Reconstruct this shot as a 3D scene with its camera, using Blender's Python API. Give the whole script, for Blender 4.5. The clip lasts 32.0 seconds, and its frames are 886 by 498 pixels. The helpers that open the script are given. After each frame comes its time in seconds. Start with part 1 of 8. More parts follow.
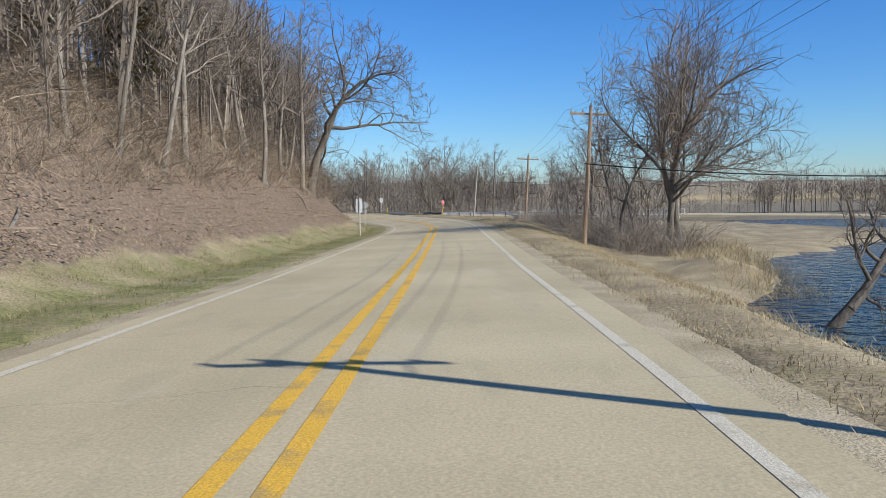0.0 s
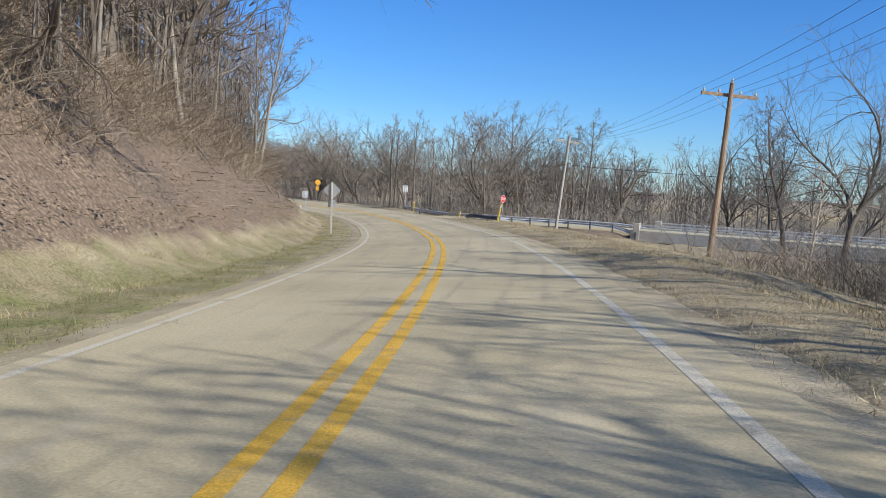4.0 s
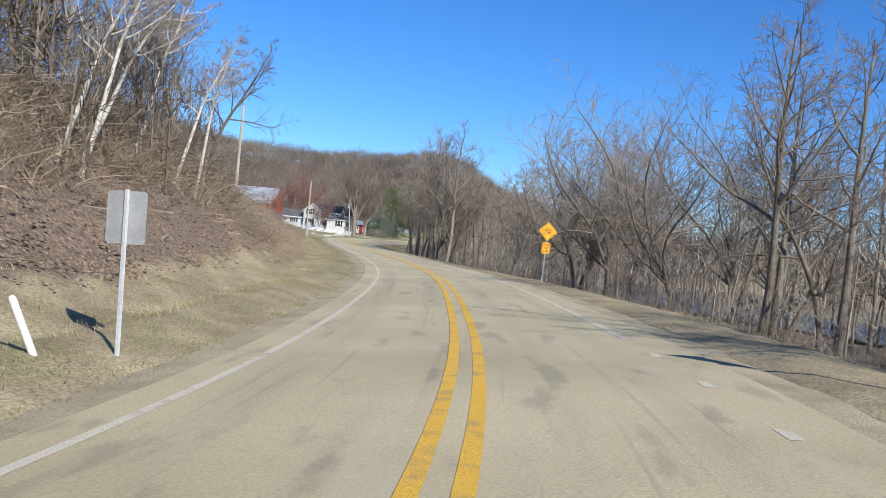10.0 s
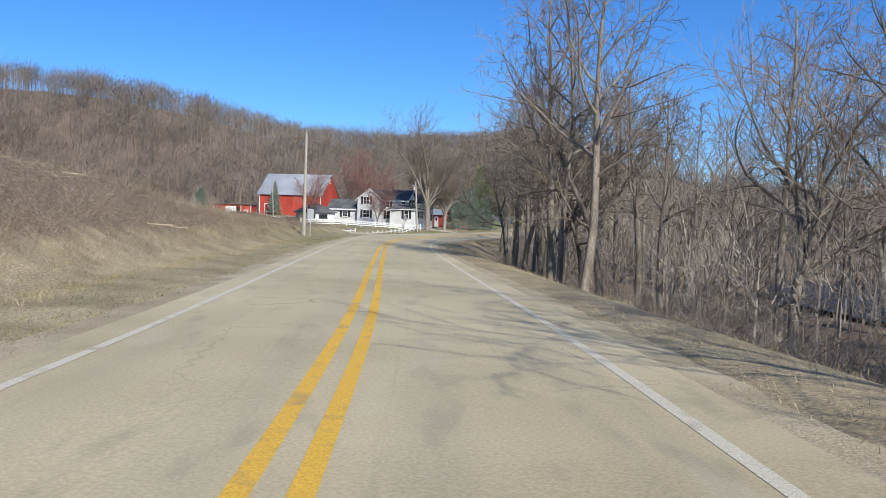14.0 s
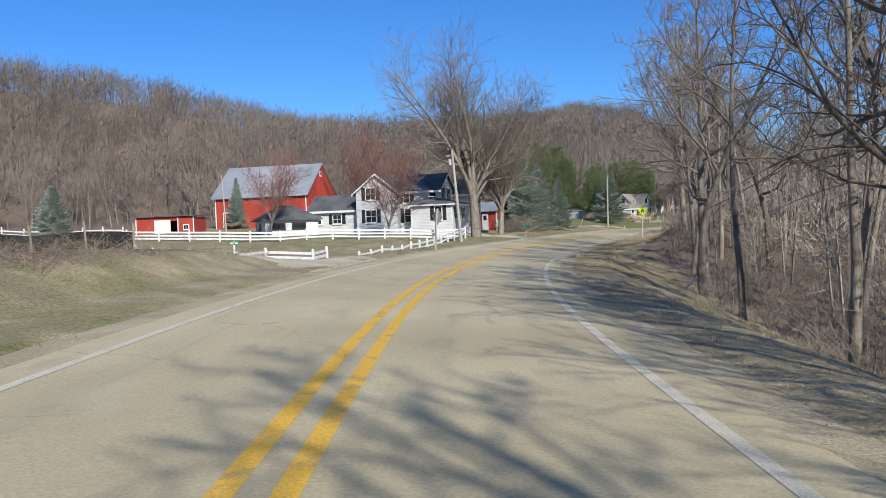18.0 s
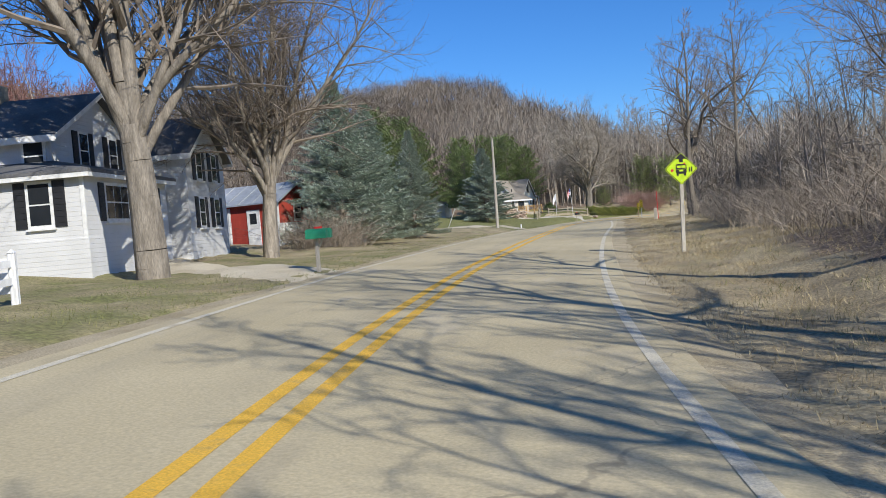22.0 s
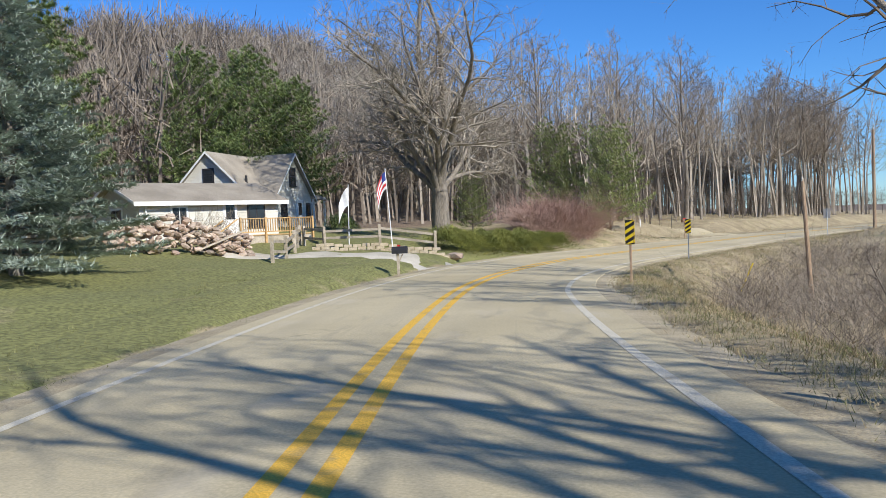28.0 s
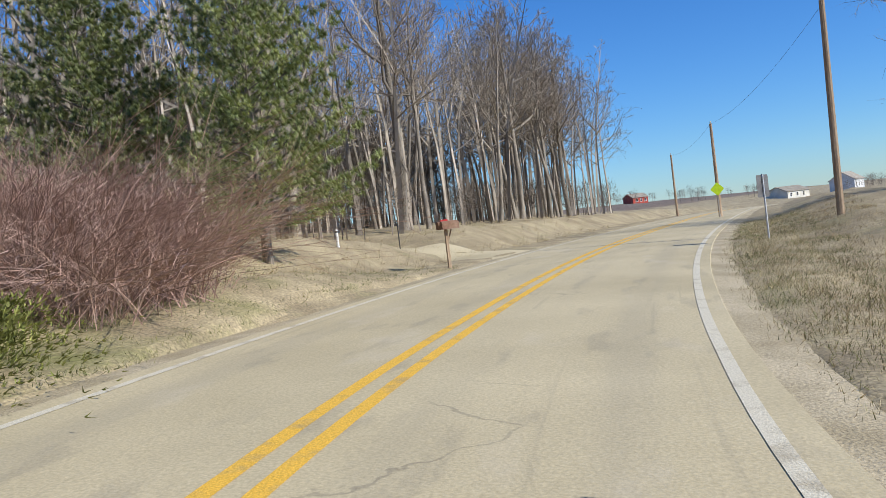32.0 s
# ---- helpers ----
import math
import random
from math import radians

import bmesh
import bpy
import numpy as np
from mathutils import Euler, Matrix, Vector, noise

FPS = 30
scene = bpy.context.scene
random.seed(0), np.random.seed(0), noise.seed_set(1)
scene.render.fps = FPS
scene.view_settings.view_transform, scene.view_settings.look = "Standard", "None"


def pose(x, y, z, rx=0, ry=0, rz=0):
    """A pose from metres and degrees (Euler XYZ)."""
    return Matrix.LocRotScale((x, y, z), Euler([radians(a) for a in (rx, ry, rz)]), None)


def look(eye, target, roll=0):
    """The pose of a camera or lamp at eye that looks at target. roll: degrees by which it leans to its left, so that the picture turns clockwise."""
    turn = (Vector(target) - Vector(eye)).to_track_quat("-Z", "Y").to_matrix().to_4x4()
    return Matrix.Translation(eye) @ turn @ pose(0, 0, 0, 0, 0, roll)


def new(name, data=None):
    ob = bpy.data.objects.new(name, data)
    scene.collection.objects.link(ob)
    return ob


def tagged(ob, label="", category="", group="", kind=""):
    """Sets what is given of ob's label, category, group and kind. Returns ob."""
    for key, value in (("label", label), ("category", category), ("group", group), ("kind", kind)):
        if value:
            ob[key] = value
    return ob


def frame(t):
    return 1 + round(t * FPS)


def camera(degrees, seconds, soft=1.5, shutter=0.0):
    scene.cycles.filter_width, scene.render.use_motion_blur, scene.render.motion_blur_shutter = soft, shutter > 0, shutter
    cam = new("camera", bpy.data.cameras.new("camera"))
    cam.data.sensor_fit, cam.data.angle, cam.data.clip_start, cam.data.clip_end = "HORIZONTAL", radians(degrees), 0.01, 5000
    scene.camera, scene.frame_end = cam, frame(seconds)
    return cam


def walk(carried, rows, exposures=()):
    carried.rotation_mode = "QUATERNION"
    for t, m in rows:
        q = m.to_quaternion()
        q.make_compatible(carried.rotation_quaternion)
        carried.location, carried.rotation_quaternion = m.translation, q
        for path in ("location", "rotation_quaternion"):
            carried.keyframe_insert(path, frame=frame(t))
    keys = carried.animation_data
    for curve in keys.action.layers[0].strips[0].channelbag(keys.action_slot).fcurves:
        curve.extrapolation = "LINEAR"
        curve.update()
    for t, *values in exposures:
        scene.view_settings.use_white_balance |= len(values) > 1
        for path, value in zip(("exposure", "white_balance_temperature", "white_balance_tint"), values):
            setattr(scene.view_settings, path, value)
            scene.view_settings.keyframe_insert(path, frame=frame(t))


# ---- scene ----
cam = camera(54.7, 32.0, 0.8)
ROWS = [
    (0, 6.60, 4.48, 0.78, 4.94, -4.27, -0.92),
    (0.5, 6.13, 11.89, 0.56, 6.42, -4.67, -0.23),
    (1, 5.64, 19.32, 0.34, 7.40, -4.68, 0.07),
    (1.5, 5.13, 26.79, 0.13, 8.01, -4.56, 0.14),
    (2, 4.62, 34.19, -0.08, 8.03, -4.67, 0.08),
    (2.5, 4.06, 41.45, -0.28, 7.80, -4.74, 0.54),
    (4.5, 1.55, 69.50, -0.89, 10.24, -4.24, 4.24),
    (5, 0.77, 76.34, -1.08, 11.74, -3.88, 4.98),
    (5.5, -0.10, 83.20, -1.27, 13.10, -3.50, 4.58),
    (6, -1.05, 89.96, -1.46, 14.55, -2.97, 3.86),
    (6.5, -2.27, 96.74, -1.67, 16.58, -2.12, 3.88),
    (7, -3.81, 103.55, -1.88, 18.92, -1.34, 4.49),
    (7.5, -5.49, 110.40, -2.07, 21.10, -0.81, 4.93),
    (8, -7.33, 117.25, -2.25, 23.21, -0.59, 5.11),
    (8.5, -9.38, 124.14, -2.41, 25.49, -0.59, 5.29),
    (9, -11.74, 131.05, -2.56, 27.79, -0.74, 5.63),
    (9.5, -14.46, 137.98, -2.68, 29.95, -0.86, 5.82),
    (10, -17.56, 145.04, -2.77, 32.16, -0.79, 5.85),
    (10.5, -20.97, 152.09, -2.86, 34.01, -0.37, 5.66),
    (11, -24.49, 158.82, -2.94, 35.01, -0.30, 5.18),
    (11.5, -28.30, 165.27, -3.02, 34.87, -0.46, 4.79),
    (12, -32.49, 171.56, -3.10, 34.42, -0.72, 4.49),
    (12.5, -36.86, 177.76, -3.16, 34.99, -1.02, 4.32),
    (13, -41.42, 183.83, -3.22, 36.27, -1.39, 3.43),
    (13.5, -46.12, 189.81, -3.27, 37.78, -1.61, 2.49),
    (14, -50.94, 195.70, -3.32, 39.13, -1.74, 1.90),
    (14.5, -55.85, 201.53, -3.36, 40.20, -1.66, 1.40),
    (15, -60.81, 207.29, -3.40, 41.20, -1.34, 1.06),
    (15.5, -65.79, 213.01, -3.44, 41.91, -0.93, 0.55),
    (17.5, -86.14, 234.86, -3.52, 41.75, -0.96, -1.58),
    (18, -90.74, 240.12, -3.52, 41.29, -1.48, -2.14),
    (18.5, -95.24, 245.43, -3.51, 40.59, -1.78, -2.74),
    (19, -99.63, 250.91, -3.51, 39.83, -1.97, -3.21),
    (19.5, -103.91, 256.61, -3.53, 38.72, -2.07, -3.71),
    (20, -108.10, 262.58, -3.58, 37.30, -1.95, -4.36),
    (20.5, -112.20, 268.69, -3.64, 35.90, -1.87, -4.76),
    (21, -116.13, 275.12, -3.71, 34.41, -1.91, -4.88),
    (21.5, -119.82, 281.55, -3.75, 32.75, -1.93, -4.81),
    (22, -123.22, 288.15, -3.73, 31.19, -1.72, -4.76),
    (22.5, -126.43, 294.72, -3.67, 29.70, -1.46, -4.58),
    (23, -129.47, 301.26, -3.59, 28.02, -1.06, -4.46),
    (23.5, -132.42, 307.75, -3.52, 26.38, -0.49, -4.61),
    (24, -135.21, 314.25, -3.45, 25.02, -0.03, -4.49),
    (24.5, -137.77, 320.80, -3.35, 24.04, 0.10, -3.79),
    (25, -140.16, 327.40, -3.23, 23.20, 0.16, -2.67),
    (25.5, -142.35, 334.02, -3.12, 22.48, 0.09, -2.10),
    (27.5, -150.80, 358.21, -3.18, 21.74, -0.97, -2.34),
    (28, -152.85, 363.92, -3.25, 21.10, -1.27, -2.77),
    (28.5, -154.82, 369.59, -3.33, 19.86, -1.31, -3.51),
    (29, -156.68, 375.14, -3.41, 17.72, -0.82, -4.20),
    (29.5, -158.28, 380.59, -3.49, 15.17, -0.33, -4.85),
    (30, -159.53, 386.14, -3.56, 12.41, -0.18, -5.44),
    (30.5, -160.41, 391.71, -3.61, 9.02, -0.36, -6.05),
    (31, -160.90, 397.24, -3.62, 5.55, -0.72, -6.53),
    (31.5, -160.91, 402.76, -3.60, 2.01, -0.76, -6.78),
    (32, -160.60, 408.30, -3.60, -1.55, -1.25, -6.84),
]


def eye_pose(x, y, z, yaw, pitch, roll):
    a, b = radians(yaw), radians(pitch)
    way = Vector((-math.sin(a) * math.cos(b), math.cos(a) * math.cos(b), math.sin(b)))
    return look((x, y, z), Vector((x, y, z)) + way, roll)


walk(cam, [(t, eye_pose(*row)) for t, *row in ROWS], [(0, -0.05), (5, 0.05), (9, 0.1), (12, 0.05), (15, -0.05), (20, -0.12), (22, -0.1), (25, 0.1), (28, 0.12), (32, 0.05)])

# ---- light: a clear early spring day, the sun low over the valley ----
SUN_AZ, SUN_EL = radians(-27), radians(33)
to_sun = Vector((math.cos(SUN_AZ) * math.cos(SUN_EL), math.sin(SUN_AZ) * math.cos(SUN_EL), math.sin(SUN_EL)))
world = bpy.data.worlds.new("sky")
scene.world = world
world.use_nodes = True
wn = world.node_tree.nodes
sky = wn.new("ShaderNodeTexSky")
sky.sky_type, sky.sun_disc = "NISHITA", False
sky.sun_elevation, sky.sun_rotation = SUN_EL, math.pi / 2 - SUN_AZ
sky.air_density, sky.dust_density, sky.ozone_density = 1.0, 0.0, 6.0
wn["Background"].inputs["Strength"].default_value = 0.115
clear = wn.new("ShaderNodeHueSaturation")
clear.inputs["Saturation"].default_value = 1.15
tone = wn.new("ShaderNodeMix")
tone.data_type, tone.blend_type = "RGBA", "MULTIPLY"
tone.inputs["B"].default_value = (0.68, 0.93, 1.24, 1)
up = wn.new("ShaderNodeSeparateXYZ")
world.node_tree.links.new(wn.new("ShaderNodeTexCoord").outputs["Generated"], up.inputs[0])
fade = wn.new("ShaderNodeMapRange")
fade.inputs["From Min"].default_value, fade.inputs["From Max"].default_value = 0.32, 0.80
fade.inputs["To Min"].default_value, fade.inputs["To Max"].default_value = 1.0, 0.0
world.node_tree.links.new(up.outputs["Z"], fade.inputs["Value"])
world.node_tree.links.new(fade.outputs[0], tone.inputs["Factor"])
world.node_tree.links.new(sky.outputs[0], clear.inputs["Color"])
world.node_tree.links.new(clear.outputs[0], tone.inputs["A"])
world.node_tree.links.new(tone.outputs["Result"], wn["Background"].inputs["Color"])
sun = new("sun", bpy.data.lights.new("sun", "SUN"))
sun.data.energy, sun.data.angle, sun.data.color = 5.0, radians(0.5), (1.0, 0.965, 0.885)
sun.matrix_world = look(to_sun * 200, (0, 0, 0))

# ---- materials ----
def mat(name, a, b, scale=3.0, fine=40.0, rough=0.85, bump=0.3, metal=0.0, mix=(0.35, 0.65), grain=0.25, stretch=(1, 1, 1), vary=0.0, island=0.0, depth=0.02, local=False):
    """Two colours mixed by a broad noise, broken up by a fine grain, with relief."""
    m = bpy.data.materials.new(name)
    m.use_nodes = True
    nt = m.node_tree
    n, link = nt.nodes, nt.links.new
    p = n["Principled BSDF"]
    p.inputs["Roughness"].default_value, p.inputs["Metallic"].default_value = rough, metal
    if local:
        co = n.new("ShaderNodeTexCoord").outputs["Object"]
    else:
        co = n.new("ShaderNodeNewGeometry").outputs["Position"]
    mp = n.new("ShaderNodeMapping")
    mp.inputs["Scale"].default_value = stretch
    link(co, mp.inputs["Vector"])
    big, small = n.new("ShaderNodeTexNoise"), n.new("ShaderNodeTexNoise")
    big.inputs["Scale"].default_value, small.inputs["Scale"].default_value = scale, fine
    big.inputs["Detail"].default_value, small.inputs["Detail"].default_value = 5, 3
    for q in (big, small):
        link(mp.outputs[0], q.inputs["Vector"])
    ramp = n.new("ShaderNodeMapRange")
    ramp.inputs["From Min"].default_value, ramp.inputs["From Max"].default_value = mix
    link(big.outputs["Fac"], ramp.inputs["Value"])
    mx = n.new("ShaderNodeMix")
    mx.data_type = "RGBA"
    mx.inputs["A"].default_value, mx.inputs["B"].default_value = (*a, 1), (*b, 1)
    link(ramp.outputs[0], mx.inputs["Factor"])
    val = n.new("ShaderNodeMapRange")
    val.inputs["From Min"].default_value, val.inputs["From Max"].default_value = 0.25, 0.75
    val.inputs["To Min"].default_value, val.inputs["To Max"].default_value = 1 - grain, 1 + grain
    link(small.outputs["Fac"], val.inputs["Value"])
    last = val.outputs[0]
    for amount, node, out in ((vary, "ShaderNodeObjectInfo", "Random"), (island, "ShaderNodeNewGeometry", "Random Per Island")):
        if amount:
            r = n.new("ShaderNodeMapRange")
            r.inputs["To Min"].default_value, r.inputs["To Max"].default_value = 1 - amount, 1 + amount
            link(n.new(node).outputs[out], r.inputs["Value"])
            t = n.new("ShaderNodeMath")
            t.operation = "MULTIPLY"
            link(last, t.inputs[0]), link(r.outputs[0], t.inputs[1])
            last = t.outputs[0]
    hs = n.new("ShaderNodeHueSaturation")
    link(mx.outputs["Result"], hs.inputs["Color"]), link(last, hs.inputs["Value"])
    link(hs.outputs[0], p.inputs["Base Color"])
    if bump:
        bp = n.new("ShaderNodeBump")
        bp.inputs["Strength"].default_value, bp.inputs["Distance"].default_value = bump, depth
        link(small.outputs["Fac"], bp.inputs["Height"]), link(bp.outputs[0], p.inputs["Normal"])
    return m


def mask_mix(m, mask, colour, lo, hi, scale, wobble=0.35, spots=0.52, chips=0.0):
    """Lays another colour over a material where a vertex mask, roughened by noise, is high."""
    nt = m.node_tree
    n, link = nt.nodes, nt.links.new
    p = n["Principled BSDF"]
    old = p.inputs["Base Color"].links[0].from_socket
    at = n.new("ShaderNodeAttribute")
    at.attribute_name = mask
    no = n.new("ShaderNodeTexNoise")
    no.inputs["Scale"].default_value, no.inputs["Detail"].default_value = scale, 6
    link(n.new("ShaderNodeNewGeometry").outputs["Position"], no.inputs["Vector"])
    sub = n.new("ShaderNodeMath")
    sub.operation = "MULTIPLY_ADD"
    sub.inputs[1].default_value, sub.inputs[2].default_value = 2 * wobble, -wobble
    link(no.outputs["Fac"], sub.inputs[0])
    add = n.new("ShaderNodeMath")
    link(at.outputs["Fac"], add.inputs[0]), link(sub.outputs[0], add.inputs[1])
    rg = n.new("ShaderNodeMapRange")
    rg.inputs["From Min"].default_value, rg.inputs["From Max"].default_value = lo, hi
    link(add.outputs[0], rg.inputs["Value"])
    fine = n.new("ShaderNodeTexNoise")
    fine.inputs["Scale"].default_value, fine.inputs["Detail"].default_value = 9.0, 8
    link(n.new("ShaderNodeNewGeometry").outputs["Position"], fine.inputs["Vector"])
    cm = n.new("ShaderNodeMix")
    cm.data_type = "RGBA"
    cm.inputs["A"].default_value = (*[c * (1 - spots) for c in colour], 1)
    cm.inputs["B"].default_value = (*[min(1, c * (1 + spots)) for c in colour], 1)
    fr = n.new("ShaderNodeMapRange")
    fr.inputs["From Min"].default_value, fr.inputs["From Max"].default_value = 0.36, 0.64
    link(fine.outputs["Fac"], fr.inputs["Value"])
    if chips:
        # leaf-sized flakes, each with its own tone
        cell = n.new("ShaderNodeTexVoronoi")
        cell.inputs["Scale"].default_value = chips
        link(n.new("ShaderNodeNewGeometry").outputs["Position"], cell.inputs["Vector"])
        tone = n.new("ShaderNodeSeparateColor")
        link(cell.outputs["Color"], tone.inputs[0])
        both = n.new("ShaderNodeMath")
        both.operation = "MULTIPLY"
        link(tone.outputs[0], both.inputs[0]), link(fr.outputs[0], both.inputs[1])
        half = n.new("ShaderNodeMath")
        half.operation = "MULTIPLY_ADD"
        half.inputs[1].default_value, half.inputs[2].default_value = 1.5, 0.02
        link(both.outputs[0], half.inputs[0]), link(half.outputs[0], cm.inputs["Factor"])
    else:
        link(fr.outputs[0], cm.inputs["Factor"])
    mx = n.new("ShaderNodeMix")
    mx.data_type = "RGBA"
    link(rg.outputs[0], mx.inputs["Factor"]), link(old, mx.inputs["A"]), link(cm.outputs["Result"], mx.inputs["B"])
    link(mx.outputs["Result"], p.inputs["Base Color"])


def plain(name, colour, rough=0.6, metal=0.0, grain=0.12, scale=6.0, bump=0.08, **more):
    """One colour with a little wear."""
    return mat(name, [c * 0.88 for c in colour], [min(1, c * 1.08) for c in colour], scale, scale * 12, rough, bump, metal, grain=grain, **more)


GROUND = mat("dry_ground", (0.275, 0.218, 0.132), (0.43, 0.35, 0.215), 0.6, 18, 0.95, 0.4, grain=0.5, depth=0.04)
mask_mix(GROUND, "green", (0.19, 0.19, 0.066), 0.35, 0.75, 0.7, 0.5, 0.35)
mask_mix(GROUND, "litter", (0.235, 0.170, 0.117), 0.4, 0.6, 0.9, 0.25, 0.5, 20.0)
mask_mix(GROUND, "wood", (0.185, 0.14, 0.105), 0.4, 0.6, 0.5, 0.25)
mask_mix(GROUND, "field", (0.215, 0.18, 0.125), 0.4, 0.6, 0.05, 0.2)
mask_mix(GROUND, "mud", (0.30, 0.24, 0.165), 0.4, 0.6, 0.5, 0.3)
ASPHALT = mat("chip_seal_asphalt", (0.46, 0.386, 0.24), (0.60, 0.51, 0.33), 0.22, 30, 0.9, 0.35, grain=0.17, mix=(0.3, 0.7), depth=0.012)


def road_wear(m):
    """Darker wheel tracks, worn patches, skid streaks and cracks, laid out along the road."""
    nt = m.node_tree
    n, link = nt.nodes, nt.links.new

    def attr(key):
        q = n.new("ShaderNodeAttribute")
        q.attribute_name = key
        return q.outputs["Fac"]

    def calc(op, a, b=None, c=None):
        q = n.new("ShaderNodeMath")
        q.operation = op
        for k, v in enumerate((a, b, c)):
            if v is None:
                continue
            if isinstance(v, (int, float)):
                q.inputs[k].default_value = v
            else:
                link(v, q.inputs[k])
        return q.outputs[0]

    def band(v, lo, hi):
        q = n.new("ShaderNodeMapRange")
        q.interpolation_type = "SMOOTHSTEP"
        q.inputs["From Min"].default_value, q.inputs["From Max"].default_value = lo, hi
        link(v, q.inputs["Value"])
        return q.outputs[0]

    def noise(sx, sy, detail=5, off=0.0):
        co = n.new("ShaderNodeCombineXYZ")
        link(calc("MULTIPLY", al, sx), co.inputs[0]), link(calc("MULTIPLY", ac, sy), co.inputs[1])
        co.inputs[2].default_value = off
        q = n.new("ShaderNodeTexNoise")
        q.inputs["Scale"].default_value, q.inputs["Detail"].default_value = 1.0, detail
        link(co.outputs[0], q.inputs["Vector"])
        return q.outputs["Fac"]

    def over(fac, colour):
        p = n["Principled BSDF"].inputs["Base Color"]
        mx = n.new("ShaderNodeMix")
        mx.data_type = "RGBA"
        old = p.links[0].from_socket
        link(fac, mx.inputs["Factor"]), link(old, mx.inputs["A"])
        mx.inputs["B"].default_value = (*colour, 1)
        link(mx.outputs["Result"], p)

    al, ac, po = attr("along"), attr("across"), attr("polish")
    wheel = band(calc("ABSOLUTE", calc("SUBTRACT", calc("ABSOLUTE", calc("SUBTRACT", calc("ABSOLUTE", ac), 1.62)), 0.84)), 0.52, 0.12)
    worn = calc("MULTIPLY", calc("MULTIPLY", wheel, band(noise(0.06, 0.9), 0.36, 0.62)), calc("MULTIPLY_ADD", po, 0.26, 0.06))
    over(worn, (0.27, 0.245, 0.20))
    over(calc("MULTIPLY", band(noise(0.45, 1.6, 8, 3.0), 0.56, 0.68), calc("MULTIPLY_ADD", po, 0.34, 0.10)), (0.24, 0.21, 0.165))
    over(calc("MULTIPLY", band(noise(0.30, 0.8, 7, 9.0), 0.58, 0.70), 0.3), (0.62, 0.545, 0.42))
    over(calc("MULTIPLY", band(noise(0.10, 5.0, 4, 5.0), 0.60, 0.72), calc("MULTIPLY_ADD", po, 0.26, 0.03)), (0.22, 0.195, 0.155))
    # thin wandering cracks
    pos = n.new("ShaderNodeNewGeometry").outputs["Position"]
    wob = n.new("ShaderNodeTexNoise")
    wob.inputs["Scale"].default_value, wob.inputs["Detail"].default_value = 1.2, 4
    link(pos, wob.inputs["Vector"])
    mixv = n.new("ShaderNodeVectorMath")
    mixv.operation = "MULTIPLY_ADD"
    mixv.inputs[1].default_value = (0.9, 0.9, 0)
    link(wob.outputs["Color"], mixv.inputs[0]), link(pos, mixv.inputs[2])
    vo = n.new("ShaderNodeTexVoronoi")
    vo.feature = "DISTANCE_TO_EDGE"
    vo.inputs["Scale"].default_value = 0.23
    link(mixv.outputs[0], vo.inputs["Vector"])
    over(calc("MULTIPLY", calc("MULTIPLY", band(vo.outputs["Distance"], 0.005, 0.0015), band(noise(0.05, 0.25, 3, 12.0), 0.53, 0.62)), 0.4), (0.13, 0.115, 0.095))


road_wear(ASPHALT)
GRAVEL = mat("gravel", (0.36, 0.295, 0.185), (0.50, 0.42, 0.285), 0.8, 30, 0.95, 0.6, grain=0.3, depth=0.03)
DRIVE = mat("limestone_drive", (0.50, 0.43, 0.31), (0.62, 0.55, 0.42), 0.6, 28, 0.95, 0.6, grain=0.25, depth=0.02)
CONCRETE = mat("concrete", (0.47, 0.425, 0.34), (0.60, 0.55, 0.46), 1.0, 40, 0.85, 0.3, grain=0.15)
WHITE_LINE = mat("white_road_paint", (0.47, 0.41, 0.30), (0.65, 0.595, 0.47), 2.2, 45, 0.8, 0.4, grain=0.22, mix=(0.30, 0.44))
YELLOW_LINE = mat("yellow_road_paint", (0.55, 0.36, 0.11), (0.80, 0.47, 0.06), 2.5, 45, 0.8, 0.4, grain=0.22, mix=(0.32, 0.46))
WATER = mat("river_water", (0.012, 0.03, 0.05), (0.02, 0.045, 0.07), 0.5, 1.5, 0.08, 1.0, grain=0.1, depth=0.6)
BARK = mat("grey_bark", (0.185, 0.158, 0.125), (0.33, 0.285, 0.23), 1.5, 9, 0.95, 0.8, grain=0.35, stretch=(3, 3, 0.6), vary=0.25, depth=0.06, local=True)
TWIG = mat("grey_twigs", (0.21, 0.172, 0.135), (0.32, 0.265, 0.212), 0.5, 6, 0.95, 0, grain=0.15, vary=0.22, island=0.25, local=True)
PALE_BARK = mat("pale_bark", (0.19, 0.163, 0.13), (0.35, 0.305, 0.248), 1.5, 9, 0.95, 0.6, grain=0.3, stretch=(3, 3, 0.6), vary=0.2, depth=0.03, local=True)
PALE_TWIG = mat("pale_grey_twigs", (0.30, 0.258, 0.205), (0.40, 0.35, 0.285), 0.5, 6, 0.95, 0, grain=0.15, vary=0.2, island=0.25, local=True)
BIRCH_BARK = mat("white_birch_bark", (0.42, 0.385, 0.33), (0.64, 0.60, 0.53), 1.5, 9, 0.9, 0.4, grain=0.25, stretch=(1, 1, 3), vary=0.15, depth=0.02, local=True)
DARK_BARK = mat("dark_bark", (0.115, 0.095, 0.074), (0.22, 0.185, 0.148), 1.5, 9, 0.95, 0.8, grain=0.35, stretch=(3, 3, 0.6), vary=0.2, depth=0.03, local=True)
DARK_TWIG = mat("dark_twigs", (0.15, 0.122, 0.095), (0.235, 0.193, 0.152), 0.5, 6, 0.95, 0, grain=0.15, vary=0.2, island=0.2, local=True)
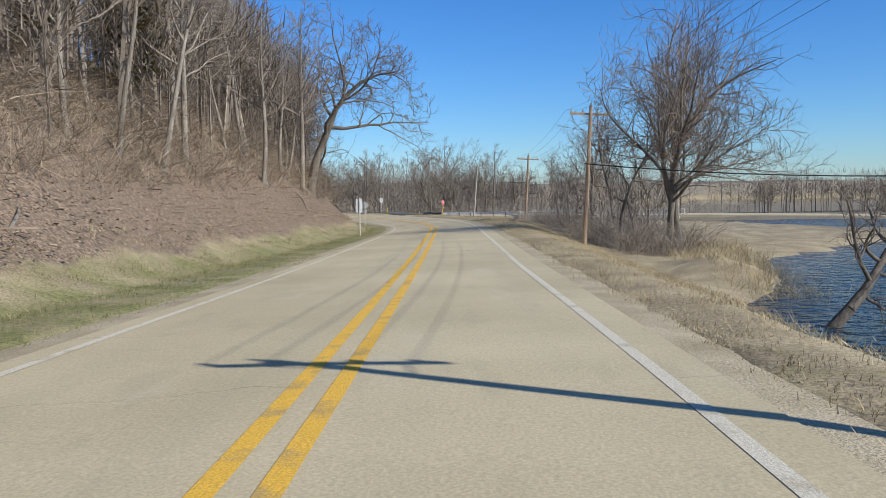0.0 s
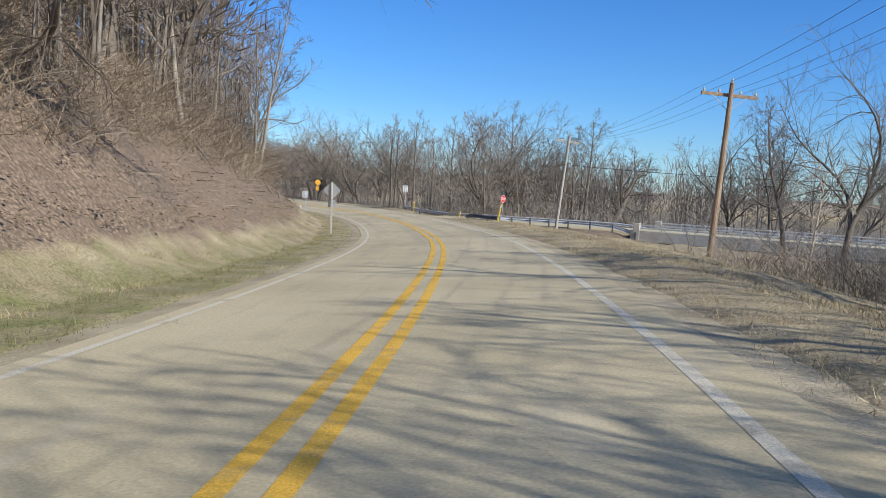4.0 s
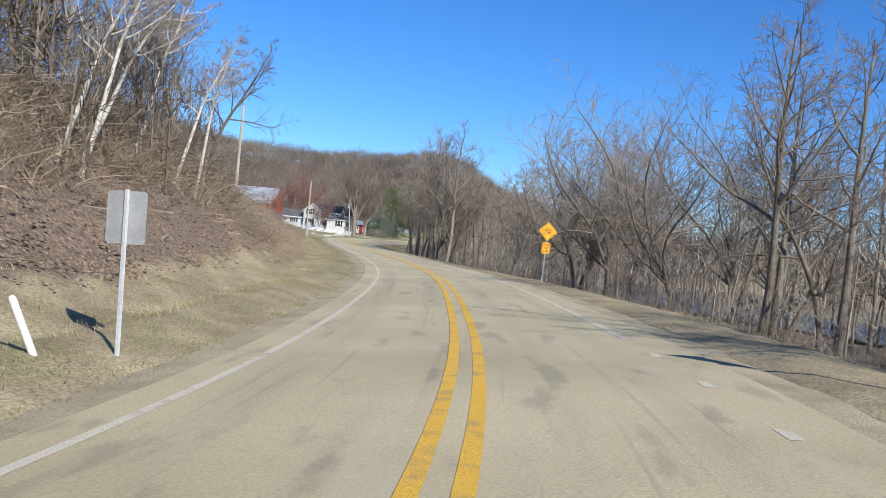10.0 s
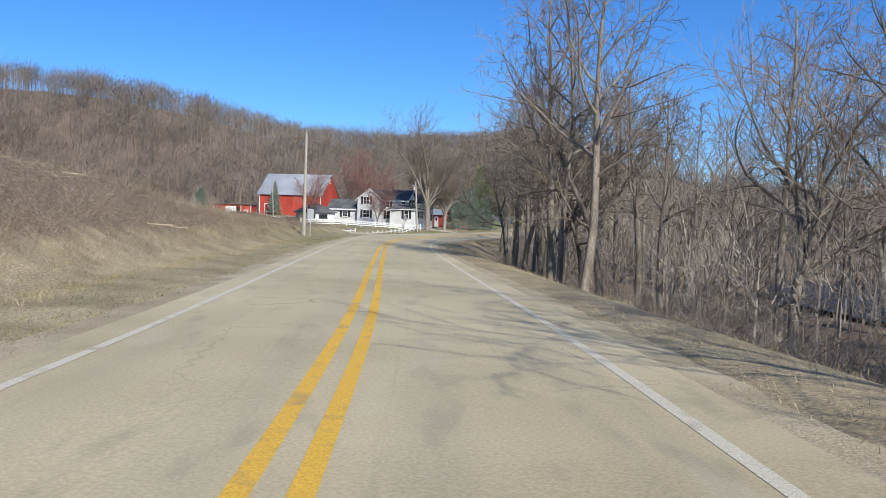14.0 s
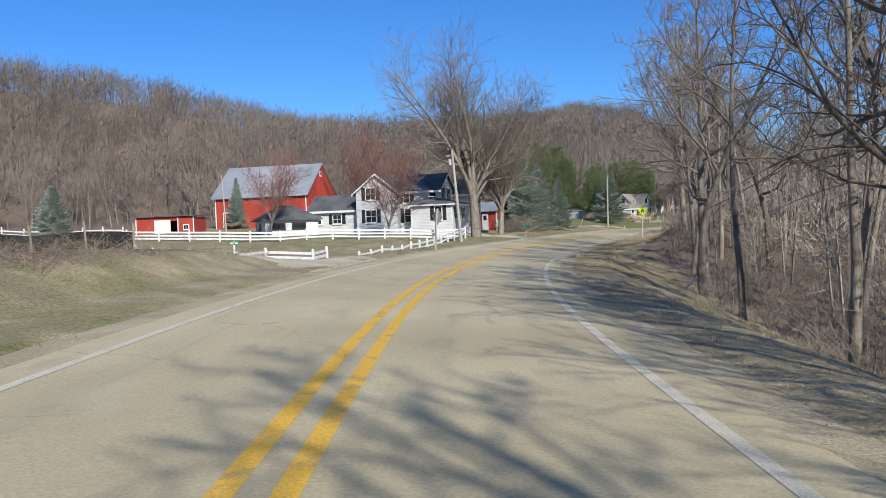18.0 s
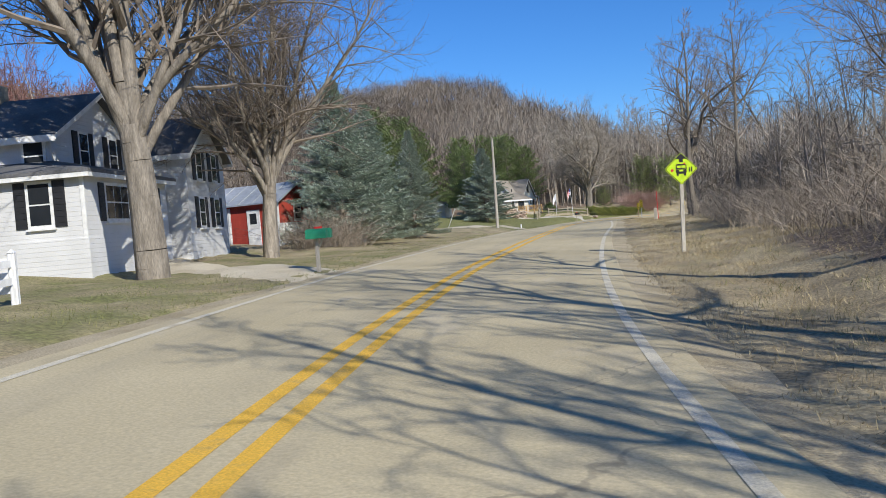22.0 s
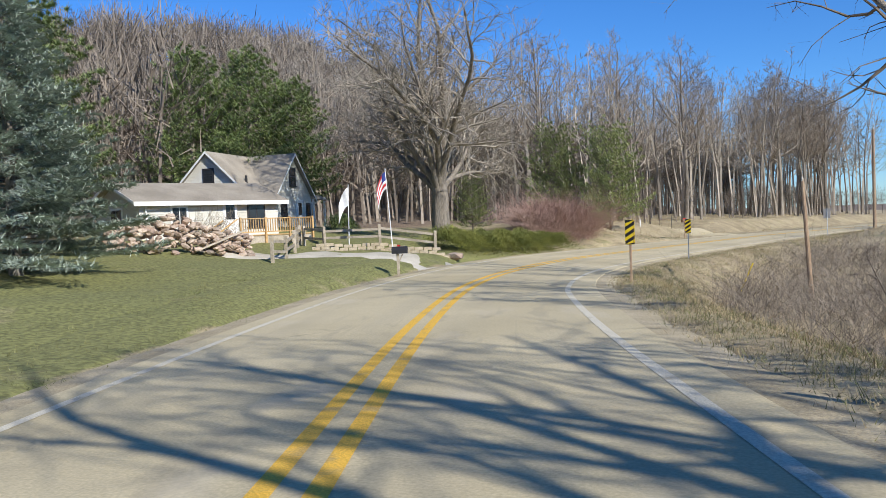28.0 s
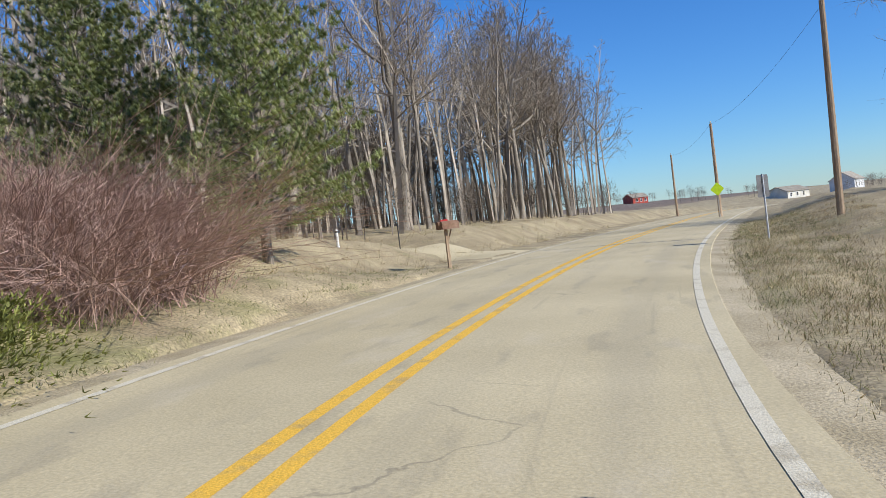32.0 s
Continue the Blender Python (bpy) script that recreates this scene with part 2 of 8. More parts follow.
RED_TWIG = mat("budding_red_twigs", (0.25, 0.125, 0.10), (0.32, 0.17, 0.14), 0.5, 6, 0.95, 0, grain=0.15, vary=0.15, island=0.25, local=True)
FAR_WOOD = mat("hillside_wood", (0.165, 0.135, 0.107), (0.265, 0.22, 0.176), 0.03, 3, 0.95, 0, grain=0.2, island=0.35)
PALE_WOOD = mat("pale_young_wood", (0.27, 0.23, 0.188), (0.40, 0.345, 0.28), 0.05, 3, 0.95, 0, grain=0.2, island=0.35)
BRUSH = mat("dry_brush", (0.23, 0.182, 0.13), (0.38, 0.305, 0.22), 0.2, 4, 0.95, 0, grain=0.2, island=0.4)
GREY_BRUSH = mat("grey_brush", (0.225, 0.185, 0.145), (0.35, 0.292, 0.23), 0.2, 4, 0.95, 0, grain=0.2, island=0.4)
RED_BRUSH = mat("reddish_brush", (0.33, 0.205, 0.165), (0.48, 0.335, 0.275), 0.4, 5, 0.95, 0, grain=0.2, island=0.35)
DRY_GRASS = mat("dry_grass", (0.34, 0.27, 0.155), (0.50, 0.41, 0.25), 0.3, 5, 0.95, 0, grain=0.2, island=0.4)
GREEN_GRASS = mat("green_grass", (0.13, 0.15, 0.05), (0.26, 0.24, 0.10), 0.4, 5, 0.9, 0, grain=0.2, island=0.4)
LEAF = mat("fallen_leaves", (0.215, 0.145, 0.10), (0.40, 0.30, 0.215), 0.5, 6, 0.9, 0, grain=0.2, island=0.5)
SPRUCE = mat("blue_spruce_needles", (0.26, 0.325, 0.265), (0.45, 0.51, 0.42), 0.8, 8, 0.8, 0, grain=0.25, vary=0.15, island=0.35, local=True)
SCOTS = mat("yellow_green_needles", (0.16, 0.20, 0.075), (0.36, 0.395, 0.155), 0.8, 8, 0.8, 0, grain=0.25, vary=0.15, island=0.4, local=True)
PINE = mat("pine_needles", (0.135, 0.19, 0.07), (0.28, 0.345, 0.125), 0.8, 8, 0.8, 0, grain=0.25, vary=0.15, island=0.4, local=True)
HEDGE = mat("juniper_needles", (0.12, 0.14, 0.03), (0.30, 0.31, 0.08), 0.8, 8, 0.8, 0, grain=0.25, island=0.4)
CEDAR = mat("bronzed_cedar_needles", (0.10, 0.085, 0.03), (0.19, 0.14, 0.055), 0.8, 8, 0.85, 0, grain=0.25, island=0.4, local=True)
SIDING = mat("white_clapboard", (0.619, 0.619, 0.611), (0.722, 0.722, 0.714), 0.7, 25, 0.6, 0.1, grain=0.05)
TRIM = plain("white_trim_paint", (0.82, 0.82, 0.80), 0.5, grain=0.05)
DARK_TRIM = plain("black_paint", (0.025, 0.025, 0.028), 0.5)
RED_WALL = mat("red_barn_paint", (0.36, 0.045, 0.03), (0.50, 0.075, 0.045), 0.6, 20, 0.75, 0.2, grain=0.2, stretch=(1, 1, 0.3))
SHINGLE = mat("grey_shingles", (0.085, 0.088, 0.095), (0.15, 0.15, 0.155), 0.7, 18, 0.9, 0.4, grain=0.3, vary=0.12)
TAN_SHINGLE = mat("weathered_shingles", (0.27, 0.235, 0.19), (0.37, 0.325, 0.265), 0.7, 18, 0.9, 0.4, grain=0.25, vary=0.1)
TIN = mat("grey_tin_roof", (0.40, 0.43, 0.46), (0.58, 0.60, 0.63), 0.25, 6, 0.45, 0.1, 0.35, grain=0.15, stretch=(1, 1, 1), vary=0.1)
CREAM = mat("cream_siding", (0.56, 0.54, 0.47), (0.67, 0.65, 0.58), 0.7, 25, 0.65, 0.1, grain=0.07)
GLASS = mat("window_glass", (0.02, 0.024, 0.03), (0.035, 0.04, 0.045), 0.6, 3, 0.05, 0.02, grain=0.05)
WOOD_POLE = mat("weathered_pole_wood", (0.29, 0.19, 0.12), (0.45, 0.33, 0.22), 1.5, 12, 0.9, 0.5, grain=0.3, stretch=(4, 4, 0.4), vary=0.15)
GREY_POLE = mat("grey_pole_wood", (0.38, 0.34, 0.28), (0.52, 0.48, 0.41), 1.5, 12, 0.9, 0.5, grain=0.2, stretch=(4, 4, 0.4), vary=0.1)
GREY_WOOD = mat("weathered_fence_wood", (0.30, 0.255, 0.19), (0.44, 0.38, 0.30), 2.0, 14, 0.9, 0.5, grain=0.25, vary=0.2)
DECK_WOOD = mat("cedar_deck_wood", (0.42, 0.25, 0.10), (0.55, 0.36, 0.17), 2.0, 14, 0.75, 0.3, grain=0.2, vary=0.2)
STEEL = mat("galvanised_steel", (0.46, 0.49, 0.51), (0.60, 0.62, 0.64), 2.0, 20, 0.5, 0.1, 0.25, grain=0.12, vary=0.1)
DULL_STEEL = mat("weathered_steel", (0.10, 0.10, 0.105), (0.20, 0.195, 0.19), 2.0, 20, 0.6, 0.2, 0.3, grain=0.2)
SIGN_BACK = mat("bare_aluminium", (0.45, 0.46, 0.47), (0.56, 0.57, 0.58), 3.0, 20, 0.5, 0.05, 0.5, grain=0.08)
WHITE_SIGN = plain("white_sign_sheeting", (0.78, 0.78, 0.77), 0.45, grain=0.05)
YELLOW_SIGN = plain("amber_sign_sheeting", (0.86, 0.42, 0.02), 0.45, grain=0.05)
LIME_SIGN = plain("lime_sign_sheeting", (0.58, 0.80, 0.02), 0.45, grain=0.05)
GREEN_SIGN = plain("green_sign_sheeting", (0.02, 0.22, 0.12), 0.45, grain=0.05)
RED_SIGN = plain("red_sign_sheeting", (0.62, 0.03, 0.03), 0.45, grain=0.05)
BLACK = plain("black_sheeting", (0.015, 0.015, 0.015), 0.5)
YELLOW_POST = plain("yellow_plastic", (0.85, 0.60, 0.03), 0.5)
WHITE_VINYL = plain("white_vinyl", (0.80, 0.80, 0.79), 0.45, grain=0.05)
STONE = mat("field_stone", (0.27, 0.19, 0.145), (0.42, 0.34, 0.27), 1.2, 14, 0.9, 0.5, grain=0.3, vary=0.35, island=0.3)
BLOCK = mat("tan_wall_block", (0.42, 0.34, 0.23), (0.54, 0.46, 0.34), 2, 18, 0.9, 0.5, grain=0.25, vary=0.12)
BLUE_TARP = plain("blue_tarpaulin", (0.03, 0.17, 0.50), 0.5)
BLUE_CLOTH = plain("blue_cloth", (0.03, 0.05, 0.22), 0.8)
RED_CLOTH = plain("red_cloth", (0.55, 0.03, 0.04), 0.8)
WHITE_CLOTH = plain("white_cloth", (0.75, 0.75, 0.75), 0.8)
WIRE = plain("black_cable", (0.02, 0.02, 0.02), 0.6)
SILT = plain("black_silt_fabric", (0.02, 0.02, 0.022), 0.8)
RUST = mat("rusty_iron", (0.19, 0.10, 0.06), (0.30, 0.19, 0.13), 2, 20, 0.85, 0.4, grain=0.3)

# ---- mesh helpers ----
class Mesh:
    """Collects vertices and faces for one mesh."""

    def __init__(self):
        self.v, self.f, self.m = [], [], []

    def add(self, verts, faces, slot=0):
        k = len(self.v)
        self.v += [tuple(p) for p in verts]
        self.f += [tuple(i + k for i in f) for f in faces]
        self.m += [slot] * len(faces)
        return self

    def box(self, x0, y0, z0, x1, y1, z1, b=0.0, at=None):
        """A box with its upright and top edges broken by b."""
        if b:
            out = []
            for z, k in ((z0, 0), (z1 - b, 0), (z1, b)):
                i, j = k + 0.0, b if not k else 0.0
                x_0, y_0, x_1, y_1 = x0 + i, y0 + i, x1 - i, y1 - i
                c = b * 0.7
                out += [(x_0 + c, y_0, z), (x_1 - c, y_0, z), (x_1, y_0 + c, z), (x_1, y_1 - c, z), (x_1 - c, y_1, z), (x_0 + c, y_1, z), (x_0, y_1 - c, z), (x_0, y_0 + c, z)]
            f = [tuple(range(7, -1, -1)), tuple(range(16, 24))]
            f += [(r * 8 + i, r * 8 + (i + 1) % 8, r * 8 + 8 + (i + 1) % 8, r * 8 + 8 + i) for r in range(2) for i in range(8)]
        else:
            out = [(x, y, z) for z in (z0, z1) for x, y in ((x0, y0), (x1, y0), (x1, y1), (x0, y1))]
            f = [(3, 2, 1, 0), (4, 5, 6, 7), (0, 1, 5, 4), (1, 2, 6, 5), (2, 3, 7, 6), (3, 0, 4, 7)]
        if at is not None:
            out = [at @ Vector(p) for p in out]
        return self.add(out, f)

    def tube(self, points, radii, n=8, caps=True):
        """A tapered tube through points."""
        k, pts = len(self.v), [Vector(p) for p in points]
        for i, p in enumerate(pts):
            d = (pts[min(i + 1, len(pts) - 1)] - pts[max(i - 1, 0)]).normalized()
            u = d.cross((0, 0, 1) if abs(d.z) < 0.9 else (1, 0, 0)).normalized()
            w = d.cross(u)
            r = radii[i] if isinstance(radii, (list, tuple)) else radii
            self.v += [tuple(p + (u * math.cos(a) + w * math.sin(a)) * r) for a in (2 * math.pi * j / n for j in range(n))]
        for i in range(len(pts) - 1):
            for j in range(n):
                a, b = k + i * n + j, k + i * n + (j + 1) % n
                self.f.append((a, b, b + n, a + n))
                self.m.append(0)
        if caps:
            self.f += [tuple(k + j for j in range(n - 1, -1, -1)), tuple(k + (len(pts) - 1) * n + j for j in range(n))]
            self.m += [0, 0]
        return self

    def prism(self, outline, y0, y1, at=None):
        """An outline in x and z, drawn out from y0 to y1."""
        n = len(outline)
        out = [(x, y, z) for y in (y0, y1) for x, z in outline]
        if at is not None:
            out = [at @ Vector(p) for p in out]
        return self.add(out, [tuple(range(n)), tuple(range(2 * n - 1, n - 1, -1))] + [(i + n, (i + 1) % n + n, (i + 1) % n, i) for i in range(n)])

    def data(self, name, *mats, smooth=False):
        me = bpy.data.meshes.new(name)
        me.from_pydata(self.v, [], self.f)
        for m in mats:
            me.materials.append(m)
        if len(mats) > 1:
            me.polygons.foreach_set("material_index", self.m)
        if smooth:
            me.polygons.foreach_set("use_smooth", [True] * len(me.polygons))
        me.validate()
        return me


def part(name, mesh, material, parent=None, label="", m=None, smooth=False):
    """Links a Mesh, or mesh data, as one object under a thing or a part."""
    ob = new(name, mesh.data(name, material, smooth=smooth) if isinstance(mesh, Mesh) else mesh)
    if parent is not None:
        ob.parent = parent
    if m is not None:
        ob.matrix_basis = m
    if label:
        ob["label"] = label
    return ob


def thing(name, label, category, m=None, group="", kind=""):
    ob = tagged(new(name), label, category, group, kind)
    ob.empty_display_size = 0.2
    if m is not None:
        ob.matrix_basis = m
    return ob


def solid(name, mesh, material, label, category, group="", kind="", m=None, smooth=False):
    ob = part(name, mesh, material, None, "", m, smooth)
    return tagged(ob, label, category, group, kind)


def fast_mesh(name, verts, tris, material, smooth=False):
    """Mesh data from numpy arrays of vertices and triangles."""
    me = bpy.data.meshes.new(name)
    me.vertices.add(len(verts))
    me.vertices.foreach_set("co", np.asarray(verts, np.float32).ravel())
    tris = np.asarray(tris, np.int32)
    n = tris.shape[1]
    me.loops.add(tris.size)
    me.loops.foreach_set("vertex_index", tris.ravel())
    me.polygons.add(len(tris))
    me.polygons.foreach_set("loop_start", np.arange(0, tris.size, n, dtype=np.int32))
    me.polygons.foreach_set("use_smooth", np.full(len(tris), smooth))
    me.materials.append(material)
    me.update(calc_edges=True)
    return me


# ---- the road's line: x, y, height, bank in degrees (positive: right side low) ----
ROAD = [
    (10.2, -70.4, 0.55, 0.0), (7.6, -30.5, 0.10, 0.0), (5.3, 4.2, -0.81, 0.0), (3.6, 28.2, -1.54, -1.0), (1.8, 51.9, -2.14, -2.4), (-0.3, 75.9, -2.75, -4.0), (-3.7, 98.7, -3.40, -4.7), (-8.5, 118.3, -3.94, -5.0), (-14.1, 135.5, -4.29, -5.0), (-20.8, 150.7, -4.52, -4.8), (-30.2, 166.4, -4.69, -4.3), (-42.5, 184.2, -4.85, -2.3), (-57.4, 202.1, -4.97, -0.2), (-74.5, 220.7, -5.04, 1.2),
    (-90.6, 238.3, -5.06, 2.3), (-105.3, 255.9, -5.06, 3.3), (-118.1, 274.8, -5.16, 4.3), (-129.3, 296.0, -5.17, 3.7), (-139.0, 320.4, -4.92, 1.9), (-147.2, 344.1, -4.74, 0.1), (-153.8, 362.7, -4.85, -0.7), (-159.1, 379.1, -4.99, 0.4), (-162.3, 392.6, -5.08, 1.7), (-162.9, 405.9, -5.12, 3.4), (-160.1, 420.9, -5.15, 3.0), (-150.9, 447.0, -5.02, 1.3), (-131.0, 492.6, -5.10, 0.0), (-112.0, 532.0, -5.6, 0.0), (-86.0, 585.1, -6.60, 0.0),
]


def spline(points, step):
    """A smooth line through points, as rows about step apart."""
    p = np.array(points, float)
    p = np.vstack([2 * p[0] - p[1], p, 2 * p[-1] - p[-2]])
    out = []
    for a, b, c, d in zip(p[:-3], p[1:-2], p[2:-1], p[3:]):
        n = max(1, int(np.linalg.norm((c - b)[:2]) / step))
        u = (np.arange(n) / n)[:, None]
        out.append(0.5 * (2 * b + (c - a) * u + (2 * a - 5 * b + 4 * c - d) * u**2 + (3 * b - a - 3 * c + d) * u**3))
    return np.vstack([*out, p[-2:-1]])


LINE = spline(ROAD, 0.5)
k9 = np.ones(17) / 17
for col in range(4):
    LINE[:, col] = np.convolve(np.pad(LINE[:, col], 8, mode="reflect", reflect_type="odd"), k9, "valid")
WAY = np.gradient(LINE[:, :2], axis=0)
WAY /= np.linalg.norm(WAY, axis=1)[:, None]
ARC = np.r_[0, np.cumsum(np.linalg.norm(np.diff(LINE[:, :2], axis=0), axis=1))]
ARC -= ARC[np.argmin((LINE[:, 0] - 5.25) ** 2 + (LINE[:, 1] - 4.4) ** 2)]
RIGHT = np.stack([WAY[:, 1], -WAY[:, 0]], 1)


def station(xy):
    """Along the road, to its right, and the index of the nearest row, for rows of x, y."""
    xy = np.atleast_2d(np.asarray(xy, float))
    ids = np.empty(len(xy), int)
    coarse = LINE[::4, :2].astype(np.float32)
    for a in range(0, len(xy), 20000):
        q = xy[a : a + 20000].astype(np.float32)
        d2 = (q[:, None, 0] - coarse[None, :, 0]) ** 2 + (q[:, None, 1] - coarse[None, :, 1]) ** 2
        ids[a : a + 20000] = d2.argmin(1) * 4
    best, bd = ids.copy(), np.full(len(xy), 1e18)
    for o in range(-3, 4):
        j = np.clip(ids + o, 0, len(LINE) - 1)
        d2 = ((xy - LINE[j, :2]) ** 2).sum(1)
        best, bd = np.where(d2 < bd, j, best), np.minimum(d2, bd)
    off = xy - LINE[best, :2]
    return ARC[best] + (off * WAY[best]).sum(1), (off * RIGHT[best]).sum(1), best


def ease(a, b, x):
    u = np.clip((x - np.asarray(a)) / (np.asarray(b) - np.asarray(a)), 0, 1)
    return u * u * (3 - 2 * u)


def rough(x, y, size, seed=0):
    """Smooth value noise of about -1 to 1, from sines at odd angles."""
    out, r = 0, np.random.RandomState(seed)
    for _ in range(7):
        a, k, ph = r.uniform(0, 6.28), r.uniform(0.6, 1.9) * 6.28 / size, r.uniform(0, 6.28)
        out = out + np.sin((x * np.cos(a) + y * np.sin(a)) * k + ph + 1.3 * np.sin((y * np.cos(a) - x * np.sin(a)) * k * 0.7 + ph))
    return out / 3.5


RIVER = spline([(2, -90, -3.2), (17, -30, -3.3), (23, 5, -3.5), (25.5, 32, -3.6), (31, 50, -3.7), (46, 66, -3.9), (58, 88, -4.1), (42, 112, -4.5), (18, 128, -5.4), (21, 150, -6.0), (14, 185, -6.6),
                (-14, 222, -7.2), (-42, 243, -7.5), (-62, 268, -7.7), (-58, 310, -8.0), (-20, 380, -8.4), (60, 470, -8.9)], 3.0)
SIDE = spline([(-13.4, 147.8, -4.4), (-9, 147.2, -4.32), (2, 145, -4.25), (14, 141.5, -4.2), (34, 135, -4.1), (70, 123, -4.4), (140, 98, -5), (300, 40, -5.6)], 2.0)


def from_line(xy, line):
    """Distance from a line and the row nearest to each place."""
    best, ids = np.full(len(xy), 1e9), np.zeros(len(xy), int)
    for a in range(0, len(xy), 20000):
        q = xy[a : a + 20000]
        d2 = (q[:, None, 0] - line[None, :, 0]) ** 2 + (q[:, None, 1] - line[None, :, 1]) ** 2
        ids[a : a + 20000] = d2.argmin(1)
        best[a : a + 20000] = np.sqrt(d2.min(1))
    return best, ids


def terrain(x, y, masks=False):
    """The height of the ground, and how green, littered, cropped or muddy it is."""
    x, y = np.asarray(x, float).ravel(), np.asarray(y, float).ravel()
    xy = np.stack([x, y], 1)
    s, d, i = station(xy)
    s = s + 0 * d
    z0, tilt = LINE[i, 2], np.tan(np.radians(LINE[i, 3]))
    base = z0 - tilt * np.clip(d, -7, 7) + 0.24 * ease(4.5, 5.8, -d) * ease(100, 125, s) * ease(200, 175, s)
    left, right = np.maximum(-d, 0), np.maximum(d, 0)
    # right: the verge falls away to the valley floor
    drop = np.interp(s, [-80, 0, 30, 50, 66, 85, 120, 150, 265, 290, 312, 330, 350, 372, 392, 401, 414, 428, 454, 468, 482, 500, 540, 600], [2.9, 2.4, 1.75, 1.5, 1.4, 1.0, 0.7, 2.4, 2.6, 2.0, 0.6, -0.5, -0.4, -0.1, 0.1, 0.3, 2.2, 2.4, 1.7, 0.5, -0.5, -0.9, -0.6, 0])
    foot = np.interp(s, [-80, 60, 90, 120, 300, 330, 600], [11, 11, 16, 16, 11, 9, 10])
    z = base - drop * ease(5.2, foot, right)
    z = z + np.where(right > 0, (-2.0 * ease(20, 90, right)) * np.interp(s, [250, 330, 430, 600], [1, 0.4, 1, 0.2]), 0)
    z = z + np.where(right > 0, ease(700, 2300, right) * (34 + 22 * rough(x, y, 1500, 5)), 0)
    # left: verge, cut bank, then the wooded slope or the farm's flat
    crest = np.interp(s, [-90, 0, 60, 120, 155, 182, 205, 235, 255, 266, 277, 286, 294, 303, 440, 452, 470, 540], [8, 8, 8.5, 8.5, 7.8, 6.2, 5.0, 3.3, 1.8, 1.05, 0.9, 0.85, 0.5, 0.0, 0.0, 0.6, 1.5, 1.0])
    crest = crest * (1 - 0.7 * np.exp(-(((s - 487) / 4.5) ** 2)))
    start = np.interp(s, [-90, 60, 150, 190, 230, 280, 600], [7.2, 6.6, 6.8, 8.0, 7.4, 6.6, 7])
    run = crest * np.interp(s, [10, 55, 100, 150], [1.35, 1.0, 1.0, 1.35]) + 0.8
    up = np.clip((left - start) / run, 0, 1.2)
    z = z + np.where(left > 0, crest * (ease(0, 1, up) * 0.45 + np.clip(up, 0, 1) * 0.55), 0)
    climb = np.interp(s, [-90, 120, 150, 178, 205, 440, 458, 520], [0.5, 0.5, 0.42, 0.20, 0.03, 0.0, 0.05, 0.06])
    z = z + climb * np.clip(left - start - run, 0, 70)
    toe = np.interp(s, [150, 190, 260, 330, 375, 410, 450, 480, 520], [60, 92, 108, 104, 62, 40, 32, 30, 40])
    width = np.interp(s, [190, 330, 400, 470, 600], [115, 110, 92, 75, 88])
    tall = np.interp(s, [100, 190, 250, 300, 340, 370, 400, 420, 440, 455, 470, 495, 512, 524, 548, 585], [19, 20, 22, 22, 24, 28.5, 30, 26.5, 25, 22, 25, 29, 33, 28, 10, 0])
    z = z + tall * ease(toe, toe + width, left) * (1 + 0.16 * rough(x, y, 190, 2))
    lift = np.interp(s, [300, 312, 328, 340, 352, 375, 395, 420, 448, 462], [0, 0.1, 0.3, 0.45, 0.55, 1, 1, 1.5, 1.3, 0])
    z = z + lift * np.interp(left, [6, 12, 20, 35, 60, 110], [0, 0.25, 0.95, 1.7, 2.2, 3.4])
    z = z - 0.6 * ease(5, 9, left) * ease(34, 20, left) * ease(294, 301, s) * ease(334, 322, s)
    z = z + 0.42 * ease(4.1, 5.8, left) * ease(414, 428, s) * ease(458, 446, s)
    z = z + 2.1 * np.exp(-(((s - 334) / 11) ** 2) - ((right - 12.2) / np.where(right < 12.2, 2.3, 6)) ** 2) * (right > 0)
    z = z + 0.4 * ease(4.6, 7.0, left) * ease(17, 10, left) * ease(376, 386, s) * ease(416, 404, s)
    z = z + 0.7 * np.exp(-(((s - 468) / 6) ** 2) - ((left - 7) / 2.6) ** 2) * (left > 0)
    # uneven ground, but not on the road
    near = ease(5.0, 9.0, np.abs(d))
    z = z + near * (0.10 * rough(x, y, 3.5, 1) + 0.12 * rough(x, y, 11, 3)) * (1 + 0.9 * (up > 0.1) * (up < 1.15) * (left > 0) * (s < 200))
    z = z - 0.16 * ease(4.45, 3.95, np.abs(d))
    # side road on its low embankment, and the river in its bed
    ds, js = from_line(xy, SIDE)
    arm = ease(11, 4.8, ds) * (right > 3.6)
    z = z * (1 - arm) + (SIDE[js, 2] - 0.12) * arm
    dr, jr = from_line(xy, RIVER)
    bed = ease(14.0, 6.0, dr + 0.9 * rough(x, y, 9, 7)) * (right > 3)
    z = np.where(bed > 0, z * (1 - bed) + np.minimum(z, RIVER[jr, 2] - 0.7) * bed, z)
    z = z + 0.95 * np.exp(-(((x - 16.3) / 1.9) ** 2) - ((y - 44.5) / 3.2) ** 2)
    if not masks:
        return z
    lawn = np.where(left > 4.4, np.interp(s, [225, 250, 264, 284, 296, 330, 350, 362, 394, 404, 450, 470], [0.15, 0.25, 0.48, 0.5, 0.25, 0.55, 0.6, 0.42, 0.42, 0.85, 0.85, 0.3]), 0.25) * ease(70, 40, left)
    green = np.where(left > 0, np.where(s < 215, np.interp(s, [60, 110, 200], [0.62, 0.36, 0.3]) * ease(10.5, 6.5, left), lawn), 0.28 * ease(12, 5.5, right))
    green = np.maximum(green, 0.30 * ease(190, 205, s) * ease(330, 260, s) * ease(150, 60, left) * (left > 20))
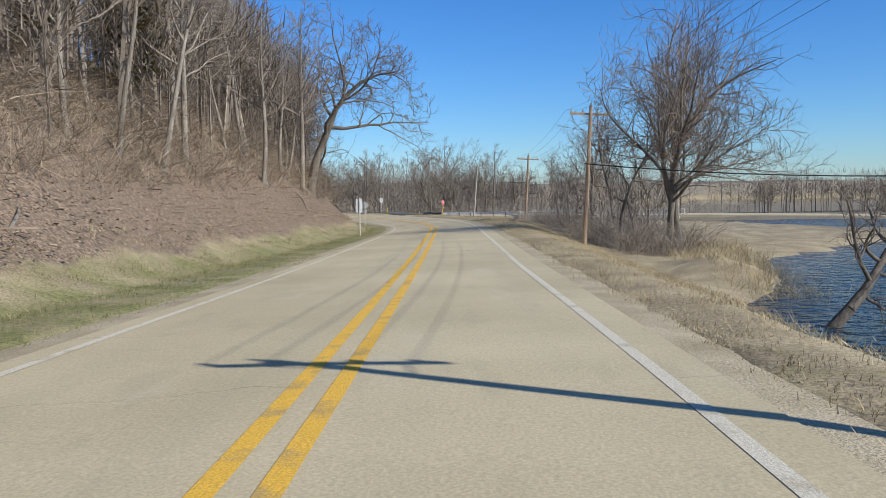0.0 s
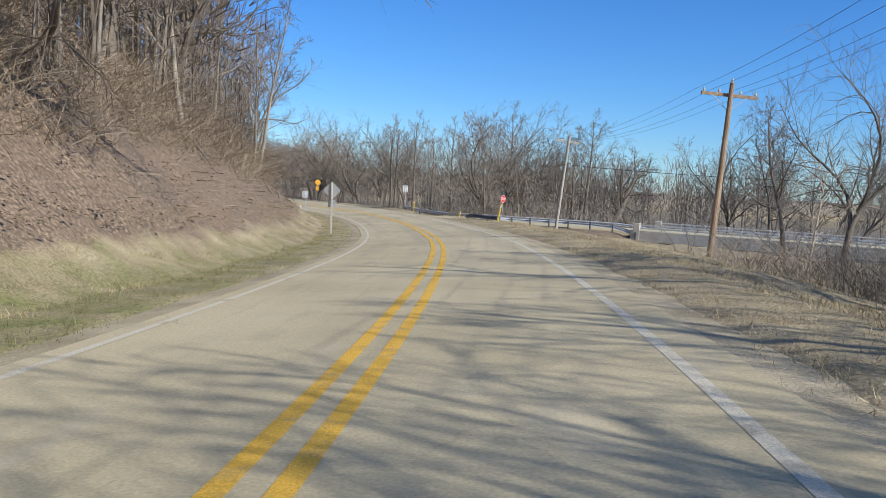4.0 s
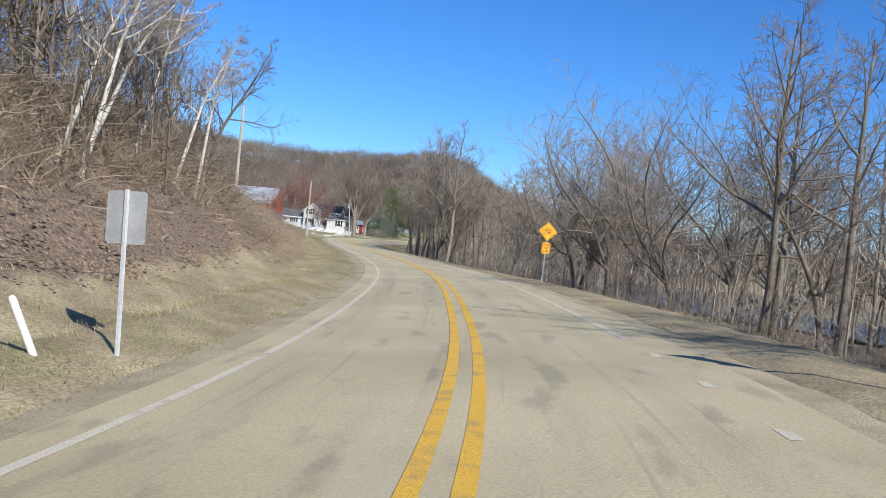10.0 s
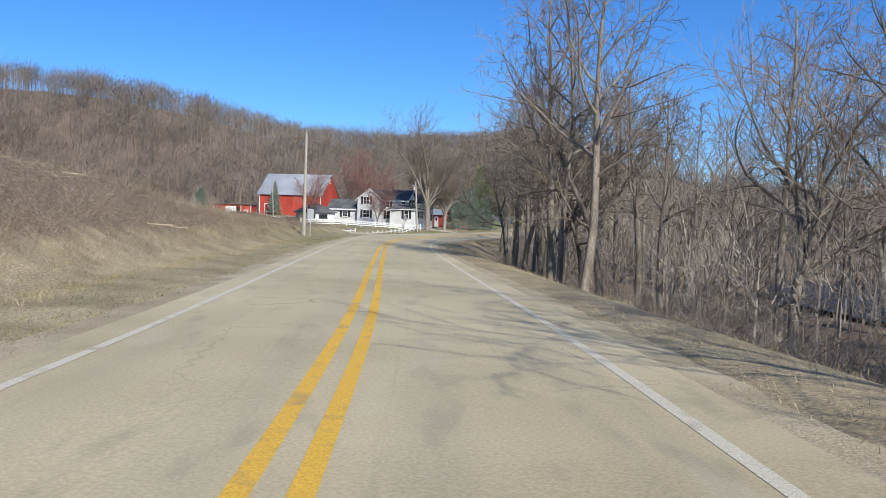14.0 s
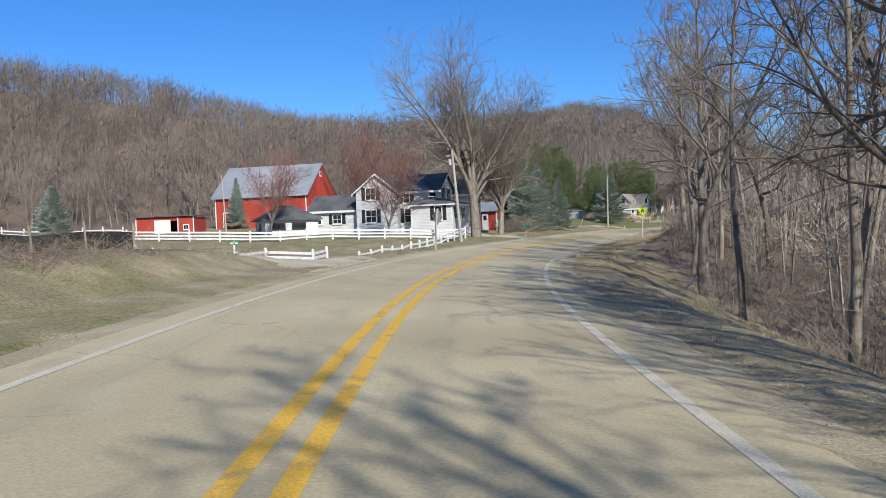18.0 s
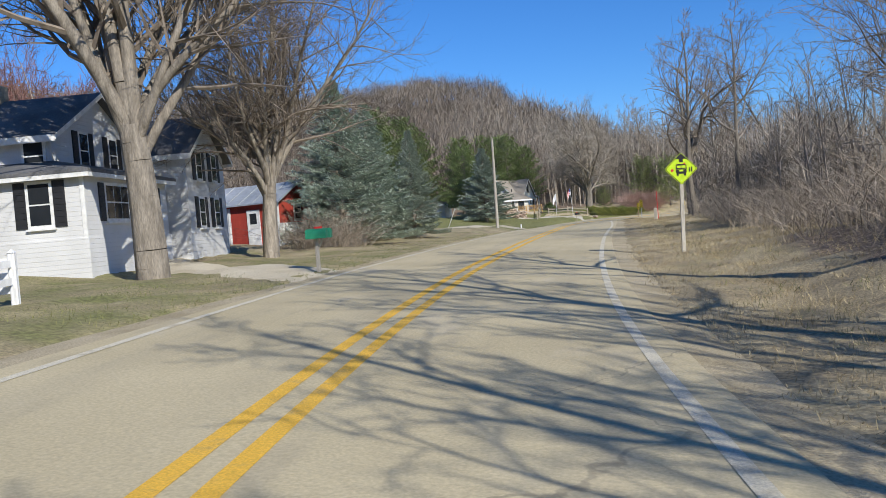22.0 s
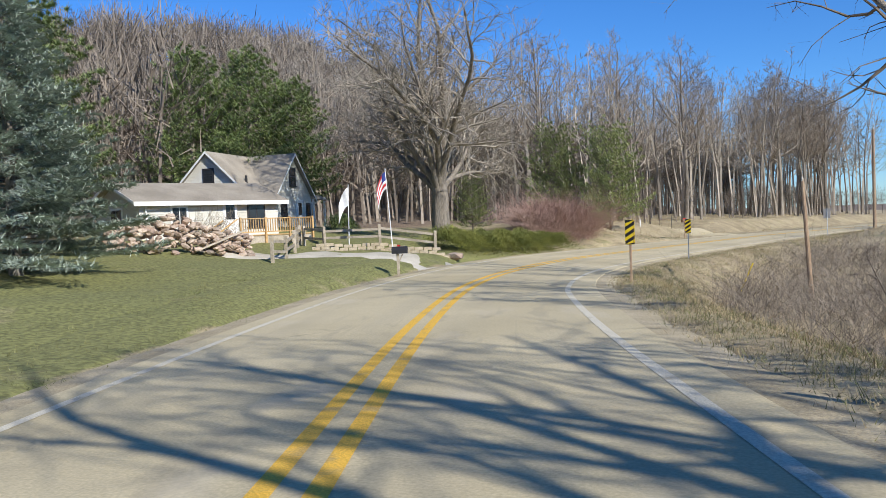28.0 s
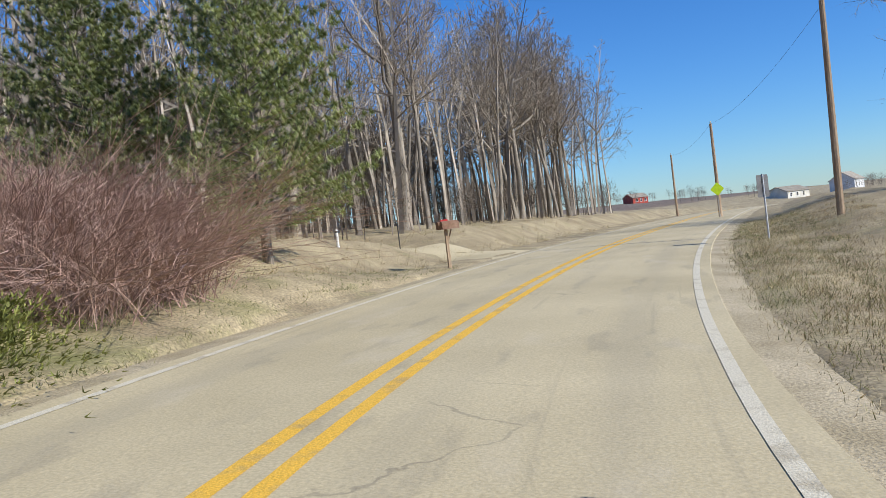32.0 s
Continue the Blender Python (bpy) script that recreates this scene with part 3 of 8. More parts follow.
    green = np.maximum(green, 0.34 * ease(452, 466, s) * ease(540, 510, s) * ease(26, 10, right) * (right > 0))
    green = np.maximum(green, 0.85 * np.exp(-(((s - 327) / 5) ** 2) - ((right - 11) / 2.0) ** 2))
    litter = np.where(left > 0, np.maximum(ease(start + 0.2, start + 2.2, left) * (0.72 + 0.28 * ease(205, 172, s)) * ease(302, 290, s), ease(toe - 20, toe, left)), 0)
    litter = np.maximum(litter, 0.75 * ease(8, 12, right) * ease(115, 135, s) * ease(362, 348, s) * (right < 70))
    litter = np.maximum(litter, 0.8 * ease(6.6, 9, right) * ease(308, 316, s) * ease(356, 346, s) * (right < 40))
    field = ease(np.interp(s, [120, 150], [30, 48]), np.interp(s, [120, 150], [44, 70]), right) * (s < 320)
    mud = ease(11, 8.5, dr) * (right > 3)
    wood = np.where(left > 0, np.maximum(ease(toe - 12, toe + 4, left) * (s > 150), ease(24, 34, left) * (s < 185)), 0)
    return z, green, litter, field, mud, wood


def ground_z(x, y):
    return float(terrain([x], [y])[0])


def spread(lo, hi, step, reach, growth=1.17):
    mid = list(np.arange(lo, hi, step))
    a, b, g = [], [], step
    while lo - sum(a) > lo - reach:
        g *= growth
        a.append(g)
    return np.r_[lo - np.cumsum(a)[::-1], mid, hi + np.cumsum(a)]


gx, gy = spread(-205, 40, 1.3, 2600), spread(-40, 520, 1.3, 2600)
XX, YY = np.meshgrid(gx, gy)
zz, green, litter, field, mud, wood = terrain(XX, YY, True)
zz = zz - 0.16 * ease(6.5, 5.4, np.abs(station(np.stack([XX.ravel(), YY.ravel()], 1))[1]))
nx, ny = len(gx), len(gy)
a = (np.arange(ny - 1)[:, None] * nx + np.arange(nx - 1)[None]).ravel()
ground_me = fast_mesh("ground", np.stack([XX.ravel(), YY.ravel(), zz], 1), np.stack([a, a + 1, a + nx + 1, a + nx], 1), GROUND, True)
for key, values in (("green", green), ("litter", litter), ("field", field), ("mud", mud), ("wood", wood)):
    ground_me.attributes.new(key, "FLOAT", "POINT").data.foreach_set("value", values.astype(np.float32))
tagged(new("ground", ground_me), "dry early spring grass, leaf litter and fields", "ground", kind="structure")


def ribbon(offsets, s0=-70.0, s1=900.0, step=2, drift=None):
    """Rows of (right, above the road's plane) swept along the road, as vertices and quads."""
    rows = [i for i in range(0, len(LINE), step) if s0 <= ARC[i] <= s1]
    v = []
    for i in rows:
        t = math.tan(radians(LINE[i, 3]))
        g = np.interp(ARC[i], *drift) if drift else 0.0
        v += [(LINE[i, 0] + RIGHT[i, 0] * (o + g), LINE[i, 1] + RIGHT[i, 1] * (o + g), LINE[i, 2] - t * (o + g) + h) for o, h in offsets]
    n = len(offsets)
    f = [(r * n + c, r * n + c + 1, r * n + n + c + 1, r * n + n + c) for r in range(len(rows) - 1) for c in range(n - 1)]
    return v, f


def swept(name, offsets, material, label, category, s0=-70.0, s1=900.0, step=2, smooth=False, drift=None):
    v, f = ribbon(offsets, s0, s1, step, drift)
    return solid(name, Mesh().add(v, f), material, label, category, kind="structure", smooth=smooth)


for side, name in ((-1, "verge_1"), (1, "verge_2")):
    rows = [i for i in range(0, len(LINE), 2) if -60 <= ARC[i] <= 620]
    cols = np.array([4.12, 4.3, 4.5, 4.8, 5.2, 5.7, 6.3, 6.9])
    ragged = 0.10 * rough(LINE[rows, 0], LINE[rows, 1], 2.2, 31 + side) + 0.10 * rough(LINE[rows, 0], LINE[rows, 1], 7.0, 33 + side)
    off = side * (cols[None] + ragged[:, None] * np.linspace(1, 0, 8)[None] + (0.12 if side < 0 else 0.0) * np.linspace(1, 0, 8)[None])
    px, py = LINE[rows, 0][:, None] + RIGHT[rows, 0][:, None] * off, LINE[rows, 1][:, None] + RIGHT[rows, 1][:, None] * off
    vz, *masks = terrain(px, py, True)
    lay = np.tile([-0.12, -0.03, -0.01, -0.01, -0.01, 0.0, 0.0, -0.12], len(rows)) + 0.02 * rough(px.ravel(), py.ravel(), 0.9, 35) * np.tile([0, 1, 1, 1, 1, 1, 1, 0], len(rows))
    plane = np.repeat(LINE[rows, 2], 8) - np.repeat(np.tan(np.radians(LINE[rows, 3])), 8) * off.ravel()
    vz = np.where(np.abs(off.ravel()) < 4.55, plane - 0.035, vz) + lay
    k = (np.arange(len(rows) - 1)[:, None] * 8 + np.arange(7)[None]).ravel()
    quads = np.stack([k, k + 1, k + 9, k + 8], 1)
    me = fast_mesh(name, np.stack([px.ravel(), py.ravel(), vz], 1), quads if side > 0 else quads[:, ::-1], GROUND, True)
    for key, values in zip(("green", "litter", "field", "mud", "wood"), masks):
        me.attributes.new(key, "FLOAT", "POINT").data.foreach_set("value", np.asarray(values, np.float32).ravel())
    tagged(new(name, me), "matted dry grass verge along the road", "verge", kind="structure")
EDGE = 3.78
# how the painted lines stray from the road's middle along the way
LEFT_PAINT = ((-70, 12, 95, 130, 165, 200, 230, 285, 318, 346, 372, 411, 446, 465), (-3.37, -3.37, -3.42, -3.30, -3.12, -3.06, -3.2, -3.2, -3.08, -3.62, -3.46, -3.32, -3.30, -3.45))
RIGHT_PAINT = ((-70, 8, 24, 95, 140, 170, 198, 230, 288, 318, 350, 376, 413, 428, 446, 460), (3.22, 3.22, 3.08, 3.14, 3.08, 2.95, 3.04, 3.1, 3.24, 3.34, 3.36, 3.58, 3.18, 2.95, 3.25, 3.45))
MID_PAINT = ((-70, 8, 92, 110, 134, 165, 226, 284, 314, 344, 373, 411, 440, 460), (0.05, 0.05, -0.12, -0.15, 0.0, -0.13, -0.13, -0.06, 0.07, -0.12, 0.12, 0.0, -0.14, -0.14))
ACROSS = (-EDGE - 0.12, -EDGE, -2, 0, 2, EDGE, EDGE + 0.12)
road = swept("road", list(zip(ACROSS, (-0.2, 0, 0.012, 0.03, 0.012, 0, -0.2))), ASPHALT, "sun-bleached tan chip-seal two-lane country road", "road")
road_s = np.array([ARC[i] for i in range(0, len(LINE), 2) if -70 <= ARC[i] <= 900])
for key, values in (("along", np.repeat(road_s, 7)), ("across", np.tile(ACROSS, len(road_s))), ("polish", np.repeat(np.interp(road_s, [60, 100, 125, 175, 215, 300, 400, 440], [0.1, 0.7, 1, 1, 0.5, 0.25, 0.5, 0.6]), 7))):
    road.data.attributes.new(key, "FLOAT", "POINT").data.foreach_set("value", values.astype(np.float32))
for side in (-1, 1):
    swept("shoulder_1" if side < 0 else "shoulder_2", [(side * x, h) for x, h in (((4.85, -0.22), (4.5, -0.06), (4.1, -0.03), (3.7, -0.012)) if side < 0 else ((3.7, -0.012), (4.1, -0.03), (4.5, -0.06), (4.85, -0.22)))], GRAVEL, "crumbled gravel shoulder beside the asphalt", "shoulder")
    tagged(swept("yellow_line", [(side * 0.19 - 0.085, 0.0345), (side * 0.19 + 0.085, 0.0345)], YELLOW_LINE, "solid yellow centre line on the asphalt", "road marking", drift=MID_PAINT), group="double centre line")
swept("edge_line", [(-0.07, 0.0085), (0.07, 0.009)], WHITE_LINE, "worn solid white edge line", "road marking", drift=LEFT_PAINT)
for lo, hi in ((-70.0, 131.0), (159.0, 900.0)):
    swept("edge_line", [(-0.075, 0.0092), (0.075, 0.0088)], WHITE_LINE, "worn solid white edge line", "road marking", lo, hi, drift=RIGHT_PAINT)
for k in range(9):
    tagged(swept("edge_dash", [(-0.075, 0.0092), (0.075, 0.0088)], WHITE_LINE, "short worn white dash across the junction", "road marking", 132.5 + k * 3.0, 133.6 + k * 3.0, 1, drift=RIGHT_PAINT), group="junction dashes")
# river water
wv, wf = [], []
for i in range(len(RIVER)):
    a, b = RIVER[max(i - 1, 0)], RIVER[min(i + 1, len(RIVER) - 1)]
    t = (b - a)[:2] / np.linalg.norm((b - a)[:2])
    wv += [(RIVER[i, 0] - t[1] * o, RIVER[i, 1] + t[0] * o, RIVER[i, 2]) for o in (-12.5, 12.5)]
    if i:
        wf.append((2 * i - 2, 2 * i, 2 * i + 1, 2 * i - 1))
solid("water", Mesh().add(wv, wf), WATER, "blue rippled river between muddy banks", "river", kind="structure", smooth=True)

# ---- trees ----
def frustums(seg, sides):
    """Tapered stems from rows of x, y, z, x, y, z, r, r, as vertices and triangles."""
    seg = np.asarray(seg, float)
    p, q, r0, r1 = seg[:, :3], seg[:, 3:6], seg[:, 6], seg[:, 7]
    d = q - p
    d /= np.linalg.norm(d, axis=1)[:, None] + 1e-9
    ref = np.where(np.abs(d[:, 2:3]) < 0.9, [[0, 0, 1.0]], [[1.0, 0, 0]])
    u = np.cross(d, ref)
    u /= np.linalg.norm(u, axis=1)[:, None] + 1e-9
    w = np.cross(d, u)
    ang = 2 * np.pi * np.arange(sides) / sides
    ring = u[:, None] * np.cos(ang)[None, :, None] + w[:, None] * np.sin(ang)[None, :, None]
    n = len(seg)
    low, j, k = p[:, None] + ring * r0[:, None, None], np.arange(sides), (np.arange(sides) + 1) % sides
    if (r1 <= 1e-4).all():
        v = np.concatenate([low, q[:, None]], 1).reshape(-1, 3)
        f = np.stack([j, k, np.full(sides, sides)], 1)[None] + (np.arange(n) * (sides + 1))[:, None, None]
        return v, f.reshape(-1, 3)
    v = np.concatenate([low, q[:, None] + ring * r1[:, None, None]], 1).reshape(-1, 3)
    f = np.concatenate([np.stack([j, k, k + sides], 1), np.stack([j, k + sides, j + sides], 1)])[None] + (np.arange(n) * 2 * sides)[:, None, None]
    return v, f.reshape(-1, 3)


def slivers(seg):
    """Very fine twigs, shoots and grass blades: one narrow face each."""
    v, f = frustums(seg, 3)
    return v, f[::3]


def merged(pieces):
    v, f, k = [], [], 0
    for a, b in pieces:
        if len(a):
            v.append(a), f.append(b + k)
            k += len(a)
    return np.concatenate(v), np.concatenate(f)


def bare_tree(seed, high, girth, fork=0.35, limbs=12, spread_deg=50, wander=0.16, sag=0.0, twigs=6, lean=(0, 0), vase=0.0, reach=0.42, sub=7, sides=6, hairs=6, limb_part=0.44, fine=0.0085, lift=0.08, taper=0.25):
    """A leafless tree: crooked tapering stems for the trunk and limbs, and a crown of ever finer branches and twigs."""
    r = random.Random(seed)
    stem, crown, thin, hair = [], [], [], []
    rich = sides > 4

    def shoot(p, d, length, r0, r1, steps, out, bend, lift):
        """A branch that wanders in slow curves; its tip turns up by lift."""
        pts, curl = [p], Vector((0, 0, 0))
        for k in range(steps):
            curl = curl * 0.5 + Vector((r.gauss(0, bend), r.gauss(0, bend), r.gauss(0, bend)))
            d = (d + curl + Vector((0, 0, lift * (0.4 + k / steps)))).normalized()
            q = p + d * (length / steps)
            out.append((*p, *q, r0 + (r1 - r0) * k / steps, r0 + (r1 - r0) * (k + 1) / steps))
            p = q
            pts.append(p)
        return pts, r0, r1

    def along(branch, u):
        pts, r0, r1 = branch
        k = min(int(u * (len(pts) - 1)), len(pts) - 2)
        return pts[k].lerp(pts[k + 1], u * (len(pts) - 1) - k), (pts[k + 1] - pts[k]).normalized(), r0 + (r1 - r0) * u

    def aside(d, angle, az, up=0.12):
        u = d.cross((0, 0, 1) if abs(d.z) < 0.9 else (1, 0, 0)).normalized()
        side = u * math.cos(az) + d.cross(u) * math.sin(az)
        return (d * math.cos(angle) + side * math.sin(angle) + Vector((0, 0, up))).normalized()

    way = Vector((lean[0], lean[1], 1)).normalized()
    tall = high * (0.92 if not vase else fork + 0.06)
    trunk = shoot(Vector((0, 0, -0.3)), way, tall, girth, girth * (0.16 if not vase else 0.74), 9 if rich else 5, stem, wander * 0.38, 0.02)
    stem.append((0, 0, -0.4, *along(trunk, 0.035)[0], girth * 1.55, girth))
    turn = r.uniform(0, 6.28)
    for k in range(limbs):
        f = (k + 0.5) / limbs
        if vase:
            u, part_of = 0.72 + 0.275 * f, (k * 0.618 + 0.15) % 1
            angle = radians(spread_deg * (0.15 + 1.25 * part_of) * r.uniform(0.85, 1.15))
            long = high * reach * (1.15 - 0.42 * part_of) * r.uniform(0.88, 1.08)
            thick = girth * limb_part * (1.15 - 0.5 * part_of)
        else:
            u = fork + (0.985 - fork) * f
            angle = radians(spread_deg * (1.25 - 0.6 * f) * r.uniform(0.75, 1.2))
            long = high * reach * (1.12 - 0.78 * f) * r.uniform(0.65, 1.2)
            thick = min(girth * 0.42, along(trunk, u)[2] * 0.72) * r.uniform(0.65, 1.0)
        p, d, _ = along(trunk, min(u, 0.995))
        turn += 2.4 + r.uniform(-0.6, 0.6)
        limb = shoot(p, aside(d, angle, turn, 0.0), long, thick, max(0.012, thick * 0.16), 8 if rich else 4, stem, wander * 0.85, lift - sag * 1.5)
        spin = r.uniform(0, 6.28)
        for j in range(sub):
            u2 = 0.2 + 0.79 * (j + r.random() * 0.8) / sub
            a, e, ra = along(limb, u2)
            spin += 2.4 + r.uniform(-0.5, 0.5)
            l2 = long * ((0.46 - taper * u2) if vase else (0.60 - 0.36 * u2)) * r.uniform(0.65, 1.25)
            bough = shoot(a, aside(e, radians(r.uniform(28, 62)), spin), l2, max(0.012, ra * 0.55), 0.008, 5 if rich else 2, crown, wander * 1.25, 0.05 - sag)
            s3 = r.uniform(0, 6.28)
            for i in range(twigs):
                u3 = 0.15 + 0.84 * (i + r.random()) / twigs
                b, e2, rb = along(bough, u3)
                s3 += 2.4 + r.uniform(-0.5, 0.5)
                l3 = l2 * (0.62 - 0.28 * u3) * r.uniform(0.6, 1.25)
                twig = shoot(b, aside(e2, radians(r.uniform(28, 60)), s3, 0.1 - sag * 2), l3, max(fine * 1.5, rb * 0.5), fine * 0.8, 3 if rich else 1, thin, wander * 1.3, 0.04 - sag * 1.5)
                for h in range(hairs):
                    c, e3, _ = along(twig, 0.1 + 0.89 * (h + r.random()) / hairs)
                    w3 = aside(e3, radians(r.uniform(20, 58)), h * 2.4 + r.uniform(-0.8, 0.8), 0.08 - sag * 5)
                    hair.append((*c, *(c + w3 * l3 * r.uniform(0.28, 0.7)), fine, 0.0))
    return frustums(stem, sides), merged([frustums(crown, 4 if rich else 3), frustums(thin, 3) if rich else slivers(thin), slivers(hair)])


TREES = {}


def tree_kind(name, bark, twig, **shape):
    (tv, tf), (cv, cf) = bare_tree(**shape)
    TREES[name] = (fast_mesh("trunk", tv, tf, bark, True), fast_mesh("crown", cv, cf, twig))


tree_kind("tall", BARK, TWIG, seed=1, high=17, girth=0.25, fork=0.36, limbs=14, spread_deg=50, wander=0.13, reach=0.36)
tree_kind("slim", BARK, TWIG, seed=2, high=16, girth=0.16, fork=0.45, limbs=12, spread_deg=44, wander=0.11, twigs=5, reach=0.26)
tree_kind("twisted", DARK_BARK, DARK_TWIG, lift=0.06, seed=3, high=15, girth=0.23, fork=0.32, limbs=13, spread_deg=50, wander=0.17, reach=0.36)
tree_kind("forked", DARK_BARK, TWIG, taper=0.17, fine=0.010, seed=4, high=16, girth=0.28, fork=0.24, limbs=6, spread_deg=28, wander=0.15, vase=1, reach=0.68, sub=15, twigs=7, hairs=7, limb_part=0.5)
tree_kind("round", BARK, TWIG, taper=0.12, fine=0.010, lift=0.05, seed=5, high=15, girth=0.28, fork=0.26, limbs=8, spread_deg=42, wander=0.14, vase=1, reach=0.60, sub=15, twigs=7, hairs=7)
tree_kind("dome", BARK, TWIG, taper=0.08, fine=0.011, lift=0.05, seed=21, high=15, girth=0.26, fork=0.26, limbs=12, spread_deg=46, wander=0.13, vase=1, reach=0.62, sub=17, twigs=8, hairs=8, limb_part=0.56)
tree_kind("pale", PALE_BARK, TWIG, seed=6, high=15, girth=0.17, fork=0.42, limbs=11, spread_deg=46, wander=0.13, twigs=5, reach=0.28)
tree_kind("birch", BIRCH_BARK, TWIG, seed=16, high=15, girth=0.16, fork=0.45, limbs=11, spread_deg=42, wander=0.12, twigs=5, reach=0.26)
tree_kind("oak", DARK_BARK, DARK_TWIG, fine=0.010, lift=0.05, seed=4, high=14, girth=0.40, fork=0.30, limbs=12, spread_deg=66, wander=0.28, reach=0.62, twigs=7, sub=11, lean=(0.16, 0.0))
tree_kind("spreading", BARK, DARK_TWIG, taper=0.16, fine=0.010, lift=0.06, seed=6, high=17, girth=0.36, fork=0.34, limbs=6, spread_deg=38, wander=0.22, vase=1, reach=0.60, sub=9, twigs=5, hairs=4, limb_part=0.50)
tree_kind("maple", PALE_BARK, TWIG, taper=0.20, fine=0.013, lift=0.085, seed=6, high=21, girth=0.66, fork=0.22, limbs=13, spread_deg=31, wander=0.10, vase=1, reach=0.78, sub=20, twigs=8, hairs=9, limb_part=0.42)
tree_kind("willow", BARK, PALE_TWIG, fine=0.012, lift=0.065, seed=6, high=17, girth=0.60, fork=0.15, limbs=12, spread_deg=44, wander=0.13, vase=1, reach=0.70, sub=20, twigs=8, sag=0.03, hairs=9, limb_part=0.40)
tree_kind("red_bud", PALE_BARK, RED_TWIG, fine=0.012, seed=10, high=14, girth=0.2, fork=0.12, limbs=9, spread_deg=28, wander=0.10, vase=1, reach=0.74, sub=16, twigs=7, hairs=9)
tree_kind("sapling", DARK_BARK, TWIG, seed=11, high=6, girth=0.07, fork=0.18, limbs=10, spread_deg=50, wander=0.18, twigs=4, sub=5, fine=0.005)
tree_kind("leaner", DARK_BARK, DARK_TWIG, seed=12, high=14, girth=0.42, fork=0.3, limbs=12, spread_deg=70, wander=0.24, lean=(1.1, 0.2), reach=0.46, sub=9)

SAY = {
    "tall": "tall leafless woodland tree with grey bark", "slim": "slim leafless woodland tree with a high crown", "twisted": "leafless tree with dark twisted limbs",
    "dome": "leafless tree with a high domed crown of fine twigs", "spreading": "large leafless tree with an open crown of crooked limbs", "forked": "leafless tree forked low into several dark stems", "round": "leafless tree with a rounded crown of fine twigs", "pale": "slender pale-barked leafless tree",
    "birch": "white-barked birch leaning out from the bank", "oak": "gnarled bare oak with wide crooked limbs", "maple": "huge bare maple with a pale trunk and fanned limbs", "willow": "old bare tree with drooping fine branches",
    "red_bud": "bare tree with reddish budding twigs", "sapling": "small leafless sapling in the undergrowth", "leaner": "leaning dark leafless tree over the bank",
}


def plant(kind, x, y, size=1.0, turn=0.0, lean=0.0, group="", z=None):
    """One bare tree: its trunk and its crown."""
    h = ground_z(x, y) if z is None else z
    t = thing("bare_tree", SAY[kind], "tree", pose(x, y, h, lean, 0, turn) @ Matrix.Scale(size, 4), group)
    for nm, me in zip(("trunk", "crown"), TREES[kind]):
        ob = new(nm, me)
        ob.parent = t
    return t


def conifer(seed, high, wide, base=0.04, boughs=150, droop=-0.15, rise=0.2, tuft=0.2, power=1.0, clump=9, step=0.3, gap=0.2, blunt=0.0, needle=0.012, fluff=0.6):
    """An evergreen: a straight trunk, boughs all round it, branchlets to both sides of each, and bunches of needles along those."""
    r = np.random.RandomState(seed)
    stem = [(0, 0, -0.2, 0, 0, high * 0.5, 0.02 * high, 0.012 * high), (0, 0, high * 0.5, 0, 0, high * 0.98, 0.012 * high, 0.01)]
    root, tip = [], []
    for k in range(boughs):
        u = ((k + r.rand()) / boughs) ** 0.85
        L = (wide * (1 - u * (1 - blunt)) ** power + 0.15) * r.uniform(0.62, 1.12)
        az = k * 2.39996 + r.uniform(-0.5, 0.5)
        out, side = np.array([np.cos(az), np.sin(az), 0]), np.array([-np.sin(az), np.cos(az), 0])
        fall = droop * (1 - u) + 0.55 * u + r.uniform(-0.14, 0.14)
        at = lambda q: np.array([0, 0, high * (base + (0.97 - base) * u)]) + out * L * q + np.array([0, 0, L * (fall * q + rise * q * q)])
        stem += [(*at(0), *at(0.5), 0.012 + 0.010 * L, 0.008 + 0.006 * L), (*at(0.5), *at(0.97), 0.008 + 0.006 * L, 0.005)]
        n = max(3, int(L / step))
        for i in range(n + 1):
            q = 0.22 + 0.78 * (i + 0.7 * r.rand()) / (n + 0.7)
            reach = L * (0.40 * (1 - q) + 0.09) * r.uniform(0.7, 1.2)
            d = out * 0.75 + side * (1 if i % 2 else -1) * r.uniform(0.5, 1.0) + np.array([0, 0, r.uniform(-0.15, 0.3)])
            d /= np.linalg.norm(d)
            p = at(q)
            for j in range(max(1, int(reach / gap)) + 1):
                c = p + d * min(reach, gap * (j + r.rand() * 0.6))
                w = d * 0.9 + r.randn(clump, 3) * fluff + (0, 0, 0.15)
                w *= (tuft * r.uniform(0.6, 1.2, clump) / np.linalg.norm(w, axis=1))[:, None]
                root.append(np.repeat(c[None], clump, 0)), tip.append(c + w)
    root, tip = np.concatenate(root), np.concatenate(tip)
    spray = np.c_[root, tip, np.full(len(root), needle), np.zeros(len(root))]
    return frustums(stem, 4), slivers(spray)


def conifer_kind(name, needles, **shape):
    (tv, tf), (cv, cf) = conifer(**shape)
    TREES[name] = (fast_mesh("trunk", tv, tf, BARK, True), fast_mesh("crown", cv, cf, needles))


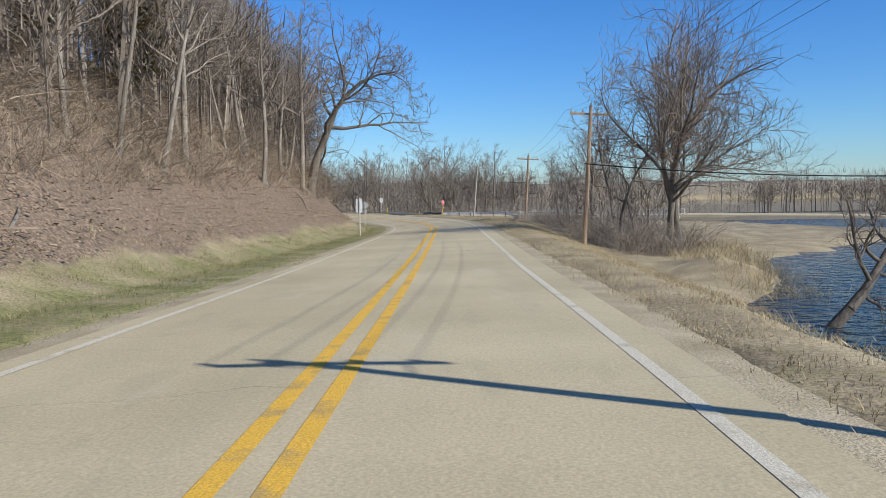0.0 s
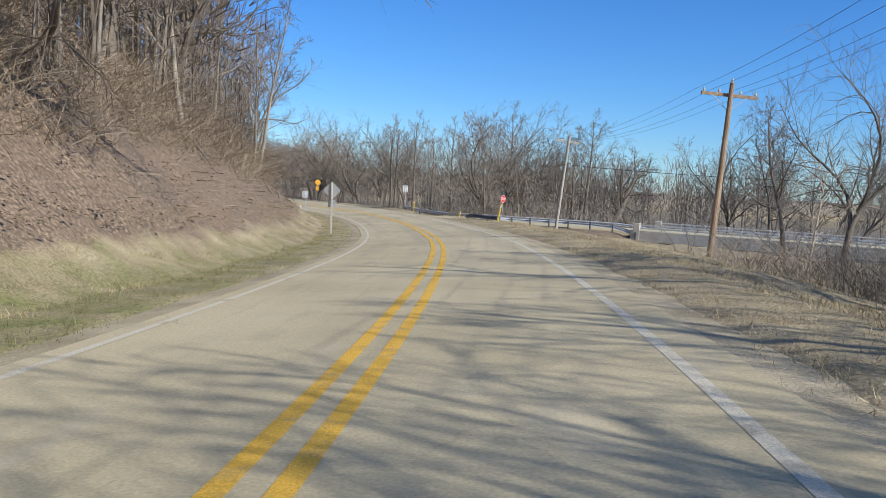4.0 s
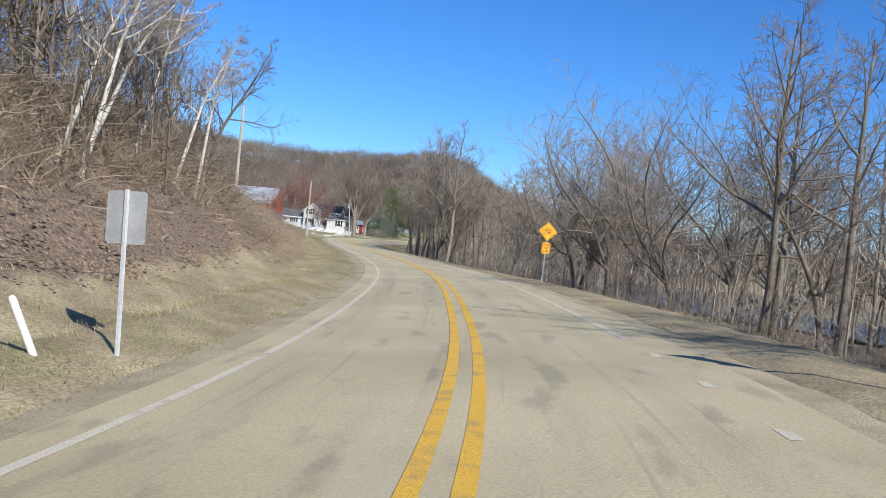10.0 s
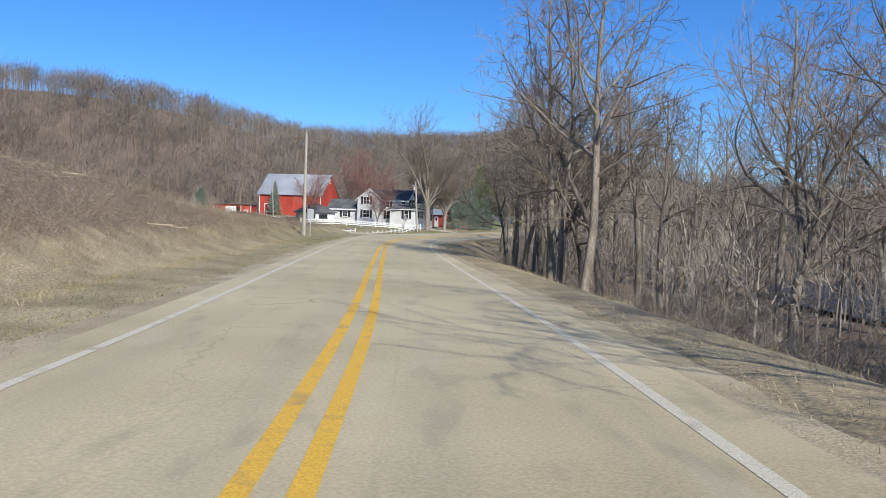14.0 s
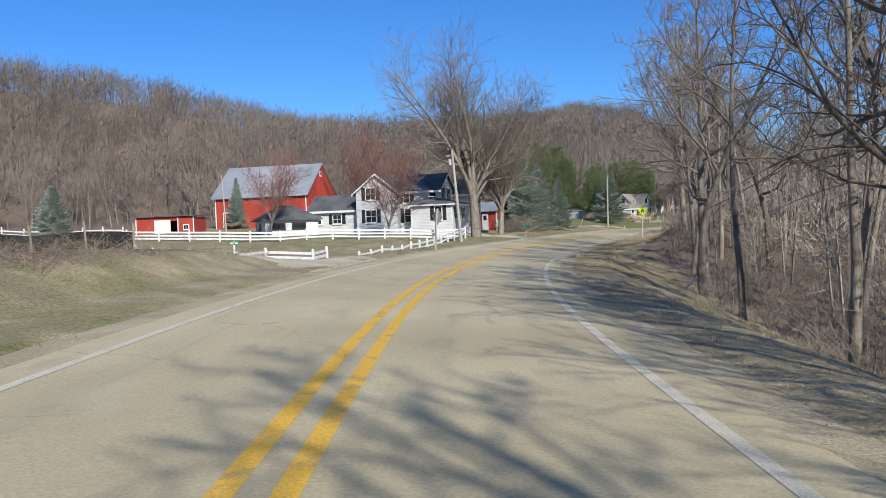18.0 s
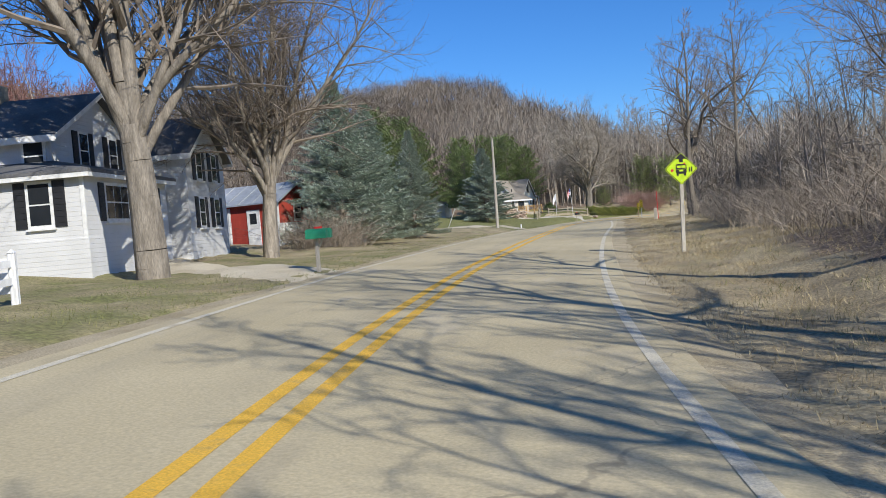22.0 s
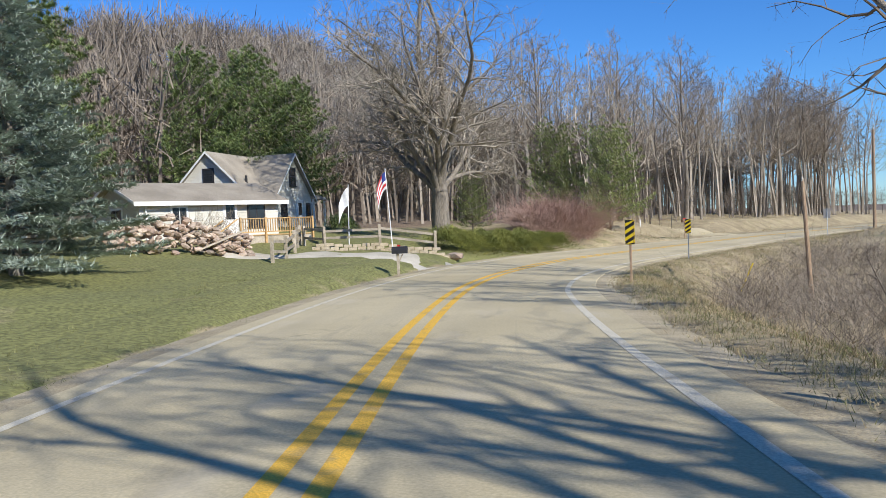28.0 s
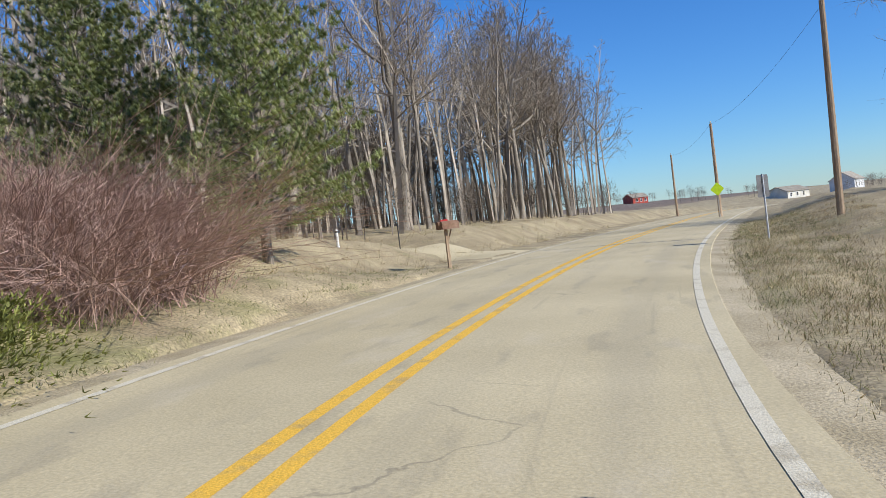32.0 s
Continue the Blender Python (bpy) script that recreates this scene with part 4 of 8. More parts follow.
conifer_kind("spruce", SPRUCE, seed=1, high=12, wide=3.5, boughs=270, tuft=0.26, clump=18, step=0.24, gap=0.16, droop=-0.22, rise=0.22, needle=0.021, fluff=0.55)
conifer_kind("young_spruce", SPRUCE, seed=2, high=7, wide=2.2, boughs=190, tuft=0.2, clump=18, step=0.2, gap=0.14, droop=-0.2, rise=0.22, needle=0.020, fluff=0.55)
conifer_kind("pine", PINE, seed=3, high=15, wide=4.6, base=0.14, boughs=150, tuft=0.32, clump=40, step=0.45, gap=0.40, needle=0.020, power=0.75, droop=0.0, rise=0.25, blunt=0.15, fluff=1.4)
conifer_kind("scots_pine", SCOTS, seed=4, high=10, wide=4.4, base=0.08, boughs=100, tuft=0.24, clump=64, step=0.40, gap=0.36, needle=0.018, power=0.6, droop=0.0, rise=0.3, blunt=0.3, fluff=1.5)
conifer_kind("cedar", CEDAR, seed=5, high=9, wide=2.3, base=0.05, boughs=140, tuft=0.24, clump=15, step=0.28, gap=0.2, power=0.7, droop=0.35, rise=0.2, blunt=0.1, needle=0.022)
SAY |= {"spruce": "full blue-green spruce reaching down to the grass", "young_spruce": "young blue-green spruce on the lawn", "pine": "tall dark green pine with open boughs",
        "scots_pine": "broad yellow-green pine with ragged boughs", "cedar": "bronzed red cedar in the hillside wood"}


def evergreen(kind, x, y, size=1.0, turn=0.0, group="", wide=1.0):
    t = thing("evergreen_tree", SAY[kind], "tree", pose(x, y, ground_z(x, y), 0, 0, turn) @ Matrix.Diagonal((size * wide, size * wide, size, 1)), group)
    for nm, me in zip(("trunk", "crown"), TREES[kind]):
        ob = new(nm, me)
        ob.parent = t
    return t


def at_road(s, d):
    i = int(np.argmin(np.abs(ARC - s)))
    return LINE[i, 0] + RIGHT[i, 0] * d, LINE[i, 1] + RIGHT[i, 1] * d


def small_wood(seed, high=11, wide=0.27):
    """A far tree, cheap: a trunk, a few limbs and a rounded haze of twigs that reaches low."""
    r = np.random.RandomState(seed)
    top = np.array([*(0.05 * high * r.randn(2)), high * 0.75])
    seg, hair = [(0, 0, -0.5, *top, 0.13, 0.04)], []
    for k in range(7):
        p = top * r.uniform(0.3, 0.95)
        az, el = k * 2.4 + r.uniform(-0.4, 0.4), r.uniform(0.4, 1.2)
        q = p + high * r.uniform(0.2, 0.34) * np.array([np.cos(az) * np.cos(el), np.sin(az) * np.cos(el), np.sin(el)])
        hair.append((*p, *q, 0.07, 0.0))
    heart = np.array([top[0], top[1], high * 0.55])
    for _ in range(110):
        d = r.randn(3)
        d /= np.linalg.norm(d)
        p = heart + d * (wide, wide, 0.40) * np.array(high) * r.uniform(0.3, 0.95)
        w = d * 0.6 + (0, 0, 0.8) + r.randn(3) * 0.5
        hair.append((*p, *(p + w / np.linalg.norm(w) * high * r.uniform(0.08, 0.18)), 0.055, 0.0))
    return merged([frustums(seg, 3), slivers(hair)])


def ridge_tree(seed):
    return small_wood(seed, 9, 0.42)


def wood_tree(seed):
    """A tree for the nearer woods: a full trunk and limbs with fewer twigs."""
    return merged(bare_tree(seed, 15, 0.13, 0.34, 9, 48, 0.14, twigs=3, sub=4, reach=0.32, sides=3, hairs=5, fine=0.013))


def woods(name, places, seed, sizes, material, label, kinds=6, make=small_wood):
    """Many trees that nobody could count, as one mesh."""
    models = [make(seed + k) for k in range(kinds)]
    r = np.random.RandomState(seed)
    pieces = []
    zs = terrain(places[:, 0], places[:, 1])
    for (x, y), z in zip(places, zs):
        v, f = models[r.randint(kinds)]
        a, k = r.uniform(0, 6.28), r.uniform(*sizes)
        c, s_ = np.cos(a), np.sin(a)
        pieces.append((np.stack([v[:, 0] * c - v[:, 1] * s_, v[:, 0] * s_ + v[:, 1] * c, v[:, 2]], 1) * k + (x, y, z), f))
    v, f = merged(pieces)
    return tagged(new(name, fast_mesh(name, v, f, material)), label, "woodland", kind="stuff")


def scatter(seed, n, s0, s1, d0, d1, keep=None):
    """Random places in a stretch of the plan, by station and distance from the road."""
    r = np.random.RandomState(seed)
    s, d = r.uniform(s0, s1, n), r.uniform(d0, d1, n)
    i = np.clip(np.searchsorted(ARC, s), 0, len(ARC) - 1)
    xy = LINE[i, :2] + RIGHT[i] * d[:, None]
    return xy if keep is None else xy[keep(xy, s, d)]


def hill_places(seed, n, x0, x1, y0, y1, test):
    r = np.random.RandomState(seed)
    xy = np.stack([r.uniform(x0, x1, n), r.uniform(y0, y1, n)], 1)
    s, d, _ = station(xy)
    return xy[test(s, d)]


def strips(lines, r):
    """Narrow tapering ribbons along bent lines, as vertices and triangles."""
    lines = np.asarray(lines, float)
    n, k, _ = lines.shape
    side = np.cross(lines[:, -1] - lines[:, 0], np.random.RandomState(n).randn(n, 3))
    side /= np.linalg.norm(side, axis=1)[:, None] + 1e-9
    w = (np.linspace(1, 0.25, k) * r)[None, :, None]
    v = np.stack([lines - side[:, None] * w, lines + side[:, None] * w], 2).reshape(n, -1, 3)
    j = 2 * np.arange(k - 1)
    f = np.concatenate([np.stack([j, j + 1, j + 3], 1), np.stack([j, j + 3, j + 2], 1)])
    return v.reshape(-1, 3), (f[None] + (np.arange(n) * 2 * k)[:, None, None]).reshape(-1, 3)


def stems(seed, count=9, high=1.6, wide=0.9, thick=0.012, fan=0.35, arch=0.45, shoots=4):
    """One clump of brush: bowed, crossing stems with side shoots."""
    r = np.random.RandomState(seed)
    lines, fine = [], []
    for _ in range(count):
        p = np.array([*(r.randn(2) * wide * 0.35), -0.1])
        d = np.array([*(r.randn(2) * fan), 1.0])
        d /= np.linalg.norm(d)
        bow = np.array([*(r.randn(2) * arch), -arch * r.uniform(0, 0.8)])
        L = high * r.uniform(0.4, 1.15)
        pts = [p + d * L * u + bow * L * u * u for u in (0, 0.35, 0.7, 1.0)]
        lines.append(pts)
        for _ in range(shoots):
            k = r.randint(1, 3)
            b = pts[k] + (pts[k + 1] - pts[k]) * r.rand()
            t = (pts[k + 1] - pts[k]) * r.uniform(0.3, 0.9) + r.randn(3) * L * 0.15
            fine.append((*b, *(b + t), thick * 0.7, 0.0))
    return merged([strips(lines, thick), slivers(fine)])


def blades(seed, count=12, high=0.28, wide=0.22):
    r = np.random.RandomState(seed)
    seg = []
    for _ in range(count):
        p = np.array([*(r.randn(2) * wide * 0.5), -0.03])
        d = np.array([*(r.randn(2) * 0.85), 1.0])
        seg.append((*p, *(p + d / np.linalg.norm(d) * high * r.uniform(0.4, 1.2)), 0.007, 0.0))
    return slivers(seg)

# ---- woods and single trees ----
rng = random.Random(4)
# the wooded hillside above the cut bank
for k in range(104):
    s, d = -35 + 196 * (k + rng.random()) / 104, -(rng.uniform(11.2, 14.5) if k % 2 == 0 else rng.uniform(14, 24))
    plant(rng.choice(("tall", "slim", "slim", "pale", "pale", "twisted")), *at_road(s, d), rng.uniform(0.55, 0.95), rng.uniform(0, 360), rng.uniform(-9, 9), "hillside trees")
woods("hillside_thicket", np.vstack([scatter(22, 44, 125, 178, -26, -14), scatter(23, 200, -40, 125, -32, -12.5)]), 330, (0.45, 0.95), PALE_WOOD, "leafless trees crowding the slope above the bank", 5, wood_tree)
woods("hillside_wood", np.vstack([scatter(20, 230, -40, 130, -28, -13), scatter(21, 700, -80, 182, -75, -26)]), 300, (0.85, 1.35), FAR_WOOD, "leafless brown wood on the hillside above the road")
woods("hillside_understory", np.vstack([scatter(28, 560, -40, 178, -26, -11.6), scatter(29, 60, 160, 196, -20, -12)]), 360, (0.3, 0.65), FAR_WOOD, "grey-brown saplings and bare shrubs crowding the slope", 8)
plant("oak", *at_road(75.5, -10.8), 1.15, 5)
plant("tall", *at_road(71.5, -10.9), 0.95, 40)
for s, d, k in ((44, -15, 0.95), (40, -18, 0.8), (52, -17.5, 0.7), (160, -14.5, 0.95), (163.5, -15.5, 0.9), (158, -19.5, 0.8), (176, -16.8, 0.7)):
    evergreen("cedar", *at_road(s, d), k, s * 7)
for s, d, lean in ((150, -13.5, 22), (153, -14.5, 30), (168.5, -12.4, 30), (169.8, -12.0, 22), (171, -12.6, 38), (178, -13.2, 25), (182, -12.6, 34), (185, -12.2, 15)):
    x, y = at_road(s, d)
    plant("birch", x, y, 0.66, 210, lean)
# ridge behind the farm
ridge = hill_places(5, 33000, -520, -40, 120, 640, lambda s, d: (-d < np.interp(s, [150, 190, 260, 330, 375, 410, 450, 520], [150, 225, 240, 236, 180, 150, 140, 140])) & (-d > np.interp(s, [100, 178, 190, 260, 330, 375, 410, 450, 520], [55, 60, 94, 110, 106, 64, 42, 24, 30])) & (-d < 330) & (s > 120) & (s < 540))
rs, rd, _ = station(ridge)
ridge = ridge[~((rs > 446) & (rd > -62))]
woods("bend_wood", scatter(24, 110, 450, 530, -62, -25), 340, (0.85, 1.2), PALE_WOOD, "tall bare wood above the bank at the bend", 6, wood_tree)
woods("bend_wood_behind", scatter(25, 900, 446, 545, -80, -27), 345, (0.9, 1.3), FAR_WOOD, "leafless brown wood filling the rise at the bend")
woods("verge_thicket", scatter(26, 46, 350, 397, 12.5, 25), 350, (0.45, 0.7), PALE_WOOD, "young bare trees crowding the verge", 5, wood_tree)
woods("ridge_wood", ridge[:5600], 400, (0.62, 1.05), FAR_WOOD, "leafless brown wood covering the ridge", 8, ridge_tree)
front = hill_places(8, 2600, -300, -60, 140, 440, lambda s, d: (-d > np.interp(s, [178, 190, 260, 330, 375, 410], [60, 92, 108, 104, 62, 42])) & (-d < np.interp(s, [178, 190, 260, 330, 375, 410], [60, 92, 108, 104, 62, 42]) + 26) & (s > 180) & (s < 430))
woods("ridge_edge_wood", front[:95], 450, (0.5, 0.85), FAR_WOOD, "leafless trees along the foot of the ridge", 6, wood_tree)
far = hill_places(6, 5200, 100, 1300, -300, 1300, lambda s, d: (d > 95) & (np.sin(d * 0.021 + 0.006 * s) > 0.93))
edge = np.random.RandomState(17)
u = edge.uniform(0, 1, 620)
far = np.vstack([np.stack([70 + 480 * u + edge.randn(620) * 6, 265 - 90 * u + edge.randn(620) * 5], 1), far[:640]])
woods("valley_tree_line", far[:1000], 500, (0.8, 1.3), FAR_WOOD, "distant leafless tree lines across the valley fields")
woods("skyline_trees", hill_places(7, 420, -300, 160, 690, 900, lambda s, d: np.abs(d) > 14), 560, (0.35, 0.62), FAR_WOOD, "small bare trees along the far skyline")
woods("house_hedges", hill_places(9, 170, -75, 60, 640, 720, lambda s, d: d > 14), 580, (0.22, 0.5), FAR_WOOD, "bare hedges and small trees round the far houses")
# right of the road: the belt between road and river
for k in range(50):
    s = 143 + 140 * (k + rng.random()) / 50
    d = rng.uniform(14 if 165 < s < 240 else 12, 30) if k % 3 else rng.uniform(13.6 if 165 < s < 240 else 11, 17)
    kind, size, turn, lean = rng.choice(("tall", "slim", "slim", "forked", "pale", "tall", "twisted", "round")), rng.uniform(0.72, 1.05), rng.uniform(0, 360), rng.uniform(-4, 4)
    if from_line(np.array([at_road(s, d)]), SIDE)[0][0] > 11 and not (k % 2 and 208 < s < 242):
        plant(kind, *at_road(s, d), size, turn, lean, "belt of trees by the river")
for k in range(20):
    s, d = 282 + 46 * (k + rng.random()) / 20, rng.uniform(9.5, 12.5) if k % 2 else rng.uniform(12, 17)
    plant(rng.choice(("tall", "slim", "slim", "pale", "twisted")), *at_road(s, d), rng.uniform(0.8, 1.0), rng.uniform(0, 360), rng.uniform(-4, 4), "belt of trees by the river")
for kind, s, d, k in (("tall", 243, 9.4, 1.05), ("slim", 246, 8.8, 1.1), ("tall", 250, 9.2, 1.05), ("twisted", 254, 9.6, 0.9), ("tall", 258.5, 11, 0.95), ("twisted", 263, 9.6, 0.9), ("slim", 266, 10.6, 1.0), ("tall", 270.5, 9.8, 0.85), ("twisted", 276, 9.8, 0.85), ("slim", 281, 10.6, 1.0)):
    plant(kind, *at_road(s, d), k, s * 37, (s * 3) % 8 - 4, "belt of trees by the river")
for k in range(6):
    plant(rng.choice(("forked", "twisted", "tall", "tall")), *at_road(rng.uniform(352, 388), rng.uniform(18, 27)), rng.uniform(0.75, 0.95), rng.uniform(0, 360), rng.uniform(-4, 4), "belt of trees by the river")
for k in range(9):
    plant(rng.choice(("forked", "twisted", "slim", "tall")), *at_road(rng.uniform(328, 362), rng.uniform(19, 30)), rng.uniform(0.65, 0.9), rng.uniform(0, 360), rng.uniform(-4, 4), "belt of trees by the river")
woods("river_thicket", np.vstack([scatter(33, 80, 150, 275, 14, 30), scatter(35, 50, 270, 325, 15, 36), scatter(34, 70, 318, 405, 20, 60), np.stack([np.random.RandomState(36).uniform(-14, 40, 40), np.random.RandomState(37).uniform(154, 182, 40)], 1)]), 630, (0.45, 0.8), PALE_WOOD, "leafless trees crowding the river bank", 5, wood_tree)
woods("river_understory", np.vstack([scatter(81, 150, 143, 210, 11.5, 30), scatter(80, 80, 210, 262, 11.5, 24), scatter(79, 150, 262, 330, 11.5, 30), scatter(82, 200, 322, 402, 15, 40), np.stack([np.random.RandomState(83).uniform(-15, 45, 150), np.random.RandomState(84).uniform(153, 176, 150)], 1), scatter(85, 40, 58, 90, 11.5, 19)]), 640, (0.22, 0.55), PALE_WOOD, "grey-brown saplings and bare shrubs by the river", 8)
woods("bend_understory", np.vstack([np.stack([np.random.RandomState(86).uniform(-137, -96, 260), np.random.RandomState(87).uniform(366, 432, 260)], 1), scatter(88, 60, 388, 402, 15, 24), scatter(89, 60, 404, 417, 11, 24) ]), 645, (0.4, 0.85), PALE_WOOD, "bare young wood filling the low ground by the bend", 8)
woods("river_wood", np.vstack([scatter(31, 120, 150, 215, 26, 60), scatter(30, 110, 262, 330, 26, 60), scatter(32, 420, 325, 420, 40, 130)]), 600, (0.8, 1.1), FAR_WOOD, "leafless brown wood by the river")
for k in range(24):
    x, y = rng.uniform(-14, 40), rng.uniform(153, 180)
    plant(rng.choice(("tall", "forked", "twisted", "slim")), x, y, rng.uniform(0.6, 0.9), rng.uniform(0, 360), rng.uniform(-4, 4), "trees behind the side road")
plant("leaner", 4, 158, 1.0, 10)
plant("dome", 16.2, 59.4, 0.92, 200)
for kind, x, y, k in (("twisted", 13.6, 83.7, 0.82), ("twisted", 15.2, 80.5, 0.85), ("slim", 20, 80, 0.7), ("spreading", 19.0, 72.5, 1.1), ("tall", 18, 66, 0.9)):
    plant(kind, x, y, k, x * 40 + y * 7)
plant("leaner", 15.4, 30.5, 0.5, 335)
plant("sapling", 14.5, 62, 1.0, 0)
plant("sapling", 17, 74, 1.2, 90)
for x, y, k in ((19, 92, 0.6), (15.5, 96, 0.5)):
    plant("twisted", x, y, k, x * 50)
for kind, x, y, k, a in (("spreading", -142.7, 361.7, 0.95, 200), ("tall", -138.8, 362.6, 1.05, 75), ("tall", -124, 352, 1.0, 90), ("twisted", -121, 345, 0.9, 200), ("oak", -134, 396, 0.85, 70)):
    plant(kind, x, y, k, a)
for k in range(15):
    plant("sapling", *at_road(rng.uniform(404, 434), rng.uniform(10.5, 19)), rng.uniform(0.4, 0.65), rng.uniform(0, 360), rng.uniform(-5, 5), "saplings in the ditch")
# farm and house trees
plant("maple", -143.6, 305.3, 0.80, 0)
plant("red_bud", -172, 322, 1.0, 20)
plant("red_bud", -186, 330, 0.9, 120)
for x, y, k in ((-147.5, 297.0, 0.58), (-158, 291.5, 0.6)):
    plant("red_bud", x, y, k, x)
plant("maple", -148.4, 315.6, 0.55, 133)
for x, y, k, w in ((-153.6, 327.4, 0.80, 1.35), (-155.2, 332.6, 0.74, 1.25), (-154.2, 336.0, 0.60, 1.05), (-184.5, 306.5, 0.56, 0.85)):
    evergreen("spruce", x, y, k, x * 9, "farm spruces", w)
for x, y, k in ((-191.7, 385, 1.0), (-185.3, 385.6, 0.78), (-181.5, 391, 0.72), (-199.7, 404, 1.0), (-178.5, 386.5, 0.62), (-186.5, 415.0, 0.8), (-189.5, 412.5, 0.78), (-184.5, 417.5, 0.7)):
    evergreen("pine", x, y, k, x * 5, "yard pines", 1.25)
evergreen("spruce", -174.0, 383.2, 0.78, 10, "", 1.45)
evergreen("young_spruce", -188.5, 375.5, 0.42, 5)
evergreen("young_spruce", -158, 270.5, 0.66, 5, "", 1.45)
plant("forked", -131.5, 447.0, 0.85, 40)
plant("tall", -127.5, 453.0, 0.8, 150)
for k in range(9):
    plant(rng.choice(("slim", "sapling", "pale", "twisted")), *at_road(rng.uniform(178, 197), rng.uniform(-19, -12.5)), rng.uniform(0.55, 0.75), rng.uniform(0, 360), rng.uniform(-8, 8), "hillside trees")
plant("willow", -171.2, 411.2, 1.0, 50)
for s, d, kind in ((418, 14, "tall"), (416, 17, "twisted"), (430, 16, "spreading")):
    plant(kind, *at_road(s, d), 1.05, s * 30)
for x, y, k, w in ((-164.7, 431.6, 0.76, 1.0), (-169.2, 432.0, 0.74, 1.0), (-173.4, 423.5, 0.40, 1.0)):
    evergreen("scots_pine", x, y, k, x * 30, "roadside pines", w)
evergreen("pine", -194, 425, 0.85, 77)
for k in range(34):
    s = rng.uniform(479, 548)
    d = -rng.uniform(0, 8) - np.interp(s, [479, 515, 548], [13.0, 10.5, 14.0])
    plant(rng.choice(("tall", "tall", "slim", "slim", "pale")), *at_road(s, d), rng.uniform(0.95, 1.2), rng.uniform(0, 360), rng.uniform(-3, 3), "wood on the rise")
woods("rise_understory", scatter(74, 280, 474, 556, -34, -12), 720, (0.25, 0.5), FAR_WOOD, "bare shrubs and saplings under the wood on the rise", 8)
woods("rise_wood", np.vstack([scatter(71, 130, 462, 560, -50, -15), scatter(75, 80, 477, 552, -23, -11.5), np.stack([np.random.RandomState(72).uniform(-212, -180, 16), np.random.RandomState(73).uniform(424, 480, 16)], 1)]), 700, (1.0, 1.35), PALE_WOOD, "leafless wood on the rise beside the road", 6, wood_tree)

for kind, x, y, k, a in (("tall", -24.5, 179.2, 0.85, 0), ("forked", -44.7, 210, 0.95, 60), ("twisted", -39, 205.2, 0.9, 20), ("forked", -30.7, 201.3, 0.95, 110), ("twisted", -46.0, 211.5, 0.95, 150), ("tall", -62.5, 232.3, 0.9, 75),
                         ("twisted", -77.2, 241.6, 0.9, 15), ("twisted", -121.0, 303.6, 0.85, 100), ("twisted", -136.0, 369, 0.95, 200), ("tall", -139.1, 349, 0.85, 120), ("twisted", 13.5, 62.5, 0.7, 0),
                         ("forked", 13.3, 101, 0.6, 40), ("twisted", 11.5, 104, 0.55, 90), ("tall", -9.4, 58, 0.7, 0), ("tall", -9.6, 45.6, 0.75, 60), ("pale", -204, 387, 0.7, 0)):
    plant(kind, x, y, k, a)

# ---- signs, posts, poles and rails ----
def circle(r, n=20, cx=0.0, cz=0.0):
    return [(cx + r * math.cos(6.2832 * k / n), cz + r * math.sin(6.2832 * k / n)) for k in range(n)]


def ring(mesh, r, wide, cx, cz, y0, y1, n=20):
    for k in range(n):
        a, b = 6.2832 * k / n, 6.2832 * (k + 1) / n
        mesh.prism([(cx + q * math.cos(t), cz + q * math.sin(t)) for q, t in ((r, a), (r, b), (r - wide, b), (r - wide, a))], y0, y1)
    return mesh


def bar(mesh, x0, z0, x1, z1, wide, y0, y1):
    d = Vector((x1 - x0, z1 - z0)).normalized()
    n = Vector((-d.y, d.x)) * wide / 2
    mesh.prism([(x0 + n.x, z0 + n.y), (x0 - n.x, z0 - n.y), (x1 - n.x, z1 - n.y), (x1 + n.x, z1 + n.y)], y0, y1)
    return mesh


def lettering(text, size, material, parent, x, z, y=-0.006):
    """Raised flat letters on the front of a plate."""
    cu = bpy.data.curves.new("lettering", "FONT")
    cu.body, cu.size, cu.align_x, cu.align_y, cu.extrude = text, size, "CENTER", "CENTER", 0.0015
    tmp = bpy.data.objects.new("lettering", cu)
    me = bpy.data.meshes.new_from_object(tmp)
    bpy.data.objects.remove(tmp)
    me.materials.append(material)
    return part("lettering", me, None, parent, m=pose(x, y, z, 90, 0, 0))


def sign_thing(name, label, category, x, y, face, lean=0.0, z=None, tip=0.0):
    """An empty at a post's foot. face: the way the sign looks, in degrees from +x."""
    return thing(name, label, category, pose(x, y, ground_z(x, y) if z is None else z, tip, lean, face + 90))


def u_post(high, parent, material=STEEL):
    """A ribbed steel channel post."""
    out = [(-0.035, 0.0), (-0.022, 0.0), (-0.014, 0.03), (0.014, 0.03), (0.022, 0.0), (0.035, 0.0), (0.03, 0.008), (0.02, 0.038), (-0.02, 0.038), (-0.03, 0.008)]
    m = Mesh()
    n = len(out)
    m.add([(a, b + 0.012, z) for z in (-0.4, high) for a, b in out], [(i, (i + 1) % n, (i + 1) % n + n, i + n) for i in range(n)] + [tuple(range(n - 1, -1, -1)), tuple(range(n, 2 * n))])
    return part("post", m, material, parent)


def wood_post(high, parent, half=0.05, material=GREY_POLE):
    return part("post", Mesh().box(-half, 0.012, -0.4, half, 0.012 + 2 * half, high, 0.012), material, parent)


def diamond(r):
    c = r * 0.07
    return [(0 - c, -r + c), (0 + c, -r + c), (r - c, -c), (r - c, c), (c, r - c), (-c, r - c), (-r + c, c), (-r + c, -c)]


